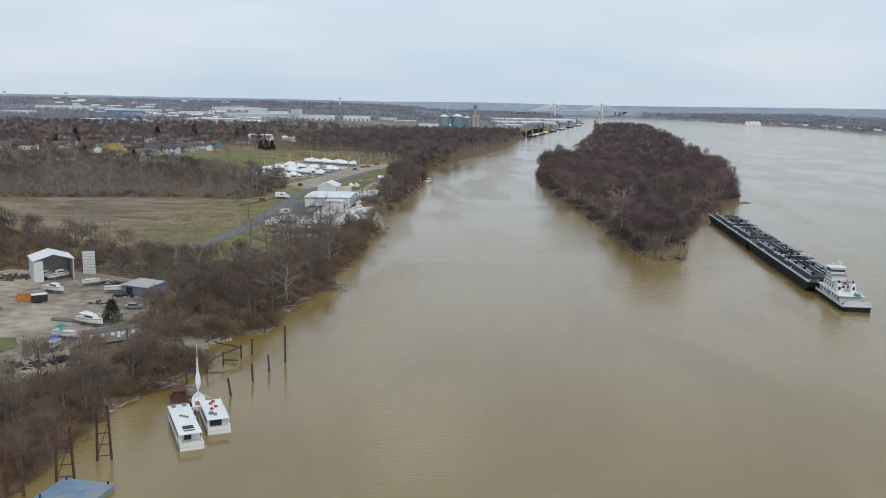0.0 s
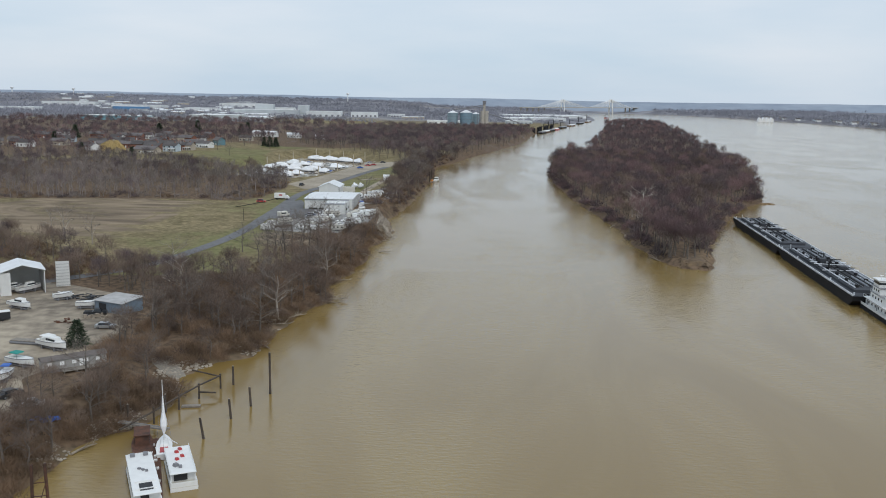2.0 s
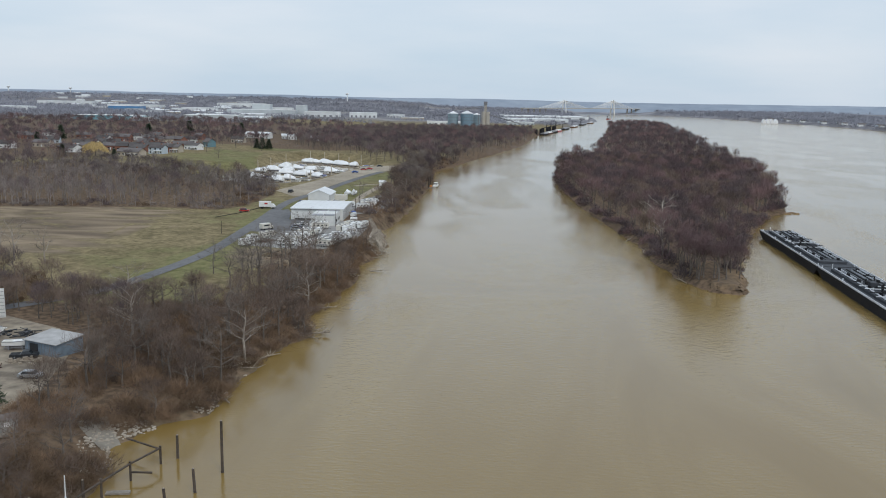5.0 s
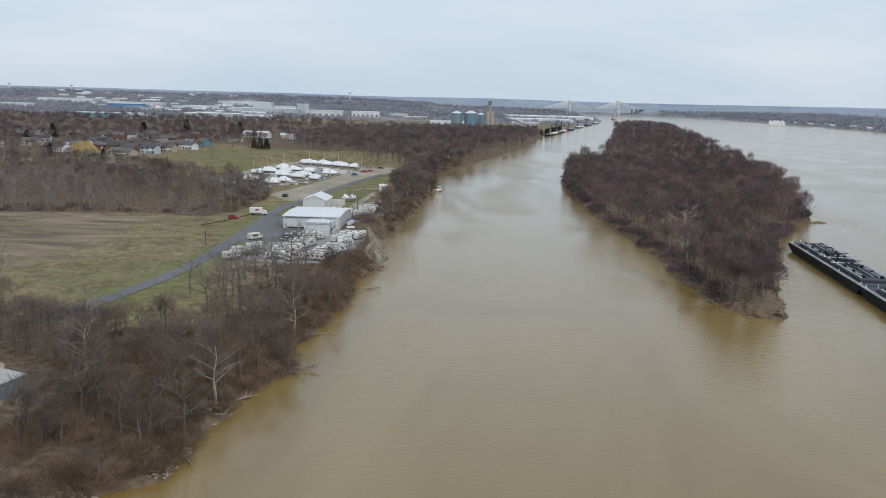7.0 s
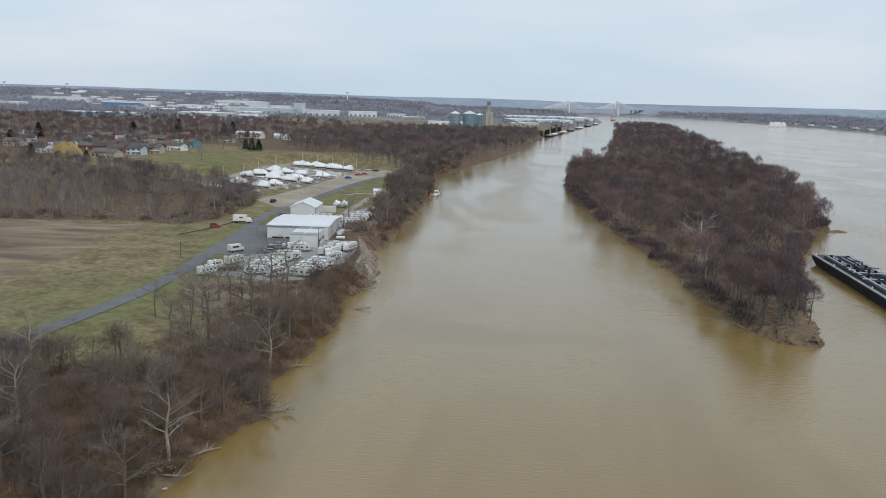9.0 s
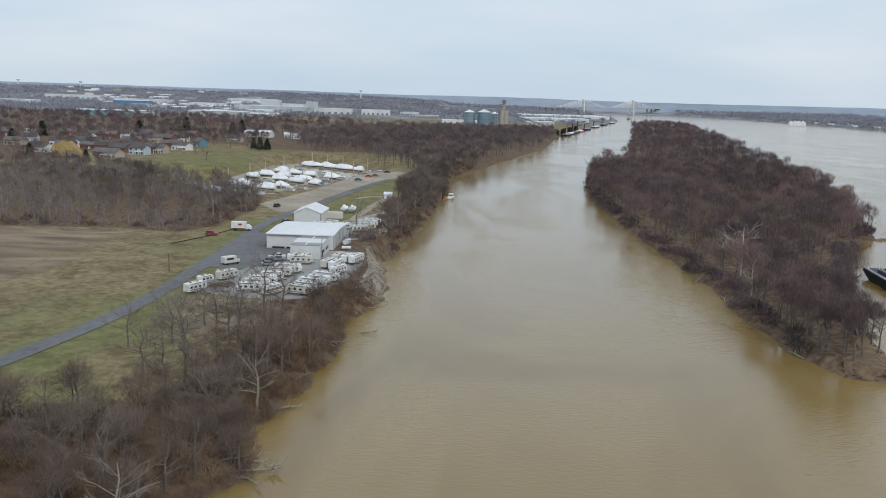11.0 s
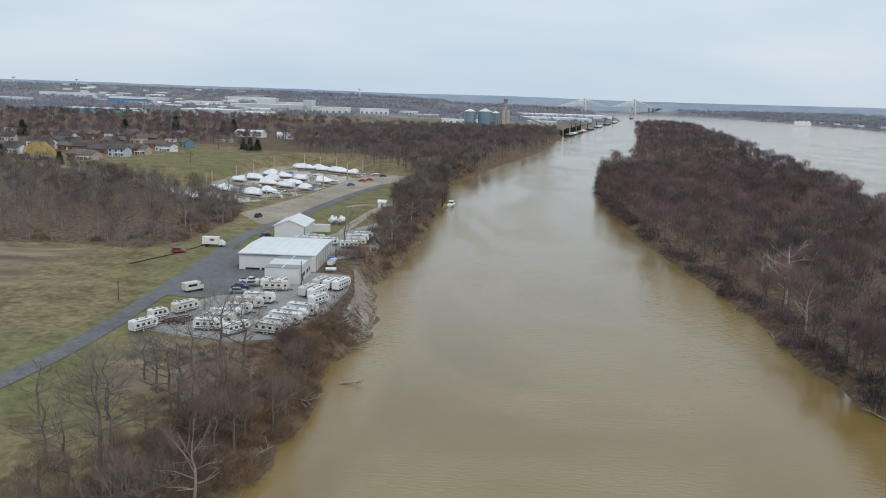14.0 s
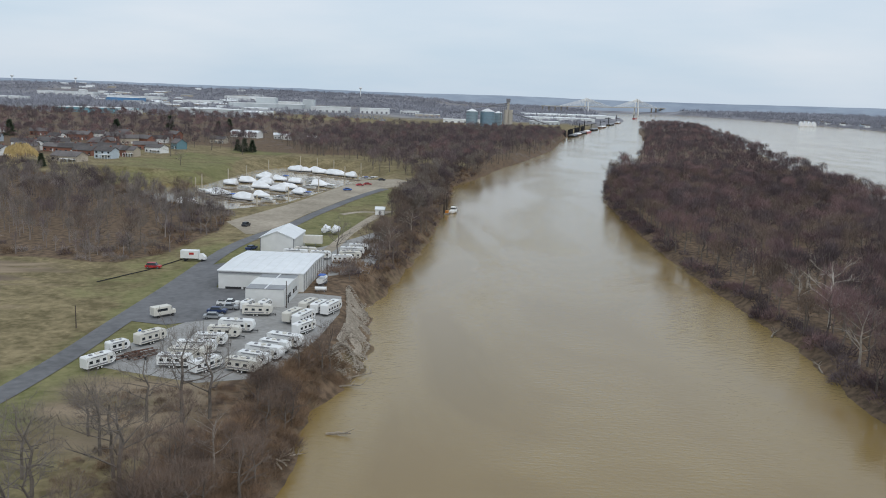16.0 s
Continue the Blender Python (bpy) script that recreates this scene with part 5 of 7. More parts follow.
        put("roof_clutter", lambda bm: [box(bm, -L * 0.2, W * 0.2, 3.16, 0.8, 0.8, 0.6, 30, 0.7), box(bm, -L * 0.26, W * 0.05, 3.16, 0.5, 0.5, 0.5)], M_GREYTRIM, t)
    else:
        put("roof_hatch", lambda bm: box(bm, -L * 0.29, 0, 3.16, 2.5, 1.9, 0.12), M_DARK, t, "dark open roof hatch")
        put("roof_rack", lambda bm: [box(bm, -L * 0.27 + 1.3 * s, 0, 3.15, 0.12, 3.0, 0.3) for s in (-1, 1)], M_WHITE, t)
        put("roof_clutter", lambda bm: [box(bm, L * 0.03 * k, 0.5 * k - 0.6, 3.16, 0.5, 0.4, 0.3, 25 * k) for k in (0, 1, 2)] + [box(bm, L * 0.34, 1.0 * s, 3.16, 0.9, 0.7, 0.5) for s in (-1, 1)], M_GREYTRIM, t)
    return t


houseboat("houseboat", (-55.0, 163.6), (-46.6, 146.0), 4.1, "long white houseboat with a dark open rear")
houseboat("houseboat", (-49.5, 166.2), (-44.0, 153.8), 4.1, "white houseboat with red chairs on its roof", red=True)

sail = thing("sailboat", pose(-52.4, 168.9, 0, 0, 0, 108), "white sailboat with a furled white sail", "boat")
put("hull", lambda bm: loft(bm, hull_rings(8.6, 2.7, 1.1)), M_WHITE, sail)
put("coachroof", lambda bm: box(bm, 0.4, 0, 1.1, 3.4, 1.5, 0.5, taper=0.8, bevel=0.1), M_WHITE, sail)
put("cockpit", lambda bm: box(bm, -2.4, 0, 1.12, 2.2, 1.3, 0.08), M_RED, sail)
put("mast", lambda bm: rod(bm, (0.8, 0, 0.9), (0.8, 0, 12.4), 0.09, 0.06), M_WHITE, sail)
put("boom", lambda bm: rod(bm, (0.8, 0, 2.2), (-2.8, -2.2, 2.2), 0.07), M_WHITE, sail)
put("furled_sail", lambda bm: loft(bm, [[(0.8 + r * c, r * s * 1.2, z) for c, s in ((1, 0), (0.3, 0.9), (-0.9, 0.6), (-0.9, -0.6), (0.3, -0.9))] for z, r in ((2.6, 0.1), (4.2, 0.55), (5.2, 0.5), (6.6, 0.25), (9.5, 0.1))]), M_WRAP, sail)
put("shroud", lambda bm: [rod(bm, (0.8, 0, 12.2), p, 0.015, k=3) for p in ((4.2, 0, 1.4), (-4.2, 0, 1.2), (0.6, 1.25, 1.2), (0.6, -1.25, 1.2))], M_GREYTRIM, sail)

rust = thing("rusty_tugboat", pose(-56.6, 170.0, 0, 0, 0, 110), "rusty red-brown derelict workboat at the dock", "boat")
put("hull", lambda bm: loft(bm, hull_rings(10, 3.6, 1.0)), M_RUST, rust)
put("wheelhouse", lambda bm: box(bm, 0.2, 0, 0.95, 4.2, 2.4, 1.9, taper=0.92, bevel=0.05), M_RUST, rust)
put("wheelhouse_roof", lambda bm: box(bm, 0.2, 0, 2.85, 4.6, 2.7, 0.12), M_RUST, rust)
for k in (-1.2, 0.2, 1.5):
    put("window", lambda bm: [box(bm, k + 0.1, sy * 1.17, 1.8, 0.8, 0.06, 0.6) for sy in (-1, 1)], M_DARK, rust)

dock = thing("floating_dock", pose(-51.4, 161.5, 0, 0, 0, 111), "narrow rusty floating dock littered with gear", "dock")
put("pontoon", lambda bm: box(bm, 0, 0, -0.3, 24, 1.9, 0.85, bevel=0.05), M_RUST, dock)
put("gear", lambda bm: [box(bm, -10 + 1.7 * i, 0.5 * math.sin(i * 2.3), 0.55, 0.5, 0.4, 0.3, 37 * i) for i in range(12)], M_WHITE, dock, "scattered pale dock gear")
put("float_drum", lambda bm: [rod(bm, (-9 + 4.5 * i, -0.9, 0), (-9 + 4.5 * i, 0.9, 0), 0.4, k=10) for i in range(5)], M_BLUE_TARP, dock)
gang = thing("gangway", pose(0, 0, 0), "long pale metal gangway from bank to dock", "gangway")
put("walkway", lambda bm: box(bm, -58.8, 176.4, 1.35, 10.5, 1.0, 0.25, -17), M_PLANK, gang)
put("handrail", lambda bm: [rod(bm, (-63.8, 177.4 + s, 1.7), (-53.8, 174.4 + s, 1.7), 0.05, k=5) for s in (-0.5, 0.5)], M_GREYTRIM, gang)


# ---- pilings and the old dock frame ----
def piling(x, y, h, lean=0.0, rr=0.26):
    t = thing("piling", pose(x, y, -2.5, 0, lean, 0), "dark weathered timber piling standing in the river", "piling", "old pilings")
    put("shaft", lambda bm: rod(bm, (0, 0, 0), (0, 0, h + 2.5), rr, rr * 0.85, k=8), M_TIMBER, t)
    put("cap", lambda bm: rod(bm, (0, 0, h + 2.5), (0, 0, h + 2.62), rr * 0.7, rr * 0.4, k=8), M_DRIFT, t)


for x, y, h, ln in ((-41, 199, 8.8, 0), (-43, 191.5, 3.9, -3), (-45, 184.5, 3.9, -4), (-47, 174.5, 4.0, -8), (-50, 204, 4.1, 0), (-63, 180, 4.0, 0), (-58.5, 187, 3.6, 0)):
    piling(x, y, h, ln)
frame_d = thing("old_dock_frame", pose(0, 0, 0), "broken timber dock frame standing in the river", "dock")
for x, y in ((-58.6, 181), (-56.4, 188.5), (-54.5, 195.0), (-52.0, 201.5)):
    put("post", lambda bm: rod(bm, (x, y, -2.5), (x, y, 3.2), 0.2, k=8), M_TIMBER, frame_d)
fl = [(-62, 173.5, 1.7), (-58.6, 181, 2.4), (-56.4, 188.5, 2.7), (-54.5, 195, 2.8), (-52, 201.5, 2.8)]
for a, b in zip(fl, fl[1:]):
    put("beam", lambda bm: rod(bm, a, b, 0.2, k=6), M_TIMBER, frame_d)
put("cross_beam", lambda bm: [rod(bm, (-54.5, 195, 1.4), (-51.2, 195.5, 1.2), 0.18, k=6), rod(bm, (-52, 201.5, 2.6), (-59.5, 206.5, 2.2), 0.18, k=6)], M_TIMBER, frame_d)
put("float_plank", lambda bm: box(bm, -54.6, 190.2, 0.05, 3.6, 1.0, 0.3, 8), M_PLANK, frame_d)


def spud(x, y, h, gap, rz):
    t = thing("steel_dolphin", pose(x, y, 0, 0, 0, rz), "rusty steel twin-post mooring tower in the river", "mooring tower", "steel mooring towers")
    for s in (-1, 1):
        put("leg", lambda bm: rod(bm, (s * gap * 0.6, 0, -2.5), (s * gap * 0.42, 0, h), 0.22, k=8), M_RUST, t)
    for i in range(4):
        put("rung", lambda bm: rod(bm, (-gap * 0.5, 0, 0.8 + 2 * i), (gap * 0.5, 0, 0.8 + 2 * i), 0.08, k=5), M_RUST, t)
    put("brace", lambda bm: rod(bm, (-gap * 0.5, 0.1, 0.8), (gap * 0.45, 0.1, 6.8), 0.07, k=5), M_RUST, t)


spud(-60, 141, 9.5, 2.0, 20)
spud(-62.8, 132.5, 9.0, 2.4, 15)
spud(-67.8, 126.5, 8.5, 2.2, 15)
bb = thing("deck_barge", pose(-59.0, 127.4, 0, 0, 0, -10) @ Matrix.Scale(0.9, 4), "small deck barge with peeling blue paint", "barge")
put("hull", lambda bm: loft(bm, [[(x, -w, -0.6), (x, w, -0.6), (x, w, 0.95), (x, -w, 0.95)] for x, w in ((-5, 4.2), (4.4, 4.2), (5.2, 3.6))]), M_BLUE, bb)
put("deck_plate", lambda bm: [box(bm, -3.2 + 3.0 * i, -2 + 4 * j, 0.95, 2.94, 3.9, 0.05) for i in range(3) for j in range(2)], M_BLUE, bb)
put("rub_rail", lambda bm: [box(bm, -0.3, s * 4.25, 0.55, 9.6, 0.16, 0.3) for s in (-1, 1)], M_RUST, bb)
put("bollard", lambda bm: [rod(bm, (-4 + 8 * i, -3.6 + 7.2 * j, 0.98), (-4 + 8 * i, -3.6 + 7.2 * j, 1.5), 0.16) for i in range(2) for j in range(2)], M_BLACK, bb)


# ---- boat yard ----
sh = thing("boat_shelter", on(-129, 269.5, 33) @ Matrix.Scale(0.88, 4), "tall white metal boat shelter with an open front", "shelter")
put("side_wall", lambda bm: [box(bm, -6.4, 0, -0.3, 0.25, 13, 8.0), ], M_METAL_WALL, sh)
put("side_wall", lambda bm: [box(bm, 6.4, 0, -0.3, 0.25, 13, 8.0), ], M_METAL_WALL, sh)
put("back_wall", lambda bm: prism_x(bm, [(-6.3, -0.3), (6.3, -0.3), (6.3, 7.7), (0, 9.6), (-6.3, 7.7)], 6.3, 6.5) or bmesh.ops.rotate(bm, cent=(0, 0, 0), matrix=Matrix.Rotation(radians(90), 3, "Z"), verts=bm.verts), M_METAL_WALL, sh)
put("roof", lambda bm: [prism_x(bm, o, -7.0, 7.0) for o in ([(0, 9.6), (6.9, 7.5), (6.9, 7.7), (0, 9.85)], [(0, 9.85), (-6.9, 7.7), (-6.9, 7.5), (0, 9.6)])] and bmesh.ops.rotate(bm, cent=(0, 0, 0), matrix=Matrix.Rotation(radians(90), 3, "Z"), verts=bm.verts), M_METAL_ROOF, sh)
put("front_panel", lambda bm: box(bm, -5.0, -6.5, -0.3, 3.0, 0.15, 7.8), M_METAL_WALL, sh)
for i in range(7):
    put("wall_girt", lambda bm: [box(bm, s * 6.2, 0, 0.5 + 1.05 * i, 0.1, 12.6, 0.12) for s in (-1, 1)], M_GREYTRIM, sh)
pn = thing("sliding_door", on(-120.2, 276.8, 20), "tall white ribbed sliding door standing open", "door")
put("leaf", lambda bm: box(bm, 0, 0, -0.2, 3.8, 0.18, 7.8, taper=0.97), M_METAL_WALL, pn)
put("rib", lambda bm: [box(bm, 0, -0.11, 0.4 + 0.9 * i, 3.6, 0.06, 0.1) for i in range(8)], M_GREYTRIM, pn)
bs = thing("blue_shed", on(-92.6, 249.6, -24) @ Matrix.Scale(0.78, 4), "blue-grey corrugated shed with a pale roof", "shed")
put("wall", lambda bm: prism_x(bm, [(-4.6, -0.5), (4.6, -0.5), (4.6, 4.4), (-4.6, 3.7)], -6.2, 6.2), mat("blue_grey_siding", (0.17, 0.22, 0.27), 0.6, scale=0.8, var=0.2), bs)
put("roof", lambda bm: box(bm, 0, 0, 4.12, 13.2, 10.2, 0.18, rx=4.3), mat("pale_weathered_roof", (0.47, 0.46, 0.45), 0.6, scale=0.6, rgb2=(0.3, 0.29, 0.28)), bs)
put("door", lambda bm: [box(bm, -2.6, -4.66, 0, 3.2, 0.1, 3.1)], M_DARK, bs)
for i in range(12):
    put("wall_rib", lambda bm: box(bm, -5.8 + 1.05 * i, -4.64, 0, 0.08, 0.08, 3.6), M_GREYTRIM, bs)
cruiser("motor_boat", on(-118, 247.5, -25, 0.8), 8.0, 2.7, "white motor boat on a trailer in the yard", "boats in the boat yard", trailer_under=True)
cruiser("motor_boat", on(-126, 268, 60, 0.8), 7.5, 2.6, "white motor boat inside an open shelter", "boats in the boat yard", trailer_under=True)
cruiser("motor_boat", on(-130, 266.5, 60, 0.8), 6.5, 2.4, "small white boat inside an open shelter", "boats in the boat yard", trailer_under=True)
cruiser("motor_boat", on(-93, 199.8, -22, 0.8), 7.4, 2.6, "white boat with a teal canvas top", "boats in the boat yard", M_TEAL, trailer_under=True, cabin=False)
cruiser("motor_boat", on(-91.6, 190.8, -80, 0.8), 5.6, 2.3, "small white boat with a blue cover", "boats in the boat yard", M_BLUE_TARP, trailer_under=True, cabin=False)
cruiser("cabin_cruiser", on(-92.5, 212.5, -28, 0.8), 9.0, 3.0, "old white cabin cruiser on stands in the yard", "boats in the boat yard", M_WHITE, trailer_under=True)
cruiser("motor_boat", on(-101, 250, 10, 0.8), 6.2, 2.3, "white boat beside a blue shed", "boats in the boat yard", trailer_under=True, cabin=False)
cruiser("motor_boat", on(-112, 259, 40, 0.8), 5.0, 2.1, "small white boat among scrap", "boats in the boat yard", trailer_under=True, cabin=False)
dm = thing("dumpster", on(-121, 237.5, 35), "orange steel dumpster in the boat yard", "dumpster")
put("bin", lambda bm: [box(bm, 0, s * 1.2, 0.15, 5.0, 0.12, 1.7) for s in (-1, 1)] + [box(bm, s * 2.5, 0, 0.15, 0.12, 2.4, 1.7) for s in (-1, 1)] + [box(bm, 0, 0, 0.1, 5.0, 2.4, 0.2)], M_ORANGE, dm)
put("scrap", lambda bm: [box(bm, -1.8 + 0.7 * i, 0.4 * math.sin(i * 1.9), 0.4, 0.9, 0.6, 0.9 + 0.2 * (i % 3), 31 * i) for i in range(6)], M_RUST, dm)
ut = thing("utility_trailer", on(-116.6, 235.6, 35), "dark enclosed utility trailer with a white roof", "trailer")
put("body", lambda bm: box(bm, 0, 0, 0.5, 4.0, 2.1, 1.8), M_CHARCOAL, ut)
put("roof", lambda bm: box(bm, 0, 0, 2.3, 4.1, 2.2, 0.12), M_WHITE, ut)
put("wheel", lambda bm: [rod(bm, (0.2, s * 0.9, 0.33), (0.2, s * 1.1, 0.33), 0.33, k=12) for s in (-1, 1)], M_BLACK, ut)
mh = thing("mobile_home", on(-82.4, 200.5, 38, 0.2) @ Matrix.Scale(0.76, 4), "long grey mobile home with a wooden deck", "mobile home")
put("body", lambda bm: box(bm, 0, 0, 0.5, 16.5, 4.0, 2.6), mat("grey_vinyl_siding", (0.33, 0.32, 0.3), 0.7, scale=1.0, var=0.12), mh)
put("roof", lambda bm: prism_x(bm, [(-2.3, 3.05), (2.3, 3.05), (0, 3.9)], -8.5, 8.5), mat("brown_shingles", (0.15, 0.13, 0.12), 0.9, scale=1.5, var=0.2), mh)
put("skirting", lambda bm: box(bm, 0, 0, -0.3, 16.3, 3.8, 0.82), M_GREYTRIM, mh)
for i in range(5):
    put("window", lambda bm: box(bm, -6.4 + 3.1 * i, -2.02, 1.5, 1.1, 0.06, 1.0), M_WHITE, mh)
put("door", lambda bm: box(bm, 1.6, -2.03, 0.6, 0.95, 0.06, 2.0), M_WHITE, mh)
put("deck", lambda bm: [box(bm, -3.5 + 0.32 * i, -3.5, 0.35, 0.28, 2.9, 0.12) for i in range(32)] + [box(bm, -3.4 + 3.2 * i, -4.8, -0.6, 0.15, 0.15, 2.0) for i in range(4)], M_PLANK, mh)
put("deck_rail", lambda bm: [box(bm, 1.4, -4.85, 1.3, 9.9, 0.1, 0.1)], M_PLANK, mh)


def heap(name, x, y, r, n, m, label, seed, size=0.9, kind_rods=True):
    """Scrap thrown together."""
    t = thing(name, on(x, y), label, "scrap heap", "scrap heaps")
    q = random.Random(seed)

    def build(bm):
        for _ in range(n):
            a, d = q.uniform(0, 6.28), r * math.sqrt(q.random())
            px, py = math.cos(a) * d, math.sin(a) * d * 0.7
            if kind_rods and q.random() < 0.5:
                b = q.uniform(0, 6.28)
                l = q.uniform(1, 3.2)
                rod(bm, (px, py, q.uniform(0.1, 0.6)), (px + math.cos(b) * l, py + math.sin(b) * l, q.uniform(0.1, 0.9)), q.uniform(0.06, 0.16), k=5)
            else:
                box(bm, px, py, -0.1, q.uniform(0.4, 1.6) * size, q.uniform(0.4, 1.3) * size, q.uniform(0.3, 1.2) * size, q.uniform(0, 180), q.uniform(0.6, 1))
    tagged(put("pile", build, m, t), kind="stuff")


heap("scrap_heap", -141, 268, 7, 50, M_TIMBER, "heap of old timber and logs by the shelter", 1)
heap("scrap_heap", -108, 262, 5, 40, M_CHARCOAL, "dark heap of scrap metal in the yard", 2)
heap("scrap_heap", -95, 241.5, 3.2, 26, M_DRIFT, "heap of cut wood beside a shed", 3)
heap("scrap_heap", -114, 264.5, 2.4, 16, M_WHITE, "pale scrap beside the shelter", 4, 0.7)
heap("scrap_heap", -100, 236, 3.0, 14, M_RUST, "rusty scrap lying in the yard", 5, 0.6)
heap("scrap_heap", -92, 178, 4.5, 30, M_CHARCOAL, "dark scrap under trees in the yard", 6)
heap("scrap_heap", -128, 226, 5.5, 22, M_TIMBER, "dark brush heap at the yard's edge", 7)
tp = thing("tarp", on(-74.8, 172.5, 15), "crumpled blue tarp over a low pile", "tarp")
put("sheet", lambda bm: [box(bm, -2 + 0.9 * i, 0.5 * math.sin(i * 2), -0.1, 1.4, 1.8, 0.5 + 0.35 * (i % 2), 25 * i, 0.6, 0.12) for i in range(5)], M_BLUE_TARP, tp)
heap("driftwood_pile", -44, 283, 6.0, 46, M_DRIFT, "tangled pile of bare driftwood branches on the shore", 11, 0.25)
heap("driftwood_pile", -53.5, 252, 4.0, 26, M_DRIFT, "small pile of driftwood on a muddy shore", 12, 0.25)
heap("driftwood_pile", -43, 350, 3.5, 20, M_DRIFT, "small driftwood pile under brush", 13, 0.2)
lt = thing("pontoon_float", on(-100, 216.5, -8), "long grey pontoon lying in the yard", "pontoon")
put("tube", lambda bm: [rod(bm, (-4, s, 0.45), (4, s, 0.45), 0.4) for s in (-0.8, 0.8)], M_GREYTRIM, lt)
put("deck", lambda bm: box(bm, 0, 0, 0.82, 7.6, 2.3, 0.12), M_PLANK, lt)
lawn_i = drape("yard_lawn", [(-122, 186), (-112, 199), (-105, 200), (-101, 193), (-104, 180), (-116, 170)], mat("patchy_lawn", (0.15, 0.16, 0.06), 0.95, scale=0.6, rgb2=(0.08, 0.09, 0.035)), "oval patch of lawn in the yard", "lawn", 0.16)
slab = drape("boat_ramp", [(-71, 212), (-64, 206), (-61, 208), (-67, 216)], M_CONCRETE, "broken concrete boat ramp down to the river", "ramp", 0.15, 1.2)


# ---- tank barges and the towboat ----
def tank_barge(y_mid, x_mid, rz):
    t = thing("tank_barge", pose(x_mid, y_mid, 0, 0, 0, rz), "long black tank barge with deck pipes", "barge", "tank barges in tow")
    L, W = 90.5, 14.6
    put("hull", lambda bm: loft(bm, [[(x, -W / 2, z0), (x, W / 2, z0), (x, W / 2, 3.2), (x, -W / 2, 3.2)] for x, z0 in ((-L / 2, 1.8), (-L / 2 + 4, -0.6), (L / 2 - 9, -0.6), (L / 2, 2.2))]), M_STEEL_BLACK, t)
    put("deck", lambda bm: box(bm, 0, 0, 3.2, L - 0.6, W - 0.6, 0.1), M_DECK, t)
    put("trunk_deck", lambda bm: box(bm, -1, 0, 3.28, L - 14, W - 4.6, 0.9, bevel=0.1), M_DECK, t, "raised dark trunk deck")
    for s in (-1, 1):
        put("coaming", lambda bm: box(bm, 0, s * (W / 2 - 0.25), 3.2, L - 1, 0.3, 0.55), M_PALE_LINE, t, "pale painted edge rail")
        put("walkway_pipe", lambda bm: rod(bm, (-L / 2 + 8, s * (W / 2 - 3.1), 4.5), (L / 2 - 10, s * (W / 2 - 3.1), 4.5), 0.22), M_PALE_LINE, t)
    put("header_pipe", lambda bm: [rod(bm, (-L / 2 + 10, s, 4.75), (L / 2 - 12, s, 4.75), 0.25) for s in (-1.1, 1.1)], M_STEEL_BLACK, t)
    for i, x in enumerate((-9, -5, -1.2, 1.6, 5, 10)):
        put("cross_pipe", lambda bm: [rod(bm, (x, -W / 2 + 1.2, 4.6 + 0.2 * (i % 3)), (x + (i % 3 - 1), W / 2 - 1.2, 4.6 + 0.2 * (i % 3)), 0.16, k=6)], M_STEEL_BLACK if i % 2 else M_PALE_LINE, t)
        put("valve_stand", lambda bm: [rod(bm, (x + 1, 3.6 - 1.3 * i % 5, 4.1), (x + 1, 3.6 - 1.3 * i % 5, 6.0), 0.22, k=6), box(bm, x + 1, 3.6 - 1.3 * i % 5, 5.6, 0.8, 0.3, 0.3, 30 * i)], M_STEEL_BLACK, t)
    for i in range(8):
        x = -L / 2 + 10 + 10 * i
        for s in (-1, 1):
            put("hatch", lambda bm: rod(bm, (x, s * 3.0, 4.1), (x, s * 3.0, 5.0), 0.6, k=12), M_STEEL_BLACK, t)
        put("vent", lambda bm: rod(bm, (x + 3, 4.4, 3.3), (x + 3, 4.4, 5.7), 0.14), M_PALE_LINE, t)
    put("pump_house", lambda bm: box(bm, 6, 1.8, 4.1, 3.4, 2.2, 1.9, bevel=0.1), M_DECK, t)
    put("pump_house", lambda bm: box(bm, -7, -1.5, 4.1, 2.6, 2.0, 1.6, bevel=0.1), M_DECK, t)
    put("hose_crane", lambda bm: [rod(bm, (10, 0, 4.1), (10, 0, 7.0), 0.2), rod(bm, (10, 0, 7.0), (15.5, 2, 6.4), 0.15)], M_STEEL_BLACK, t)
    put("bitt", lambda bm: [rod(bm, (x, s * (W / 2 - 1), 3.2), (x, s * (W / 2 - 1), 4.1), 0.25) for x in (-L / 2 + 2, -20, 20, L / 2 - 2.5) for s in (-1, 1)], M_PALE_LINE, t)
    for x in (-26, 26):
        for y in (-2.6, -0.9, 0.9, 2.6):
            put("hatch_rack", lambda bm: box(bm, x, y, 4.15, 16, 0.18, 0.5), M_PALE_LINE, t)
    return t


tow_dir = math.degrees(math.atan2(470 - 293, 133 - 116))
ux, uy = math.cos(radians(tow_dir)), math.sin(radians(tow_dir))
nx_, ny_ = uy, -ux
for mid in (44.0, 135.0):
    tank_barge(291 + uy * mid + ny_ * 7.3, 115.8 + ux * mid + nx_ * 7.3, tow_dir)
tb = thing("towboat", pose(115.8 + nx_ * 6.6 - ux * 14.2, 291 + ny_ * 6.6 - uy * 14.2, 0, 0, 0, tow_dir) @ Matrix.Scale(0.82, 4), "white river towboat with stacked decks and twin funnels", "towboat")
put("hull", lambda bm: loft(bm, [[(x, -w, -0.5), (x, w, -0.5), (x, w * 1.02, 1.6), (x, -w * 1.02, 1.6)] for x, w in ((-18, 4.6), (-15, 5.2), (15, 5.2), (17.6, 4.6))]), M_STEEL_BLACK, tb)
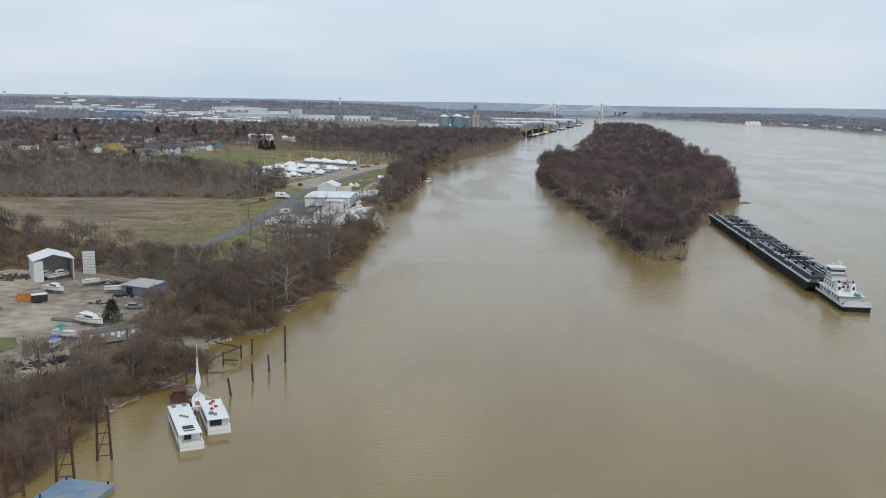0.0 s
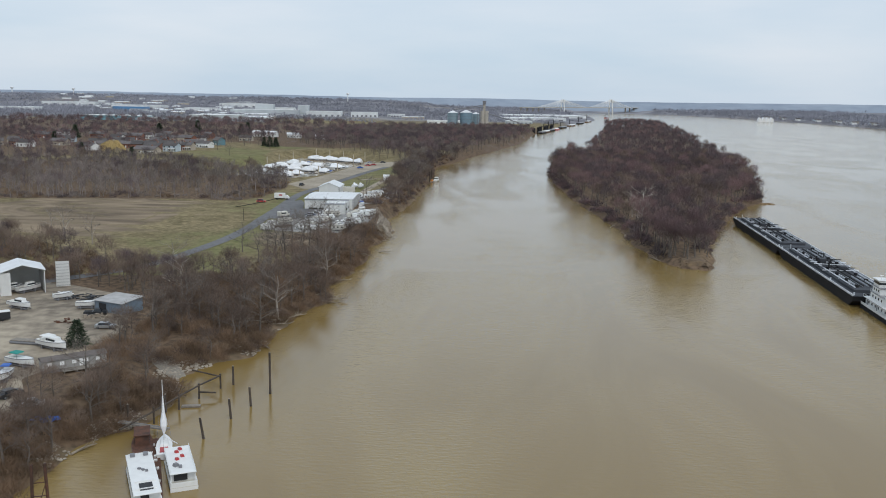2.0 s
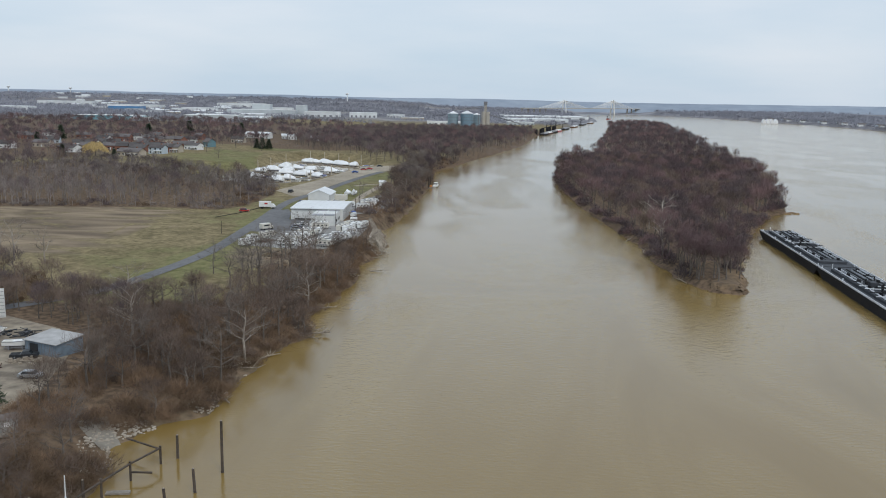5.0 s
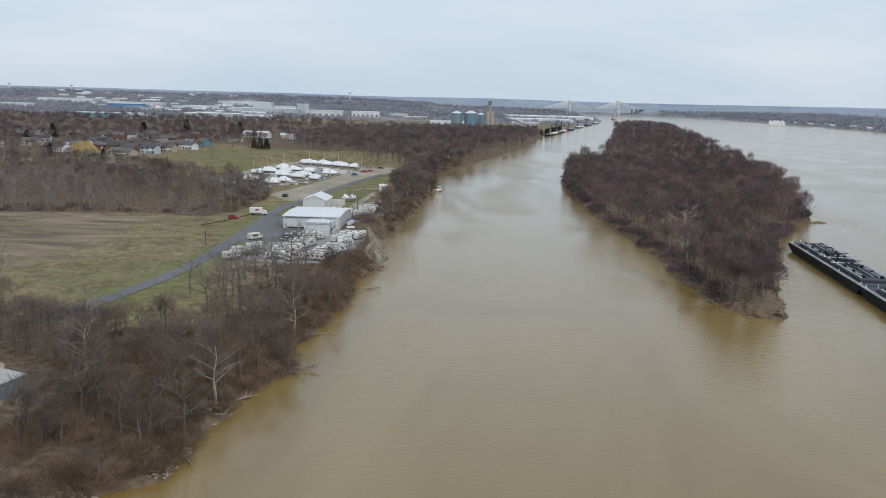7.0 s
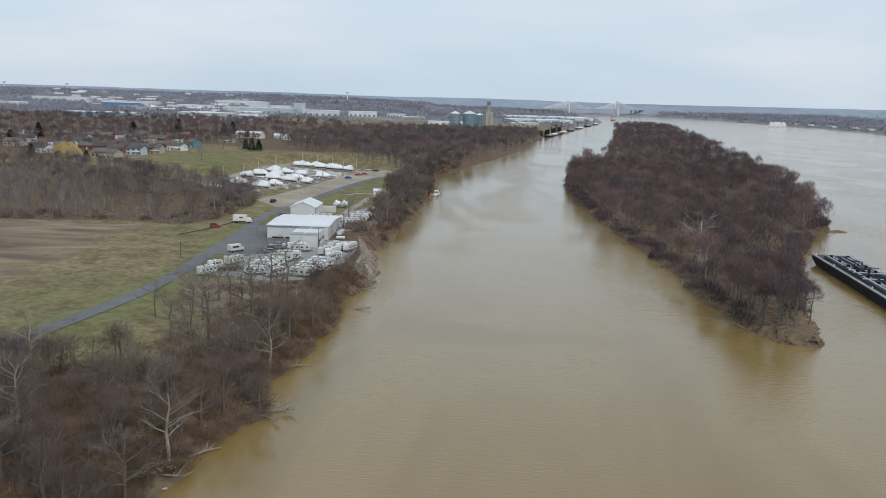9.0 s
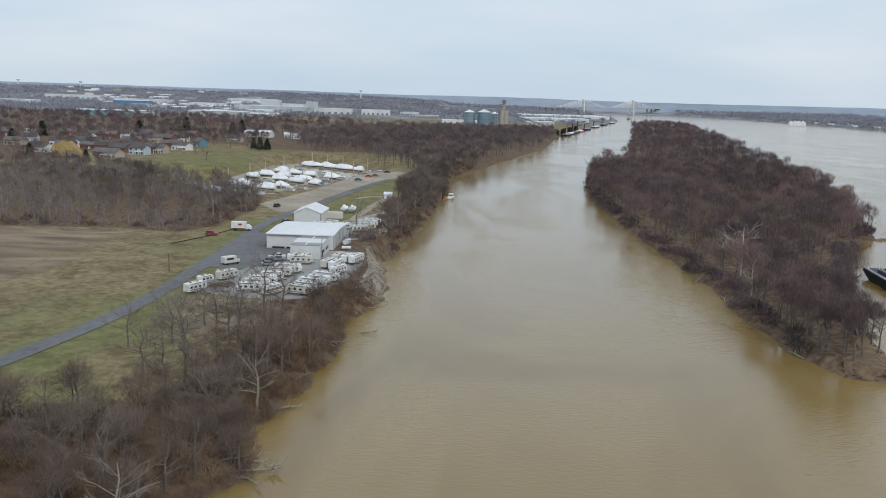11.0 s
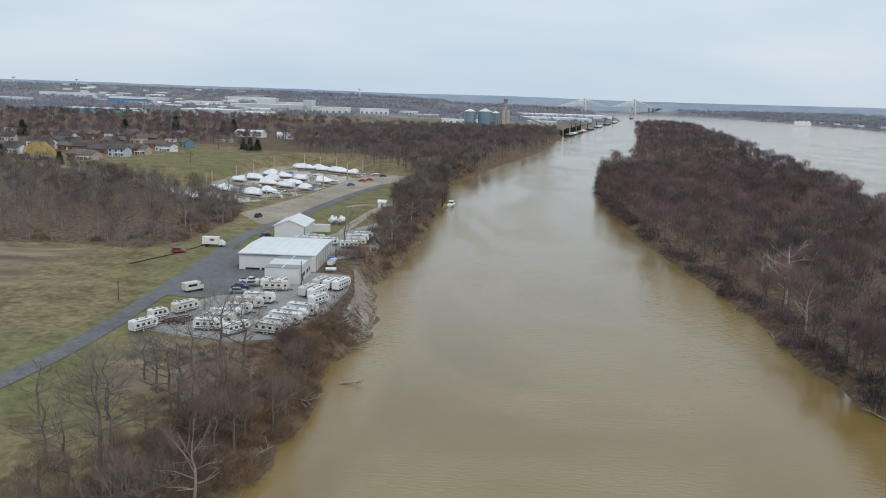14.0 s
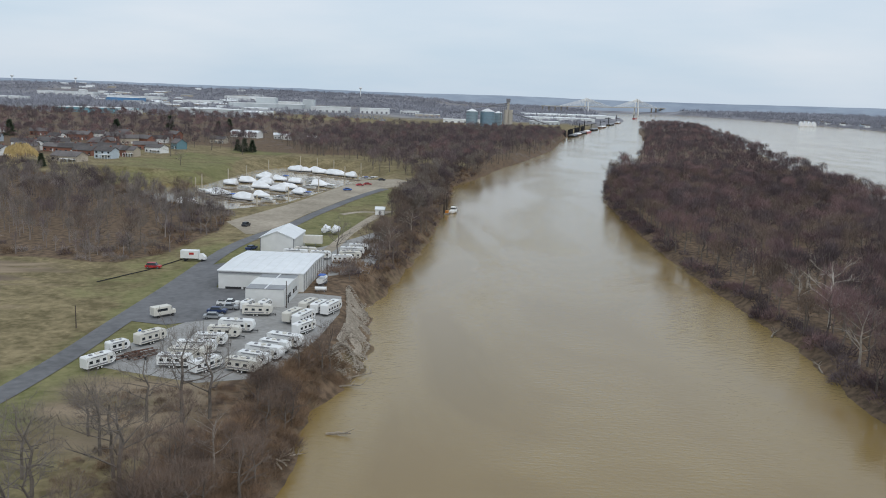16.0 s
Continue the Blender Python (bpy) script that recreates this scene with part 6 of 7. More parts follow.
put("main_deck", lambda bm: box(bm, 0, 0, 1.6, 35, 10.2, 0.15), M_DECK, tb)
put("bulwark", lambda bm: [box(bm, -1, s * 5.05, 1.6, 33, 0.14, 0.9) for s in (-1, 1)] + [box(bm, -17.4, 0, 1.6, 0.14, 9.6, 1.5)], M_WHITE, tb)
put("main_house", lambda bm: box(bm, 1.5, 0, 1.7, 25, 8.0, 2.7, bevel=0.08), M_WHITE, tb)
put("second_deck", lambda bm: box(bm, 1.5, 0, 4.4, 27, 9.4, 0.16), M_WHITE, tb)
put("second_house", lambda bm: box(bm, 5.5, 0, 4.5, 13, 6.6, 2.6, bevel=0.08), M_WHITE, tb)
put("third_house", lambda bm: box(bm, 8.0, 0, 7.1, 7.5, 5.6, 2.4, bevel=0.08), M_WHITE, tb)
put("pilothouse", lambda bm: box(bm, 9.0, 0, 9.5, 5.2, 5.0, 2.5, taper=1.08, bevel=0.06), M_WHITE, tb)
put("pilothouse_window", lambda bm: box(bm, 9.0, 0, 10.55, 5.5, 5.32, 0.95), M_GLASS, tb, "dark wrap-around windows")
put("pilothouse_roof", lambda bm: box(bm, 9.0, 0, 12.0, 6.4, 6.2, 0.22, bevel=0.05), M_WHITE, tb)
for s in (-1, 1):
    fn_ = put("funnel", lambda bm: box(bm, -3.5, s * 2.6, 4.5, 3.2, 2.0, 3.4, taper=0.85, bevel=0.15), M_WHITE, tb)
    put("funnel_port", lambda bm: box(bm, -5.05, s * 2.6, 5.6, 0.1, 0.9, 1.2), M_DARK, fn_)
    put("exhaust", lambda bm: rod(bm, (-3.5, s * 2.6, 7.8), (-3.9, s * 2.6, 9.0), 0.3), M_BLACK, fn_)
    for i in range(7):
        put("window", lambda bm: box(bm, -8.5 + 3.2 * i, s * 4.02, 2.7, 1.0, 0.06, 0.9), M_GLASS, tb)
    for i in range(4):
        put("upper_window", lambda bm: box(bm, 1.0 + 2.8 * i, s * 3.32, 5.4, 1.0, 0.06, 0.9), M_GLASS, tb)
    put("handrail", lambda bm: [rod(bm, (-12, s * 4.6, 5.5), (15, s * 4.6, 5.5), 0.05, k=5)] + [rod(bm, (-12 + 2.7 * i, s * 4.6, 4.5), (-12 + 2.7 * i, s * 4.6, 5.5), 0.04, k=5) for i in range(11)], M_WHITE, tb)
for name_d, zd, x0d, x1d, wd in (("deck_edge", 4.36, -12, 15, 9.46), ("upper_deck_edge", 7.02, -1.5, 12.5, 6.9), ("pilot_deck_edge", 9.42, 3.8, 12.2, 6.0)):
    put(name_d, lambda bm: box(bm, (x0d + x1d) / 2, 0, zd, x1d - x0d, wd, 0.14), M_GREYTRIM, tb)
for s in (-1, 1):
    for i in range(3):
        put("house_window", lambda bm: box(bm, 5.8 + 2.2 * i, s * 2.82, 8.0, 0.9, 0.06, 0.8), M_GLASS, tb)
    for x_d in (-9.6, 2.6, 12.2):
        put("side_door", lambda bm: box(bm, x_d, s * 4.03, 1.8, 0.9, 0.06, 2.0), M_GREYTRIM, tb)
    put("upper_rail", lambda bm: [rod(bm, (-1.2, s * 3.35, 8.0), (12.2, s * 3.35, 8.0), 0.045, k=5)] + [rod(bm, (-1.2 + 1.9 * i, s * 3.35, 7.1), (-1.2 + 1.9 * i, s * 3.35, 8.0), 0.04, k=5) for i in range(8)], M_WHITE, tb)
    put("stern_rail", lambda bm: [rod(bm, (-17.2, s * 4.8, 3.4), (-12, s * 4.8, 3.4), 0.05, k=5)] + [rod(bm, (-17 + 1.6 * i, s * 4.8, 2.4), (-17 + 1.6 * i, s * 4.8, 3.4), 0.04, k=5) for i in range(4)], M_WHITE, tb)
    put("push_fender", lambda bm: [rod(bm, (x_f, s * 5.3, 0.5), (x_f, s * 5.3, 1.5), 0.28, k=8) for x_f in (-14, -9, -4, 1, 6, 11)], M_BLACK, tb)
for s in (-1, 0, 1):
    put("rear_window", lambda bm: box(bm, -1.02, s * 2.0, 5.5, 0.06, 1.0, 0.9), M_GLASS, tb)
put("stern_locker", lambda bm: [box(bm, -13.6, 2.6 * s, 1.75, 1.6, 1.4, 1.2, bevel=0.06) for s in (-1, 1)], M_DECK, tb)
put("mast", lambda bm: [rod(bm, (6.4, 0, 12.2), (6.4, 0, 16.0), 0.1, 0.05), rod(bm, (6.4, -1.0, 14.6), (6.4, 1.0, 14.6), 0.05)], M_WHITE, tb)
put("tow_knee", lambda bm: [box(bm, 17.6, s * 2.6, 0.6, 1.0, 1.6, 4.2) for s in (-1, 1)], M_STEEL_BLACK, tb)
put("winch", lambda bm: [rod(bm, (14.5, s * 2.4 - 0.8, 2.4), (14.5, s * 2.4 + 0.8, 2.4), 0.7) for s in (-1, 1)], M_DECK, tb)
put("skiff", lambda bm: loft(bm, [[(-10 + a * 0.6, b * 0.8 - 2.2, c * 0.5 + 4.6) for a, b, c in r] for r in hull_rings(7, 2.4, 1.2)]), M_GREEN, tb, "green skiff")
put("life_ring", lambda bm: [box(bm, 0.6, s * 1.2, 7.2, 1.0, 0.9, 0.5) for s in (-1, 1)], M_RED, tb)
put("radar", lambda bm: [rod(bm, (8.2, s, 12.2), (8.2, s, 13.6), 0.09) for s in (-1.4, 0, 1.4)] + [box(bm, 8.2, s, 13.5, 0.5, 1.2, 0.3) for s in (-1.4, 1.4)], M_WHITE, tb)
put("stern_plate", lambda bm: [box(bm, -17.5, 0, 3.1, 0.12, 9.0, 0.7)], M_WHITE, tb)


# ---- marina ----
WRAPPED = [(-164, 708), (-157, 701), (-141.6, 688), (-134, 702), (-169.6, 760), (-161.8, 775), (-159.6, 805), (-145.4, 794), (-133.5, 783), (-145.6, 746), (-133, 735), (-129, 750), (-118, 724), (-113.4, 769), (-152, 868),
           (-144, 866), (-138, 868), (-130, 856), (-121, 849), (-113, 844), (-106, 838), (-160.7, 657), (-150, 770)]
UNWRAPPED = [(-126.6, 684), (-150.4, 696.6), (-172, 713), (-169, 783), (-153.6, 737), (-112.6, 720), (-118.8, 757), (-122, 783), (-106.4, 763.5), (-93, 821.6), (-87, 825), (-123, 697), (-139, 760), (-147, 812), (-126, 800)]
for i, (x, y) in enumerate(WRAPPED):
    cruiser("covered_boat", pose(x, y, 0, 0, 0, 158 + 11 * math.sin(i * 3.1) + 180 * (i % 2)), (11.0, 12.5, 13.5, 10.0)[i % 4], 4.3, "moored boat under white shrink-wrap", "boats in the marina", wrapped=True, lump=i)
for i, (x, y) in enumerate(UNWRAPPED):
    cruiser("motor_boat", pose(x, y, 0, 0, 0, 155 + 12 * math.sin(i * 2.3)), (9.0, 11.0, 10.0)[i % 3], 3.3, "white motor boat moored in the marina", "boats in the marina", (M_WHITE, M_BLUE_TARP, M_WHITE, M_GREYTRIM)[i % 4])
for (x0, y0), (x1, y1) in (((-172, 704), (-113, 660)), ((-168, 738), (-104, 706)), ((-160, 780), (-98, 742)), ((-158, 866), (-84, 806))):
    d = Vector((x1 - x0, y1 - y0, 0))
    t = thing("marina_dock", pose((x0 + x1) / 2, (y0 + y1) / 2, 0, 0, 0, math.degrees(math.atan2(d.y, d.x))), "grey floating marina dock with finger piers", "dock", "marina docks")
    put("walkway", lambda bm: box(bm, 0, 0, -0.2, d.length, 1.8, 0.7), M_PLANK, t)
    for k in range(6):
        put("finger_pier", lambda bm: [box(bm, -d.length / 2 + 4 + k * d.length / 6.4, s * 4.4, -0.2, 0.9, 7, 0.6) for s in (-1, 1)], M_PLANK, t)
M_PALE_POST = mat("pale_steel_piling", (0.5, 0.45, 0.36), 0.7, var=0.15)
for x, y in ((-179.6, 736), (-176, 778), (-171.7, 806), (-170, 860), (-155.7, 905), (-140, 893), (-124, 876), (-107.5, 826), (-101.3, 862), (-121.5, 643), (-115.5, 686), (-108.5, 735), (-176.7, 716)):
    t = thing("mooring_post", pose(x, y, -2), "tall pale mooring post in the marina", "post", "marina mooring posts")
    put("shaft", lambda bm: rod(bm, (0, 0, 0), (0, 0, 10.5), 0.32), M_PALE_POST, t)
for x, y, r, m, lb in ((-82.4, 725.5, 20, M_RED, "red car beside the marina"), (-79, 734, 15, M_RED, "red pickup beside the marina"), (-85.3, 698, 25, M_BLUE_TARP, "blue car beside the marina"), (-74.2, 763, 20, M_CHARCOAL, "dark car at the marina's end")):
    car(x, y, r, m, lb)
for x, y in ((-69.6, 550), (-66, 550.5)):
    cruiser("covered_boat", on(x, y, 75, 0.8), 6.0, 2.5, "small boat under white wrap on a trailer", "boats behind the shed", wrapped=True)
hut = gable_house("hut", "small white hut beside a gravel drive", "hut", -58.2, -54.2, 607, 611, 2.6, 0.9, M_WHITE, M_METAL_ROOF)
put("door", lambda bm: box(bm, 0, -2.05, 0, 0.9, 0.08, 2.0), M_GREYTRIM, hut)
cruiser("motor_boat", on(-54.5, 461, 85, 0.8), 6.5, 2.5, "white and blue boat beside a metal building", "boats behind the shed", M_BLUE_TARP, trailer_under=True, cabin=False)
tank = thing("propane_tank", on(-53.5, 452.5, 5), "white propane tank on short legs", "tank")
put("vessel", lambda bm: rod(bm, (-1.6, 0, 0.9), (1.6, 0, 0.9), 0.55, k=14), M_WHITE, tank)
put("leg", lambda bm: [box(bm, s, 0, -0.1, 0.2, 0.8, 0.6) for s in (-1, 1)], M_GREYTRIM, tank)
tr = thing("semi_trailer", on(-72, 521, 3, 0.05), "long beige semi-trailer behind a shed", "trailer")
put("cargo_box", lambda bm: box(bm, 0, 0, 1.1, 12, 2.5, 2.7), M_BEIGE, tr)
put("wheel", lambda bm: [rod(bm, (x, s * 0.9, 0.5), (x, s * 1.2, 0.5), 0.5, k=12) for x in (-4.6, -3.4) for s in (-1, 1)], M_BLACK, tr)
for s in (-1, 1):
    put("landing_leg", lambda bm: box(bm, 3.6, s * 0.8, 0, 0.15, 0.15, 1.1), M_GREYTRIM, tr)

wb = thing("work_boat", pose(-25.1, 671.4, 0, 0, 0, 82), "small white and orange workboat by black posts", "boat")
put("hull", lambda bm: loft(bm, hull_rings(11, 3.6, 1.2)), M_WHITE, wb)
put("cabin", lambda bm: box(bm, -1, 0, 1.1, 3.6, 2.6, 2.0, taper=0.92), M_WHITE, wb)
put("window", lambda bm: box(bm, -1, 0, 2.0, 3.65, 2.62, 0.6, taper=0.98), M_GLASS, wb)
wd_ = thing("float_dock", pose(-27.8, 666.2, 0, 0, 0, 82), "small floating dock with orange gear beside a workboat", "dock")
put("pontoon", lambda bm: box(bm, 0, 0, -0.3, 11, 2.6, 0.9, bevel=0.05), M_PLANK, wd_)
put("gear_box", lambda bm: box(bm, -2.5, 0.2, 0.6, 2.2, 1.4, 1.2, bevel=0.05), M_ORANGE, wd_)
put("spar", lambda bm: rod(bm, (4.5, -1, 0.5), (6, -5.5, 1.4), 0.09), M_TIMBER, wd_)
for x, y, h in ((-29.9, 667.8, 9.5), (-29.0, 673.8, 8)):
    piling(x, y, h, 0, 0.55)


# ---- stones, mud and driftwood along the banks ----
def stones(name, poly, count, size, m, label, test=None):
    pts = scatter(poly, count, test, size * 0.7)
    ico = bmesh.new()
    bmesh.ops.create_icosphere(ico, subdivisions=1, radius=0.5)
    ico.verts.ensure_lookup_table()
    v0 = np.array([v.co[:] for v in ico.verts])
    f0 = np.array([[v.index for v in f.verts] for f in ico.faces])
    ico.free()
    vs, fs, n = [], [], 0
    z = height(pts[:, 0], pts[:, 1])
    for (x, y), g in zip(pts, z):
        v = v0 * rng.uniform(0.75, 1.2, (len(v0), 1)) * size * rng.uniform(0.5, 1.4) * np.array([1.2, 0.9, 0.65])
        a = rng.uniform(0, 6.28)
        vs.append(np.stack([x + v[:, 0] * np.cos(a) - v[:, 1] * np.sin(a), y + v[:, 0] * np.sin(a) + v[:, 1] * np.cos(a), g + v[:, 2] + 0.1], 1))
        fs.append(f0 + n)
        n += len(v0)
    me = raw_mesh(name, np.concatenate(vs), np.concatenate(fs), [m])
    return tagged(new(name, me), label, "stones", kind="stuff")


stones("riprap", [(-50, 396), (-32, 396), (-30, 440), (-38, 462), (-50, 462), (-45, 430)], 3200, 0.42, M_STONE, "bank of pale riprap stones beside the lot", lambda x, y: (signed(x, y, LEFT) > -0.6) & (signed(x, y, LEFT) < 5.5))
stones("bank_rubble", [(-72, 160), (-50, 160), (-46, 252), (-72, 226)], 520, 0.6, M_STONE, "pale rubble stones along the near bank", lambda x, y: (signed(x, y, LEFT) > -0.4) & (signed(x, y, LEFT) < 4.5) & (waves(x, y, 0.25) > -0.25))
stones("island_clods", [(70, 340), (95, 340), (175, 565), (110, 480), (80, 352)], 260, 0.8, M_MUD, "clods of eroded yellow mud at the island's tip", lambda x, y: (signed(x, y, ISLE) > -0.8) & (signed(x, y, ISLE) < 2.5))


riprap_bed = drape("riprap_bed", [(-36.5, 404), (-36.8, 418), (-38.5, 434), (-43, 456), (-46.5, 455), (-44, 440), (-42, 424), (-41.5, 408)], mat("pale_stone_bed", (0.42, 0.37, 0.3), 0.95, scale=1.6, rgb2=(0.24, 0.2, 0.16), bump=0.15), "pale stone slope of the armoured bank", "bank", 0.1, 1.5)
tip_mud = drape("eroded_tip", [(77.5, 347), (87, 344), (93, 358), (99.5, 388), (104, 402), (100, 402), (94, 388), (87, 362), (79, 352)], M_MUD, "eroded yellow-brown mud bank at the island's tip", "bank", 0.12, 1.5)


def log(x, y, z, L, rz, tilt=4.0, limbs=5, seed=0, m=M_DRIFT, r0=0.24):
    t = thing("driftwood_log", pose(x, y, z, 0, -tilt, rz), "pale bare driftwood log at the water's edge", "log", "driftwood on the bank")
    q = random.Random(seed)

    def build(bm):
        rod(bm, (-L / 2, 0, 0), (0, 0.2, 0.1), r0, r0 * 0.8, 7)
        rod(bm, (0, 0.2, 0.1), (L / 2, -0.2, 0), r0 * 0.8, r0 * 0.3, 7)
    put("trunk", build, m, t)
    put("branch", lambda bm: [rod(bm, (k := q.uniform(-L * 0.1, L * 0.5), 0, 0), (k + q.uniform(0.3, 1.8), q.uniform(-2, 2), q.uniform(0.0, 1.6)), 0.09, 0.03, 5) for _ in range(limbs)], m, t)


for i, (x, y, L, rz) in enumerate(((-43, 281, 13, 12), (-46, 283, 9, 30), (-41.5, 279, 7, -40), (-44, 286, 8, 70), (-42, 311, 5, 15), (-51, 251, 7, 0), (-55, 248, 5, 30), (-34, 367, 4.5, 5), (-41, 353, 6, 80), (-40, 356, 4, 50), (-36, 398, 9, 40), (-37, 392, 7, 10),
                                   (-66, 168, 5, 60), (-50, 232, 6, -50), (-48, 262, 6, 40), (70, 420, 6, 80), (69, 450, 6, 60), (72, 362, 5, 110), (-43, 328, 6, 70))):
    log(x, y, 0.35 if signed(np.array([x]), np.array([y]), LEFT)[0] < 1 else max(0.4, hz(x, y) + 0.25), L, rz, 3 + i % 3, 5, i)

sb_ = thing("sand_bar", pose(178, 562, 0), "low pale stone spit at the island's side", "spit")
put("mound", lambda bm: [box(bm, 1.5 * i - 4, 1.2 * math.sin(i * 1.7), -0.4, 4, 5, 0.9 + 0.2 * (i % 2), 20 * i, 0.5, 0.2) for i in range(7)], M_MUD, sb_)


# ---- houses ----
M_SHINGLE = mat("brown_grey_shingles", (0.11, 0.098, 0.095), 0.9, scale=0.8, var=0.25, rand=0.35)
M_BRICK_RED = mat("red_brown_brick", (0.26, 0.12, 0.085), 0.85, scale=1.2, var=0.2)
M_SIDING = mat("pale_blue_siding", (0.5, 0.57, 0.62), 0.6, var=0.08)
M_TAN = mat("tan_siding", (0.46, 0.4, 0.32), 0.7, var=0.12)
M_TEALWALL = mat("teal_siding", (0.13, 0.24, 0.28), 0.6, var=0.1)


def house(x, y, w, d, h, rise, rz, wall_m, label, roof_m=None, porch=False):
    t = gable_house("house", label, "house", x - w / 2, x + w / 2, y - d / 2, y + d / 2, h, rise, wall_m, roof_m or M_SHINGLE, rz, group="houses behind the marina", over=0.6)
    for i in range(max(2, int(w / 3.4))):
        for lv in range(max(1, int(h / 2.7))):
            px = -w / 2 + 1.8 + i * (w - 3.6) / max(1, int(w / 3.4) - 1)
            wd = put("window", lambda bm: box(bm, px, -d / 2 - 0.04, 0.9 + 2.7 * lv, 1.5, 0.1, 1.3), M_GLASS, t)
            put("sill", lambda bm: box(bm, px, -d / 2 - 0.1, 0.75 + 2.7 * lv, 1.8, 0.22, 0.15), M_WHITE, wd)
    put("door", lambda bm: box(bm, w * 0.12, -d / 2 - 0.05, 0, 1.1, 0.12, 2.1), M_WHITE, t)
    put("chimney", lambda bm: box(bm, w * 0.22, d * 0.1, h, 1.0, 1.0, rise + 1.2), M_BRICK_RED, t)
    if porch:
        put("porch_roof", lambda bm: box(bm, w * 0.2, -d / 2 - 1.6, h * 0.52, w * 0.55, 3.2, 0.2), M_WHITE, t)
        for k in range(4):
            put("porch_post", lambda bm: box(bm, w * (-0.05 + 0.167 * k), -d / 2 - 3.0, -0.5, 0.25, 0.25, h * 0.52 + 0.5), M_WHITE, t)


house(-279, 774, 20, 11, 3.6, 2.6, -14, M_TAN, "wide tan house with a grey shingle roof", porch=True)
house(-268.5, 806, 13, 9, 5.4, 2.2, -12, M_SIDING, "two-storey pale blue house", porch=True)
house(-262, 829, 12, 9, 4.8, 2.4, -10, M_TAN, "tan house with a row of porch posts", porch=True)
house(-258, 870, 15, 9, 4.2, 2.0, -22, M_WHITE, "long white house on the lawn", porch=True)
house(-258, 918, 9, 9, 5.0, 3.0, -40, M_TEALWALL, "teal house with a steep gable")
house(-254, 1012, 14, 9, 4.0, 2.2, -5, M_TAN, "tan house beside evergreens", porch=True)
house(-314, 990, 16, 9, 3.6, 2.2, 0, M_BRICK_RED, "long red brick house among trees")
house(-344, 843, 15, 9, 4.0, 2.4, 14, M_TAN, "tan house behind a yellow willow")
house(-327, 850, 13, 9, 3.8, 2.4, -8, M_BRICK_RED, "brick house behind a yellow willow")
house(-278, 900, 18, 9, 4.0, 2.2, 10, M_BRICK_RED, "low red brick house among trees")
house(-370, 885, 15, 9, 4.0, 2.4, 20, M_WHITE, "white house among bare trees")
house(-355, 893, 13, 9, 4.6, 2.6, -20, M_SIDING, "pale house among bare trees")
house(-400, 870, 16, 10, 4.2, 2.6, -8, M_TAN, "tan house among bare trees")
house(-325, 930, 15, 9, 4.0, 2.6, 25, M_BRICK_RED, "brick house under bare trees")
house(-380, 960, 15, 9, 4.4, 2.6, -25, M_WHITE, "white house under bare trees")
house(-420, 930, 15, 9, 4.2, 2.8, 12, M_SIDING, "pale blue house under bare trees")
house(-300, 985, 16, 9, 4.0, 2.4, 5, M_WHITE, "white ranch house under bare trees")
house(-455, 850, 16, 10, 4.2, 2.6, 30, M_TAN, "tan house under bare trees")
house(-340, 800, 14, 9, 4.0, 2.6, -30, M_WHITE, "white house behind a willow")
house(-310, 840, 15, 9, 4.2, 2.4, 8, M_BRICK_RED, "brick house on a slope")
house(-258, 1120, 30, 14, 5.0, 2.0, -10, M_WHITE, "long white hall on the hill", M_METAL_ROOF)
house(-225, 1140, 18, 10, 4.4, 2.0, 10, M_WHITE, "white house on the hill", M_METAL_ROOF)
house(-195, 1160, 14, 9, 4.2, 2.0, 10, M_WHITE, "white house at the wood's edge", M_METAL_ROOF)
house(-480, 1000, 16, 10, 4.2, 2.6, 0, M_BRICK_RED, "brick house among far trees")
house(-520, 900, 16, 10, 4.2, 2.6, 15, M_WHITE, "white house among far trees")

hq = random.Random(31)
for i in range(26):
    hx, hy = -265 - 230 * hq.random(), 800 + 270 * hq.random()
    kind_i = i % 4
    house(hx, hy, 12 + 5 * hq.random(), 9, 3.6 + 1.6 * hq.random(), 2.6, hq.uniform(-30, 30), (M_BRICK_RED, M_TAN, M_WHITE, M_BRICK_RED)[kind_i],
          ("brick house with dark roof among trees", "tan house with dark roof among trees", "white house with dark roof among trees", "brick house with dark roof among trees")[kind_i])


# ---- grain elevator, plants and the far plain ----
def silo(x, y, r, h, m=M_GALV):
    t = thing("grain_silo", on(x, y), "tall galvanised steel grain silo with conical roof", "silo", "grain silos")
    put("drum", lambda bm: rod(bm, (0, 0, -1), (0, 0, h), r, k=28), m, t, smooth_faces=False)
    put("cone_roof", lambda bm: rod(bm, (0, 0, h), (0, 0, h + r * 0.42), r * 1.02, r * 0.1, k=28), M_METAL_ROOF, t)
    for i in range(6):
        put("hoop", lambda bm: rod(bm, (0, 0, h * (i + 0.5) / 6), (0, 0, h * (i + 0.5) / 6 + 0.4), r * 1.012, k=28), M_GREYTRIM, t)


silo(-34, 1650, 9.5, 29)
silo(-9, 1652, 11.5, 29.5, mat("blue_grey_steel", (0.2, 0.3, 0.36), 0.45, metal=0.3, scale=0.3, var=0.15))
silo(9, 1690, 7, 27)
M_PALE_CONC = mat("pale_slipform_concrete", (0.5, 0.46, 0.39), 0.9, scale=0.15, rgb2=(0.38, 0.35, 0.3))
el = thing("grain_elevator", on(21, 1650), "tall grey grain elevator tower with conveyors", "elevator")
put("bin_block", lambda bm: [rod(bm, (dx, 0, -1), (dx, 0, 33), 4.0, k=16) for dx in (0, 7.0)], M_PALE_CONC, el)
put("leg_tower", lambda bm: box(bm, 3, 2, 0, 4.2, 4.2, 49), M_PALE_CONC, el)
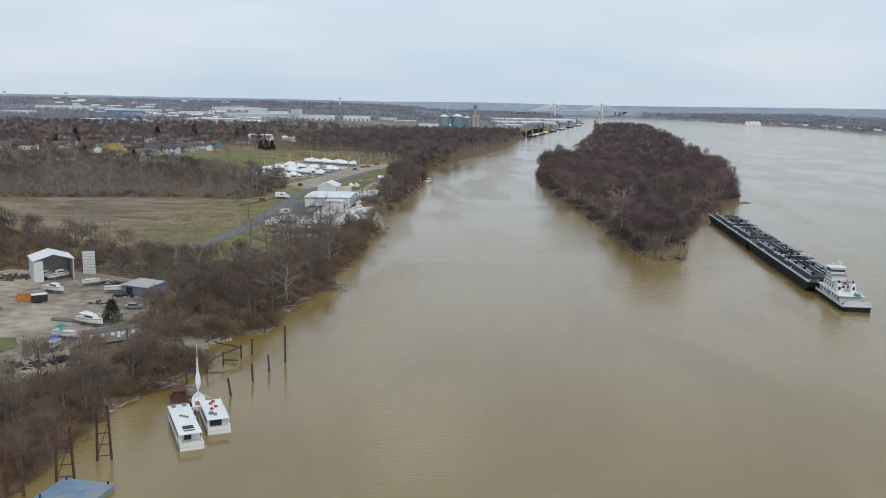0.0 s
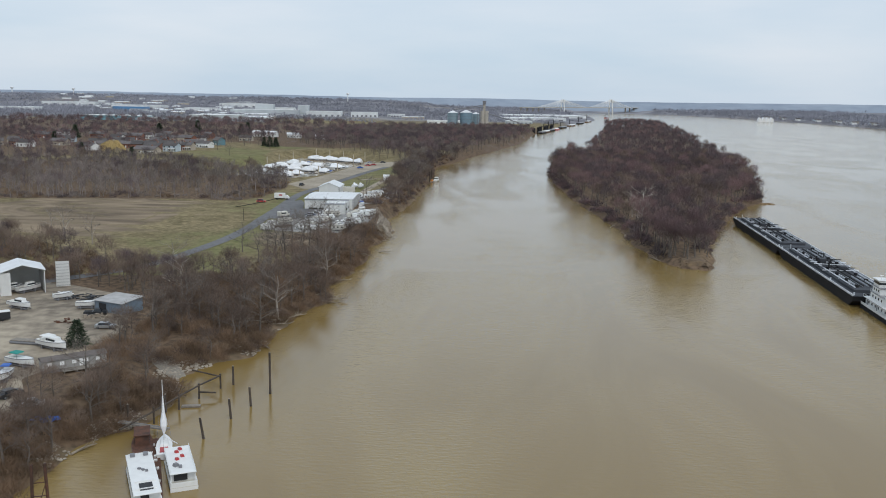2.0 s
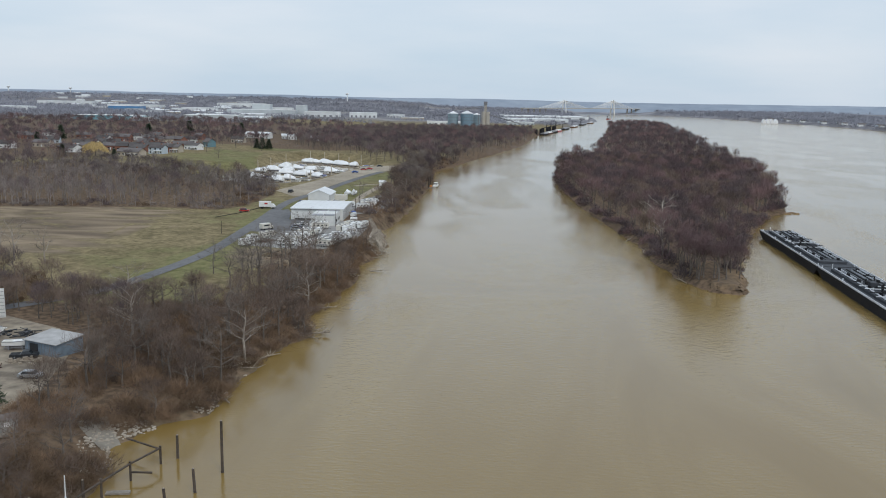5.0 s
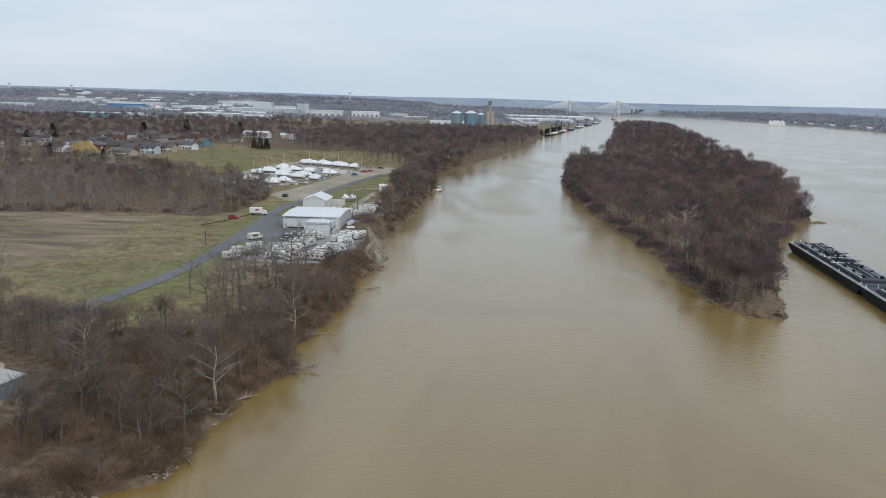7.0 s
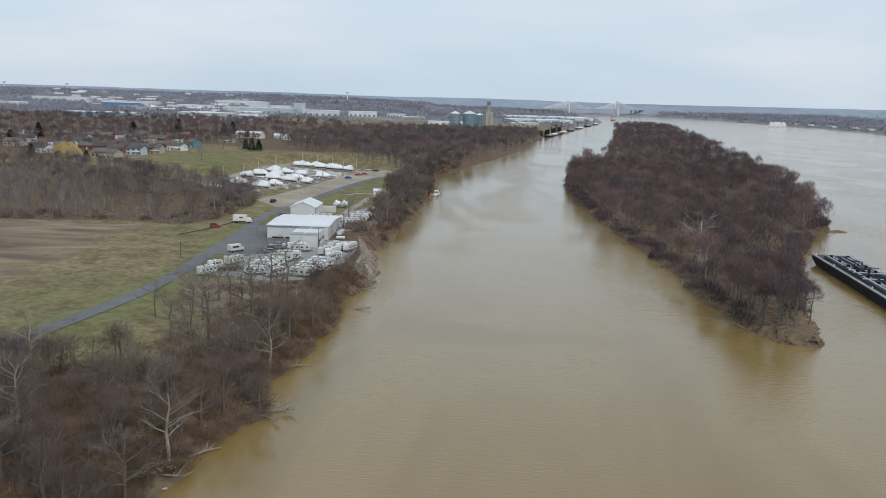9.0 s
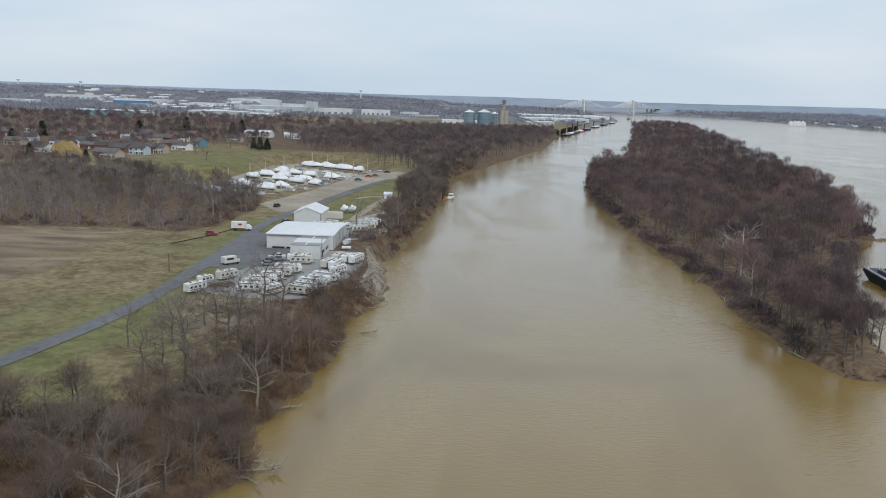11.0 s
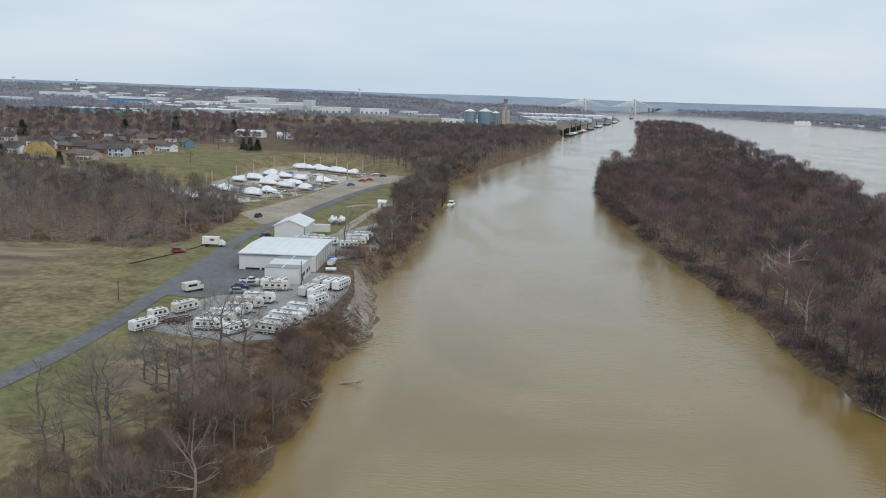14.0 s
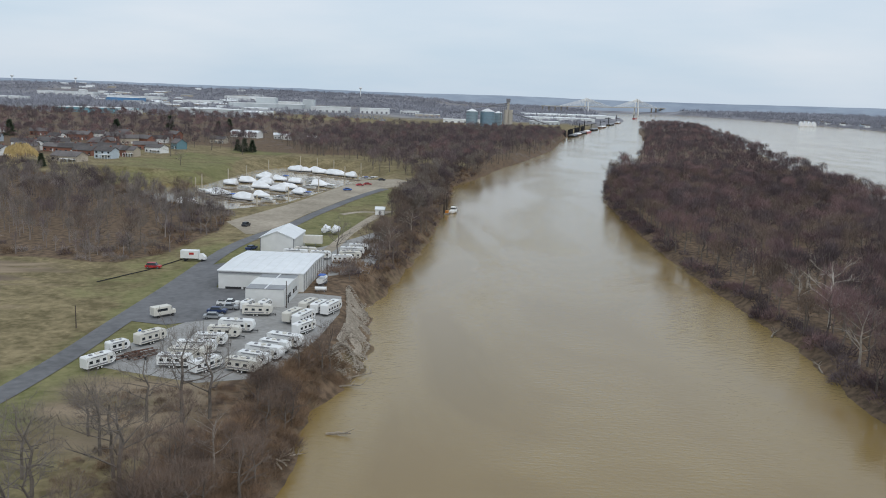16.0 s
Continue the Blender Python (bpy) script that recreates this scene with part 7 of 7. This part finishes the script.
put("head_house", lambda bm: box(bm, 3, 2, 45, 6.5, 5.5, 6.0), M_GREYTRIM, el)
put("conveyor", lambda bm: [rod(bm, (3, 0, 44), (-55, 0, 34), 0.7, k=6), rod(bm, (3, 0, 40), (-30, 0, 37), 0.6, k=6), rod(bm, (3, 0, 30), (70, -20, 12), 0.8, k=6)], M_GREYTRIM, el)
put("scaffold", lambda bm: [rod(bm, (-9 + 3.2 * i, 3 * j, 0), (-9 + 3.2 * i, 3 * j, 38), 0.3, k=5) for i in range(4) for j in (-1, 1)] + [rod(bm, (-9, 3 * j, 6 * k), (0.6, 3 * j, 6 * k + 6), 0.2, k=4) for j in (-1, 1) for k in range(6)], M_GREYTRIM, el)


def factory(x, y, w, d, h, m, label, roof_m=None, bays=6):
    t = thing("factory", on(x, y, 4), label, "factory", "factories on the plain")
    w, h = w * 0.82, h * 0.78
    put("wall", lambda bm: box(bm, 0, 0, -2, w, d, h + 2), m, t)
    put("roof", lambda bm: box(bm, 0, 0, h, w + 0.8, d + 0.8, 0.6), roof_m or M_FAR_WALL, t)
    for i in range(bays):
        put("bay_door", lambda bm: box(bm, -w / 2 + w * (i + 0.5) / bays, -d / 2 - 0.1, 0, w / bays * 0.4, 0.3, min(5, h * 0.5)), M_GREYTRIM, t)


M_FAR_WALL = mat("dull_white_panel", (0.72, 0.73, 0.72), 0.6, scale=0.05, var=0.15)
M_PALE_WALL = mat("pale_grey_panel", (0.5, 0.53, 0.54), 0.6, scale=0.05, var=0.12)
M_BLUEWALL = mat("blue_metal_wall", (0.09, 0.23, 0.42), 0.5, scale=0.05, var=0.15)
M_TEALROOF = mat("pale_teal_wall", (0.2, 0.42, 0.5), 0.5, scale=0.05, var=0.15)
for a in ((-539, 2320, 56, 40, 36, M_PALE_WALL, "tall pale factory block on the plain"), (-439, 2330, 32, 35, 34, M_PALE_WALL, "tall pale factory block with a flat roof"), (-530, 2290, 210, 60, 19, M_PALE_WALL, "long low pale factory hall"),
          (-380, 2300, 110, 50, 16, M_FAR_WALL, "low white factory hall"), (-279, 2330, 84, 50, 15, M_FAR_WALL, "low white warehouse on the plain"), (-500, 1760, 124, 60, 15, M_PALE_WALL, "long pale warehouse behind trees"),
          (-690, 1730, 150, 60, 10.5, M_TEALROOF, "long teal and white warehouse"), (-620, 1700, 40, 30, 8, M_FAR_WALL, "small white warehouse behind trees"), (-1010, 2620, 110, 60, 17, M_BLUEWALL, "long blue warehouse on the plain"), (-1090, 2900, 200, 70, 18, M_FAR_WALL, "wide white warehouse far off"),
          (-1300, 2500, 160, 60, 12, M_FAR_WALL, "white warehouse at the plain's edge"), (-820, 2700, 120, 60, 14, M_FAR_WALL, "white warehouse on the plain"), (-640, 2900, 150, 60, 16, M_FAR_WALL, "white hall on the far plain"), (-1500, 3300, 240, 70, 16, M_FAR_WALL, "long white hall far off"),
          (-900, 3500, 220, 70, 18, M_FAR_WALL, "long pale hall far off"), (-1900, 3000, 180, 70, 14, M_FAR_WALL, "white shed far off"), (-210, 2500, 60, 40, 10, M_FAR_WALL, "small white hall on the plain"), (-150, 2300, 70, 40, 9, M_TAN, "tan hall on the plain"),
          (165, 2400, 200, 110, 9, M_FAR_WALL, "pale river terminal shed"), (225, 2860, 310, 200, 9, M_FAR_WALL, "long pale terminal roof by the river"), (110, 2050, 70, 40, 8, M_PALE_WALL, "low terminal shed by the river"), (-60, 1980, 90, 40, 8, M_FAR_WALL, "white shed behind the silos")):
    factory(*a)


def water_tower(x, y, top):
    g = hz(x, y)
    t = thing("water_tower", pose(x, y, g), "white water tower on a slender stem", "water tower", "water towers")
    hh = max(20, top - g)
    put("stem", lambda bm: rod(bm, (0, 0, -1), (0, 0, hh - 8), 2.2, 1.8, 12), M_WHITE, t)
    put("bowl", lambda bm: loft(bm, [[(r * math.cos(a * 0.524), r * math.sin(a * 0.524), hh + z) for a in range(12)] for z, r in ((-10, 2), (-7, 6.5), (-3.5, 8), (-1, 6), (0, 1.5))]), M_WHITE, t)


water_tower(-585, 4200, 80)
water_tower(-1898, 4190, 84)
water_tower(-2180, 4160, 85)

# cable-stayed bridge
br = thing("cable_stayed_bridge", pose(0, 0, 0), "pale cable-stayed bridge with two towers far off", "bridge")
T1, T2 = Vector((412, 4000, 0)), Vector((682, 4350, 0))
bd = (T2 - T1).normalized()
A, B = T1 - bd * 330, T2 + bd * 330
put("deck", lambda bm: box(bm, (A.x + B.x) / 2, (A.y + B.y) / 2, 27, (B - A).length, 18, 3.2, math.degrees(math.atan2(bd.y, bd.x))), M_PALE_CONC, br)
side = Vector((-bd.y, bd.x, 0))
for P, top in ((T1, 66), (T2, 70)):
    tw = put("tower", lambda bm: [rod(bm, P + side * s * 11 + Vector((0, 0, -2)), P + side * s * 4 + Vector((0, 0, top)), 3.4, 2.6, 8) for s in (-1, 1)] + [rod(bm, P - side * 5 + Vector((0, 0, top - 4)), P + side * 5 + Vector((0, 0, top - 4)), 1.6)], M_WHITE, br)
    put("cable", lambda bm: [rod(bm, P + Vector((0, 0, top - 2 - k * 1.6)), P + bd * s * (205 - k * 23) + Vector((0, 0, 30)), 0.75, k=4) for s in (-1, 1) for k in range(8)], M_WHITE, br)
for k in range(5):
    for Q, sg in ((A, 1), (B, -1)):
        put("pier", lambda bm: box(bm, Q.x + bd.x * sg * 45 * k, Q.y + bd.y * sg * 45 * k, -2, 5, 12, 29.5), M_CONCRETE, br)

# terminal barges and far shore
for i, (x, y, L, m) in enumerate(((124, 1640, 40, M_STEEL_BLACK), (137, 1700, 45, M_RUST), (152, 1770, 50, M_STEEL_BLACK), (168, 1840, 45, M_RED), (196, 1970, 60, M_STEEL_BLACK), (235, 2140, 60, M_RUST), (283, 2360, 70, M_STEEL_BLACK), (330, 2560, 60, M_RUST), (480, 3200, 60, M_RED))):
    t = thing("moored_barge", pose(x + 6, y, 0, 0, 0, 74), "moored river barge at a far terminal", "barge", "barges at the terminal")
    put("hull", lambda bm: loft(bm, [[(q, -w, -0.5), (q, w, -0.5), (q, w, 2.4), (q, -w, 2.4)] for q, w in ((-L / 2, 5), (L / 2 - 4, 5.2), (L / 2, 4))]), m, t)
    put("cover", lambda bm: prism_x(bm, [(-4.4, 2.4), (4.4, 2.4), (3, 4.2), (-3, 4.2)], -L / 2 + 3, L / 2 - 5), M_WHITE if i % 2 else M_GREYTRIM, t)
    put("crane_mast", lambda bm: [rod(bm, (-L * 0.2, 3, 2), (-L * 0.2, 3, 13 + i % 4 * 3), 0.7, k=6), rod(bm, (-L * 0.2, 3, 12), (L * 0.1, -4, 14), 0.5, k=6)], M_STEEL_BLACK, t)
for i in range(7):
    t = thing("dock_dolphin", pose(112 + i * 9 + (i % 2) * 3, 1600 + 38 * i, -2), "dark sheet-pile mooring cell by the bank", "mooring cell", "terminal mooring cells")
    put("cell", lambda bm: rod(bm, (0, 0, 0), (0, 0, 13), 3.0, k=12), M_STEEL_BLACK, t)
wh = thing("white_lodge", on(985, 3000, 0), "white building with four arched gables on the far bank", "building")
for k in range(4):
    put("gable", lambda bm: [box(bm, -20 + 13 * k, 0, 0, 11.5, 14, 8), loft(bm, [[(-20 + 13 * k - 6, y, 8), (-20 + 13 * k + 6, y, 8), (-20 + 13 * k + 4.5, y, 13), (-20 + 13 * k - 2, y, 18)] for y in (-7, 7)])], M_WRAP, wh)
for i in range(26):
    yy = 2150 + i * 46 + 17 * math.sin(i * 5)
    xx = float(np.interp(yy, [1300, 2180, 2680, 3215, 3995], [1130, 1040, 1075, 1050, 975])) + 28 + 16 * (i % 3)
    t = gable_house("far_house", "small pale house on the far bank", "house", xx - 7, xx + 7, yy - 6, yy + 6, 5, 3, (M_WHITE, M_TAN, M_SIDING)[i % 3], M_SHINGLE, group="houses on the far bank")

for i in range(70):
    fy = 1780 + 2500 * hq.random()
    fx = -180 - (0.28 + 0.4 * hq.random()) * (fy - 1400) - 120 * hq.random()
    fw = 18 + 46 * hq.random()
    gable_house("far_building", "small pale building on the distant plain", "building", fx - fw / 2, fx + fw / 2, fy - 9, fy + 9, 5.5, 2.0, (M_FAR_WALL, M_TAN, M_FAR_WALL)[i % 3], (M_METAL_ROOF, M_GREY_ROOF)[i % 2], hq.uniform(-12, 12), group="buildings on the plain")
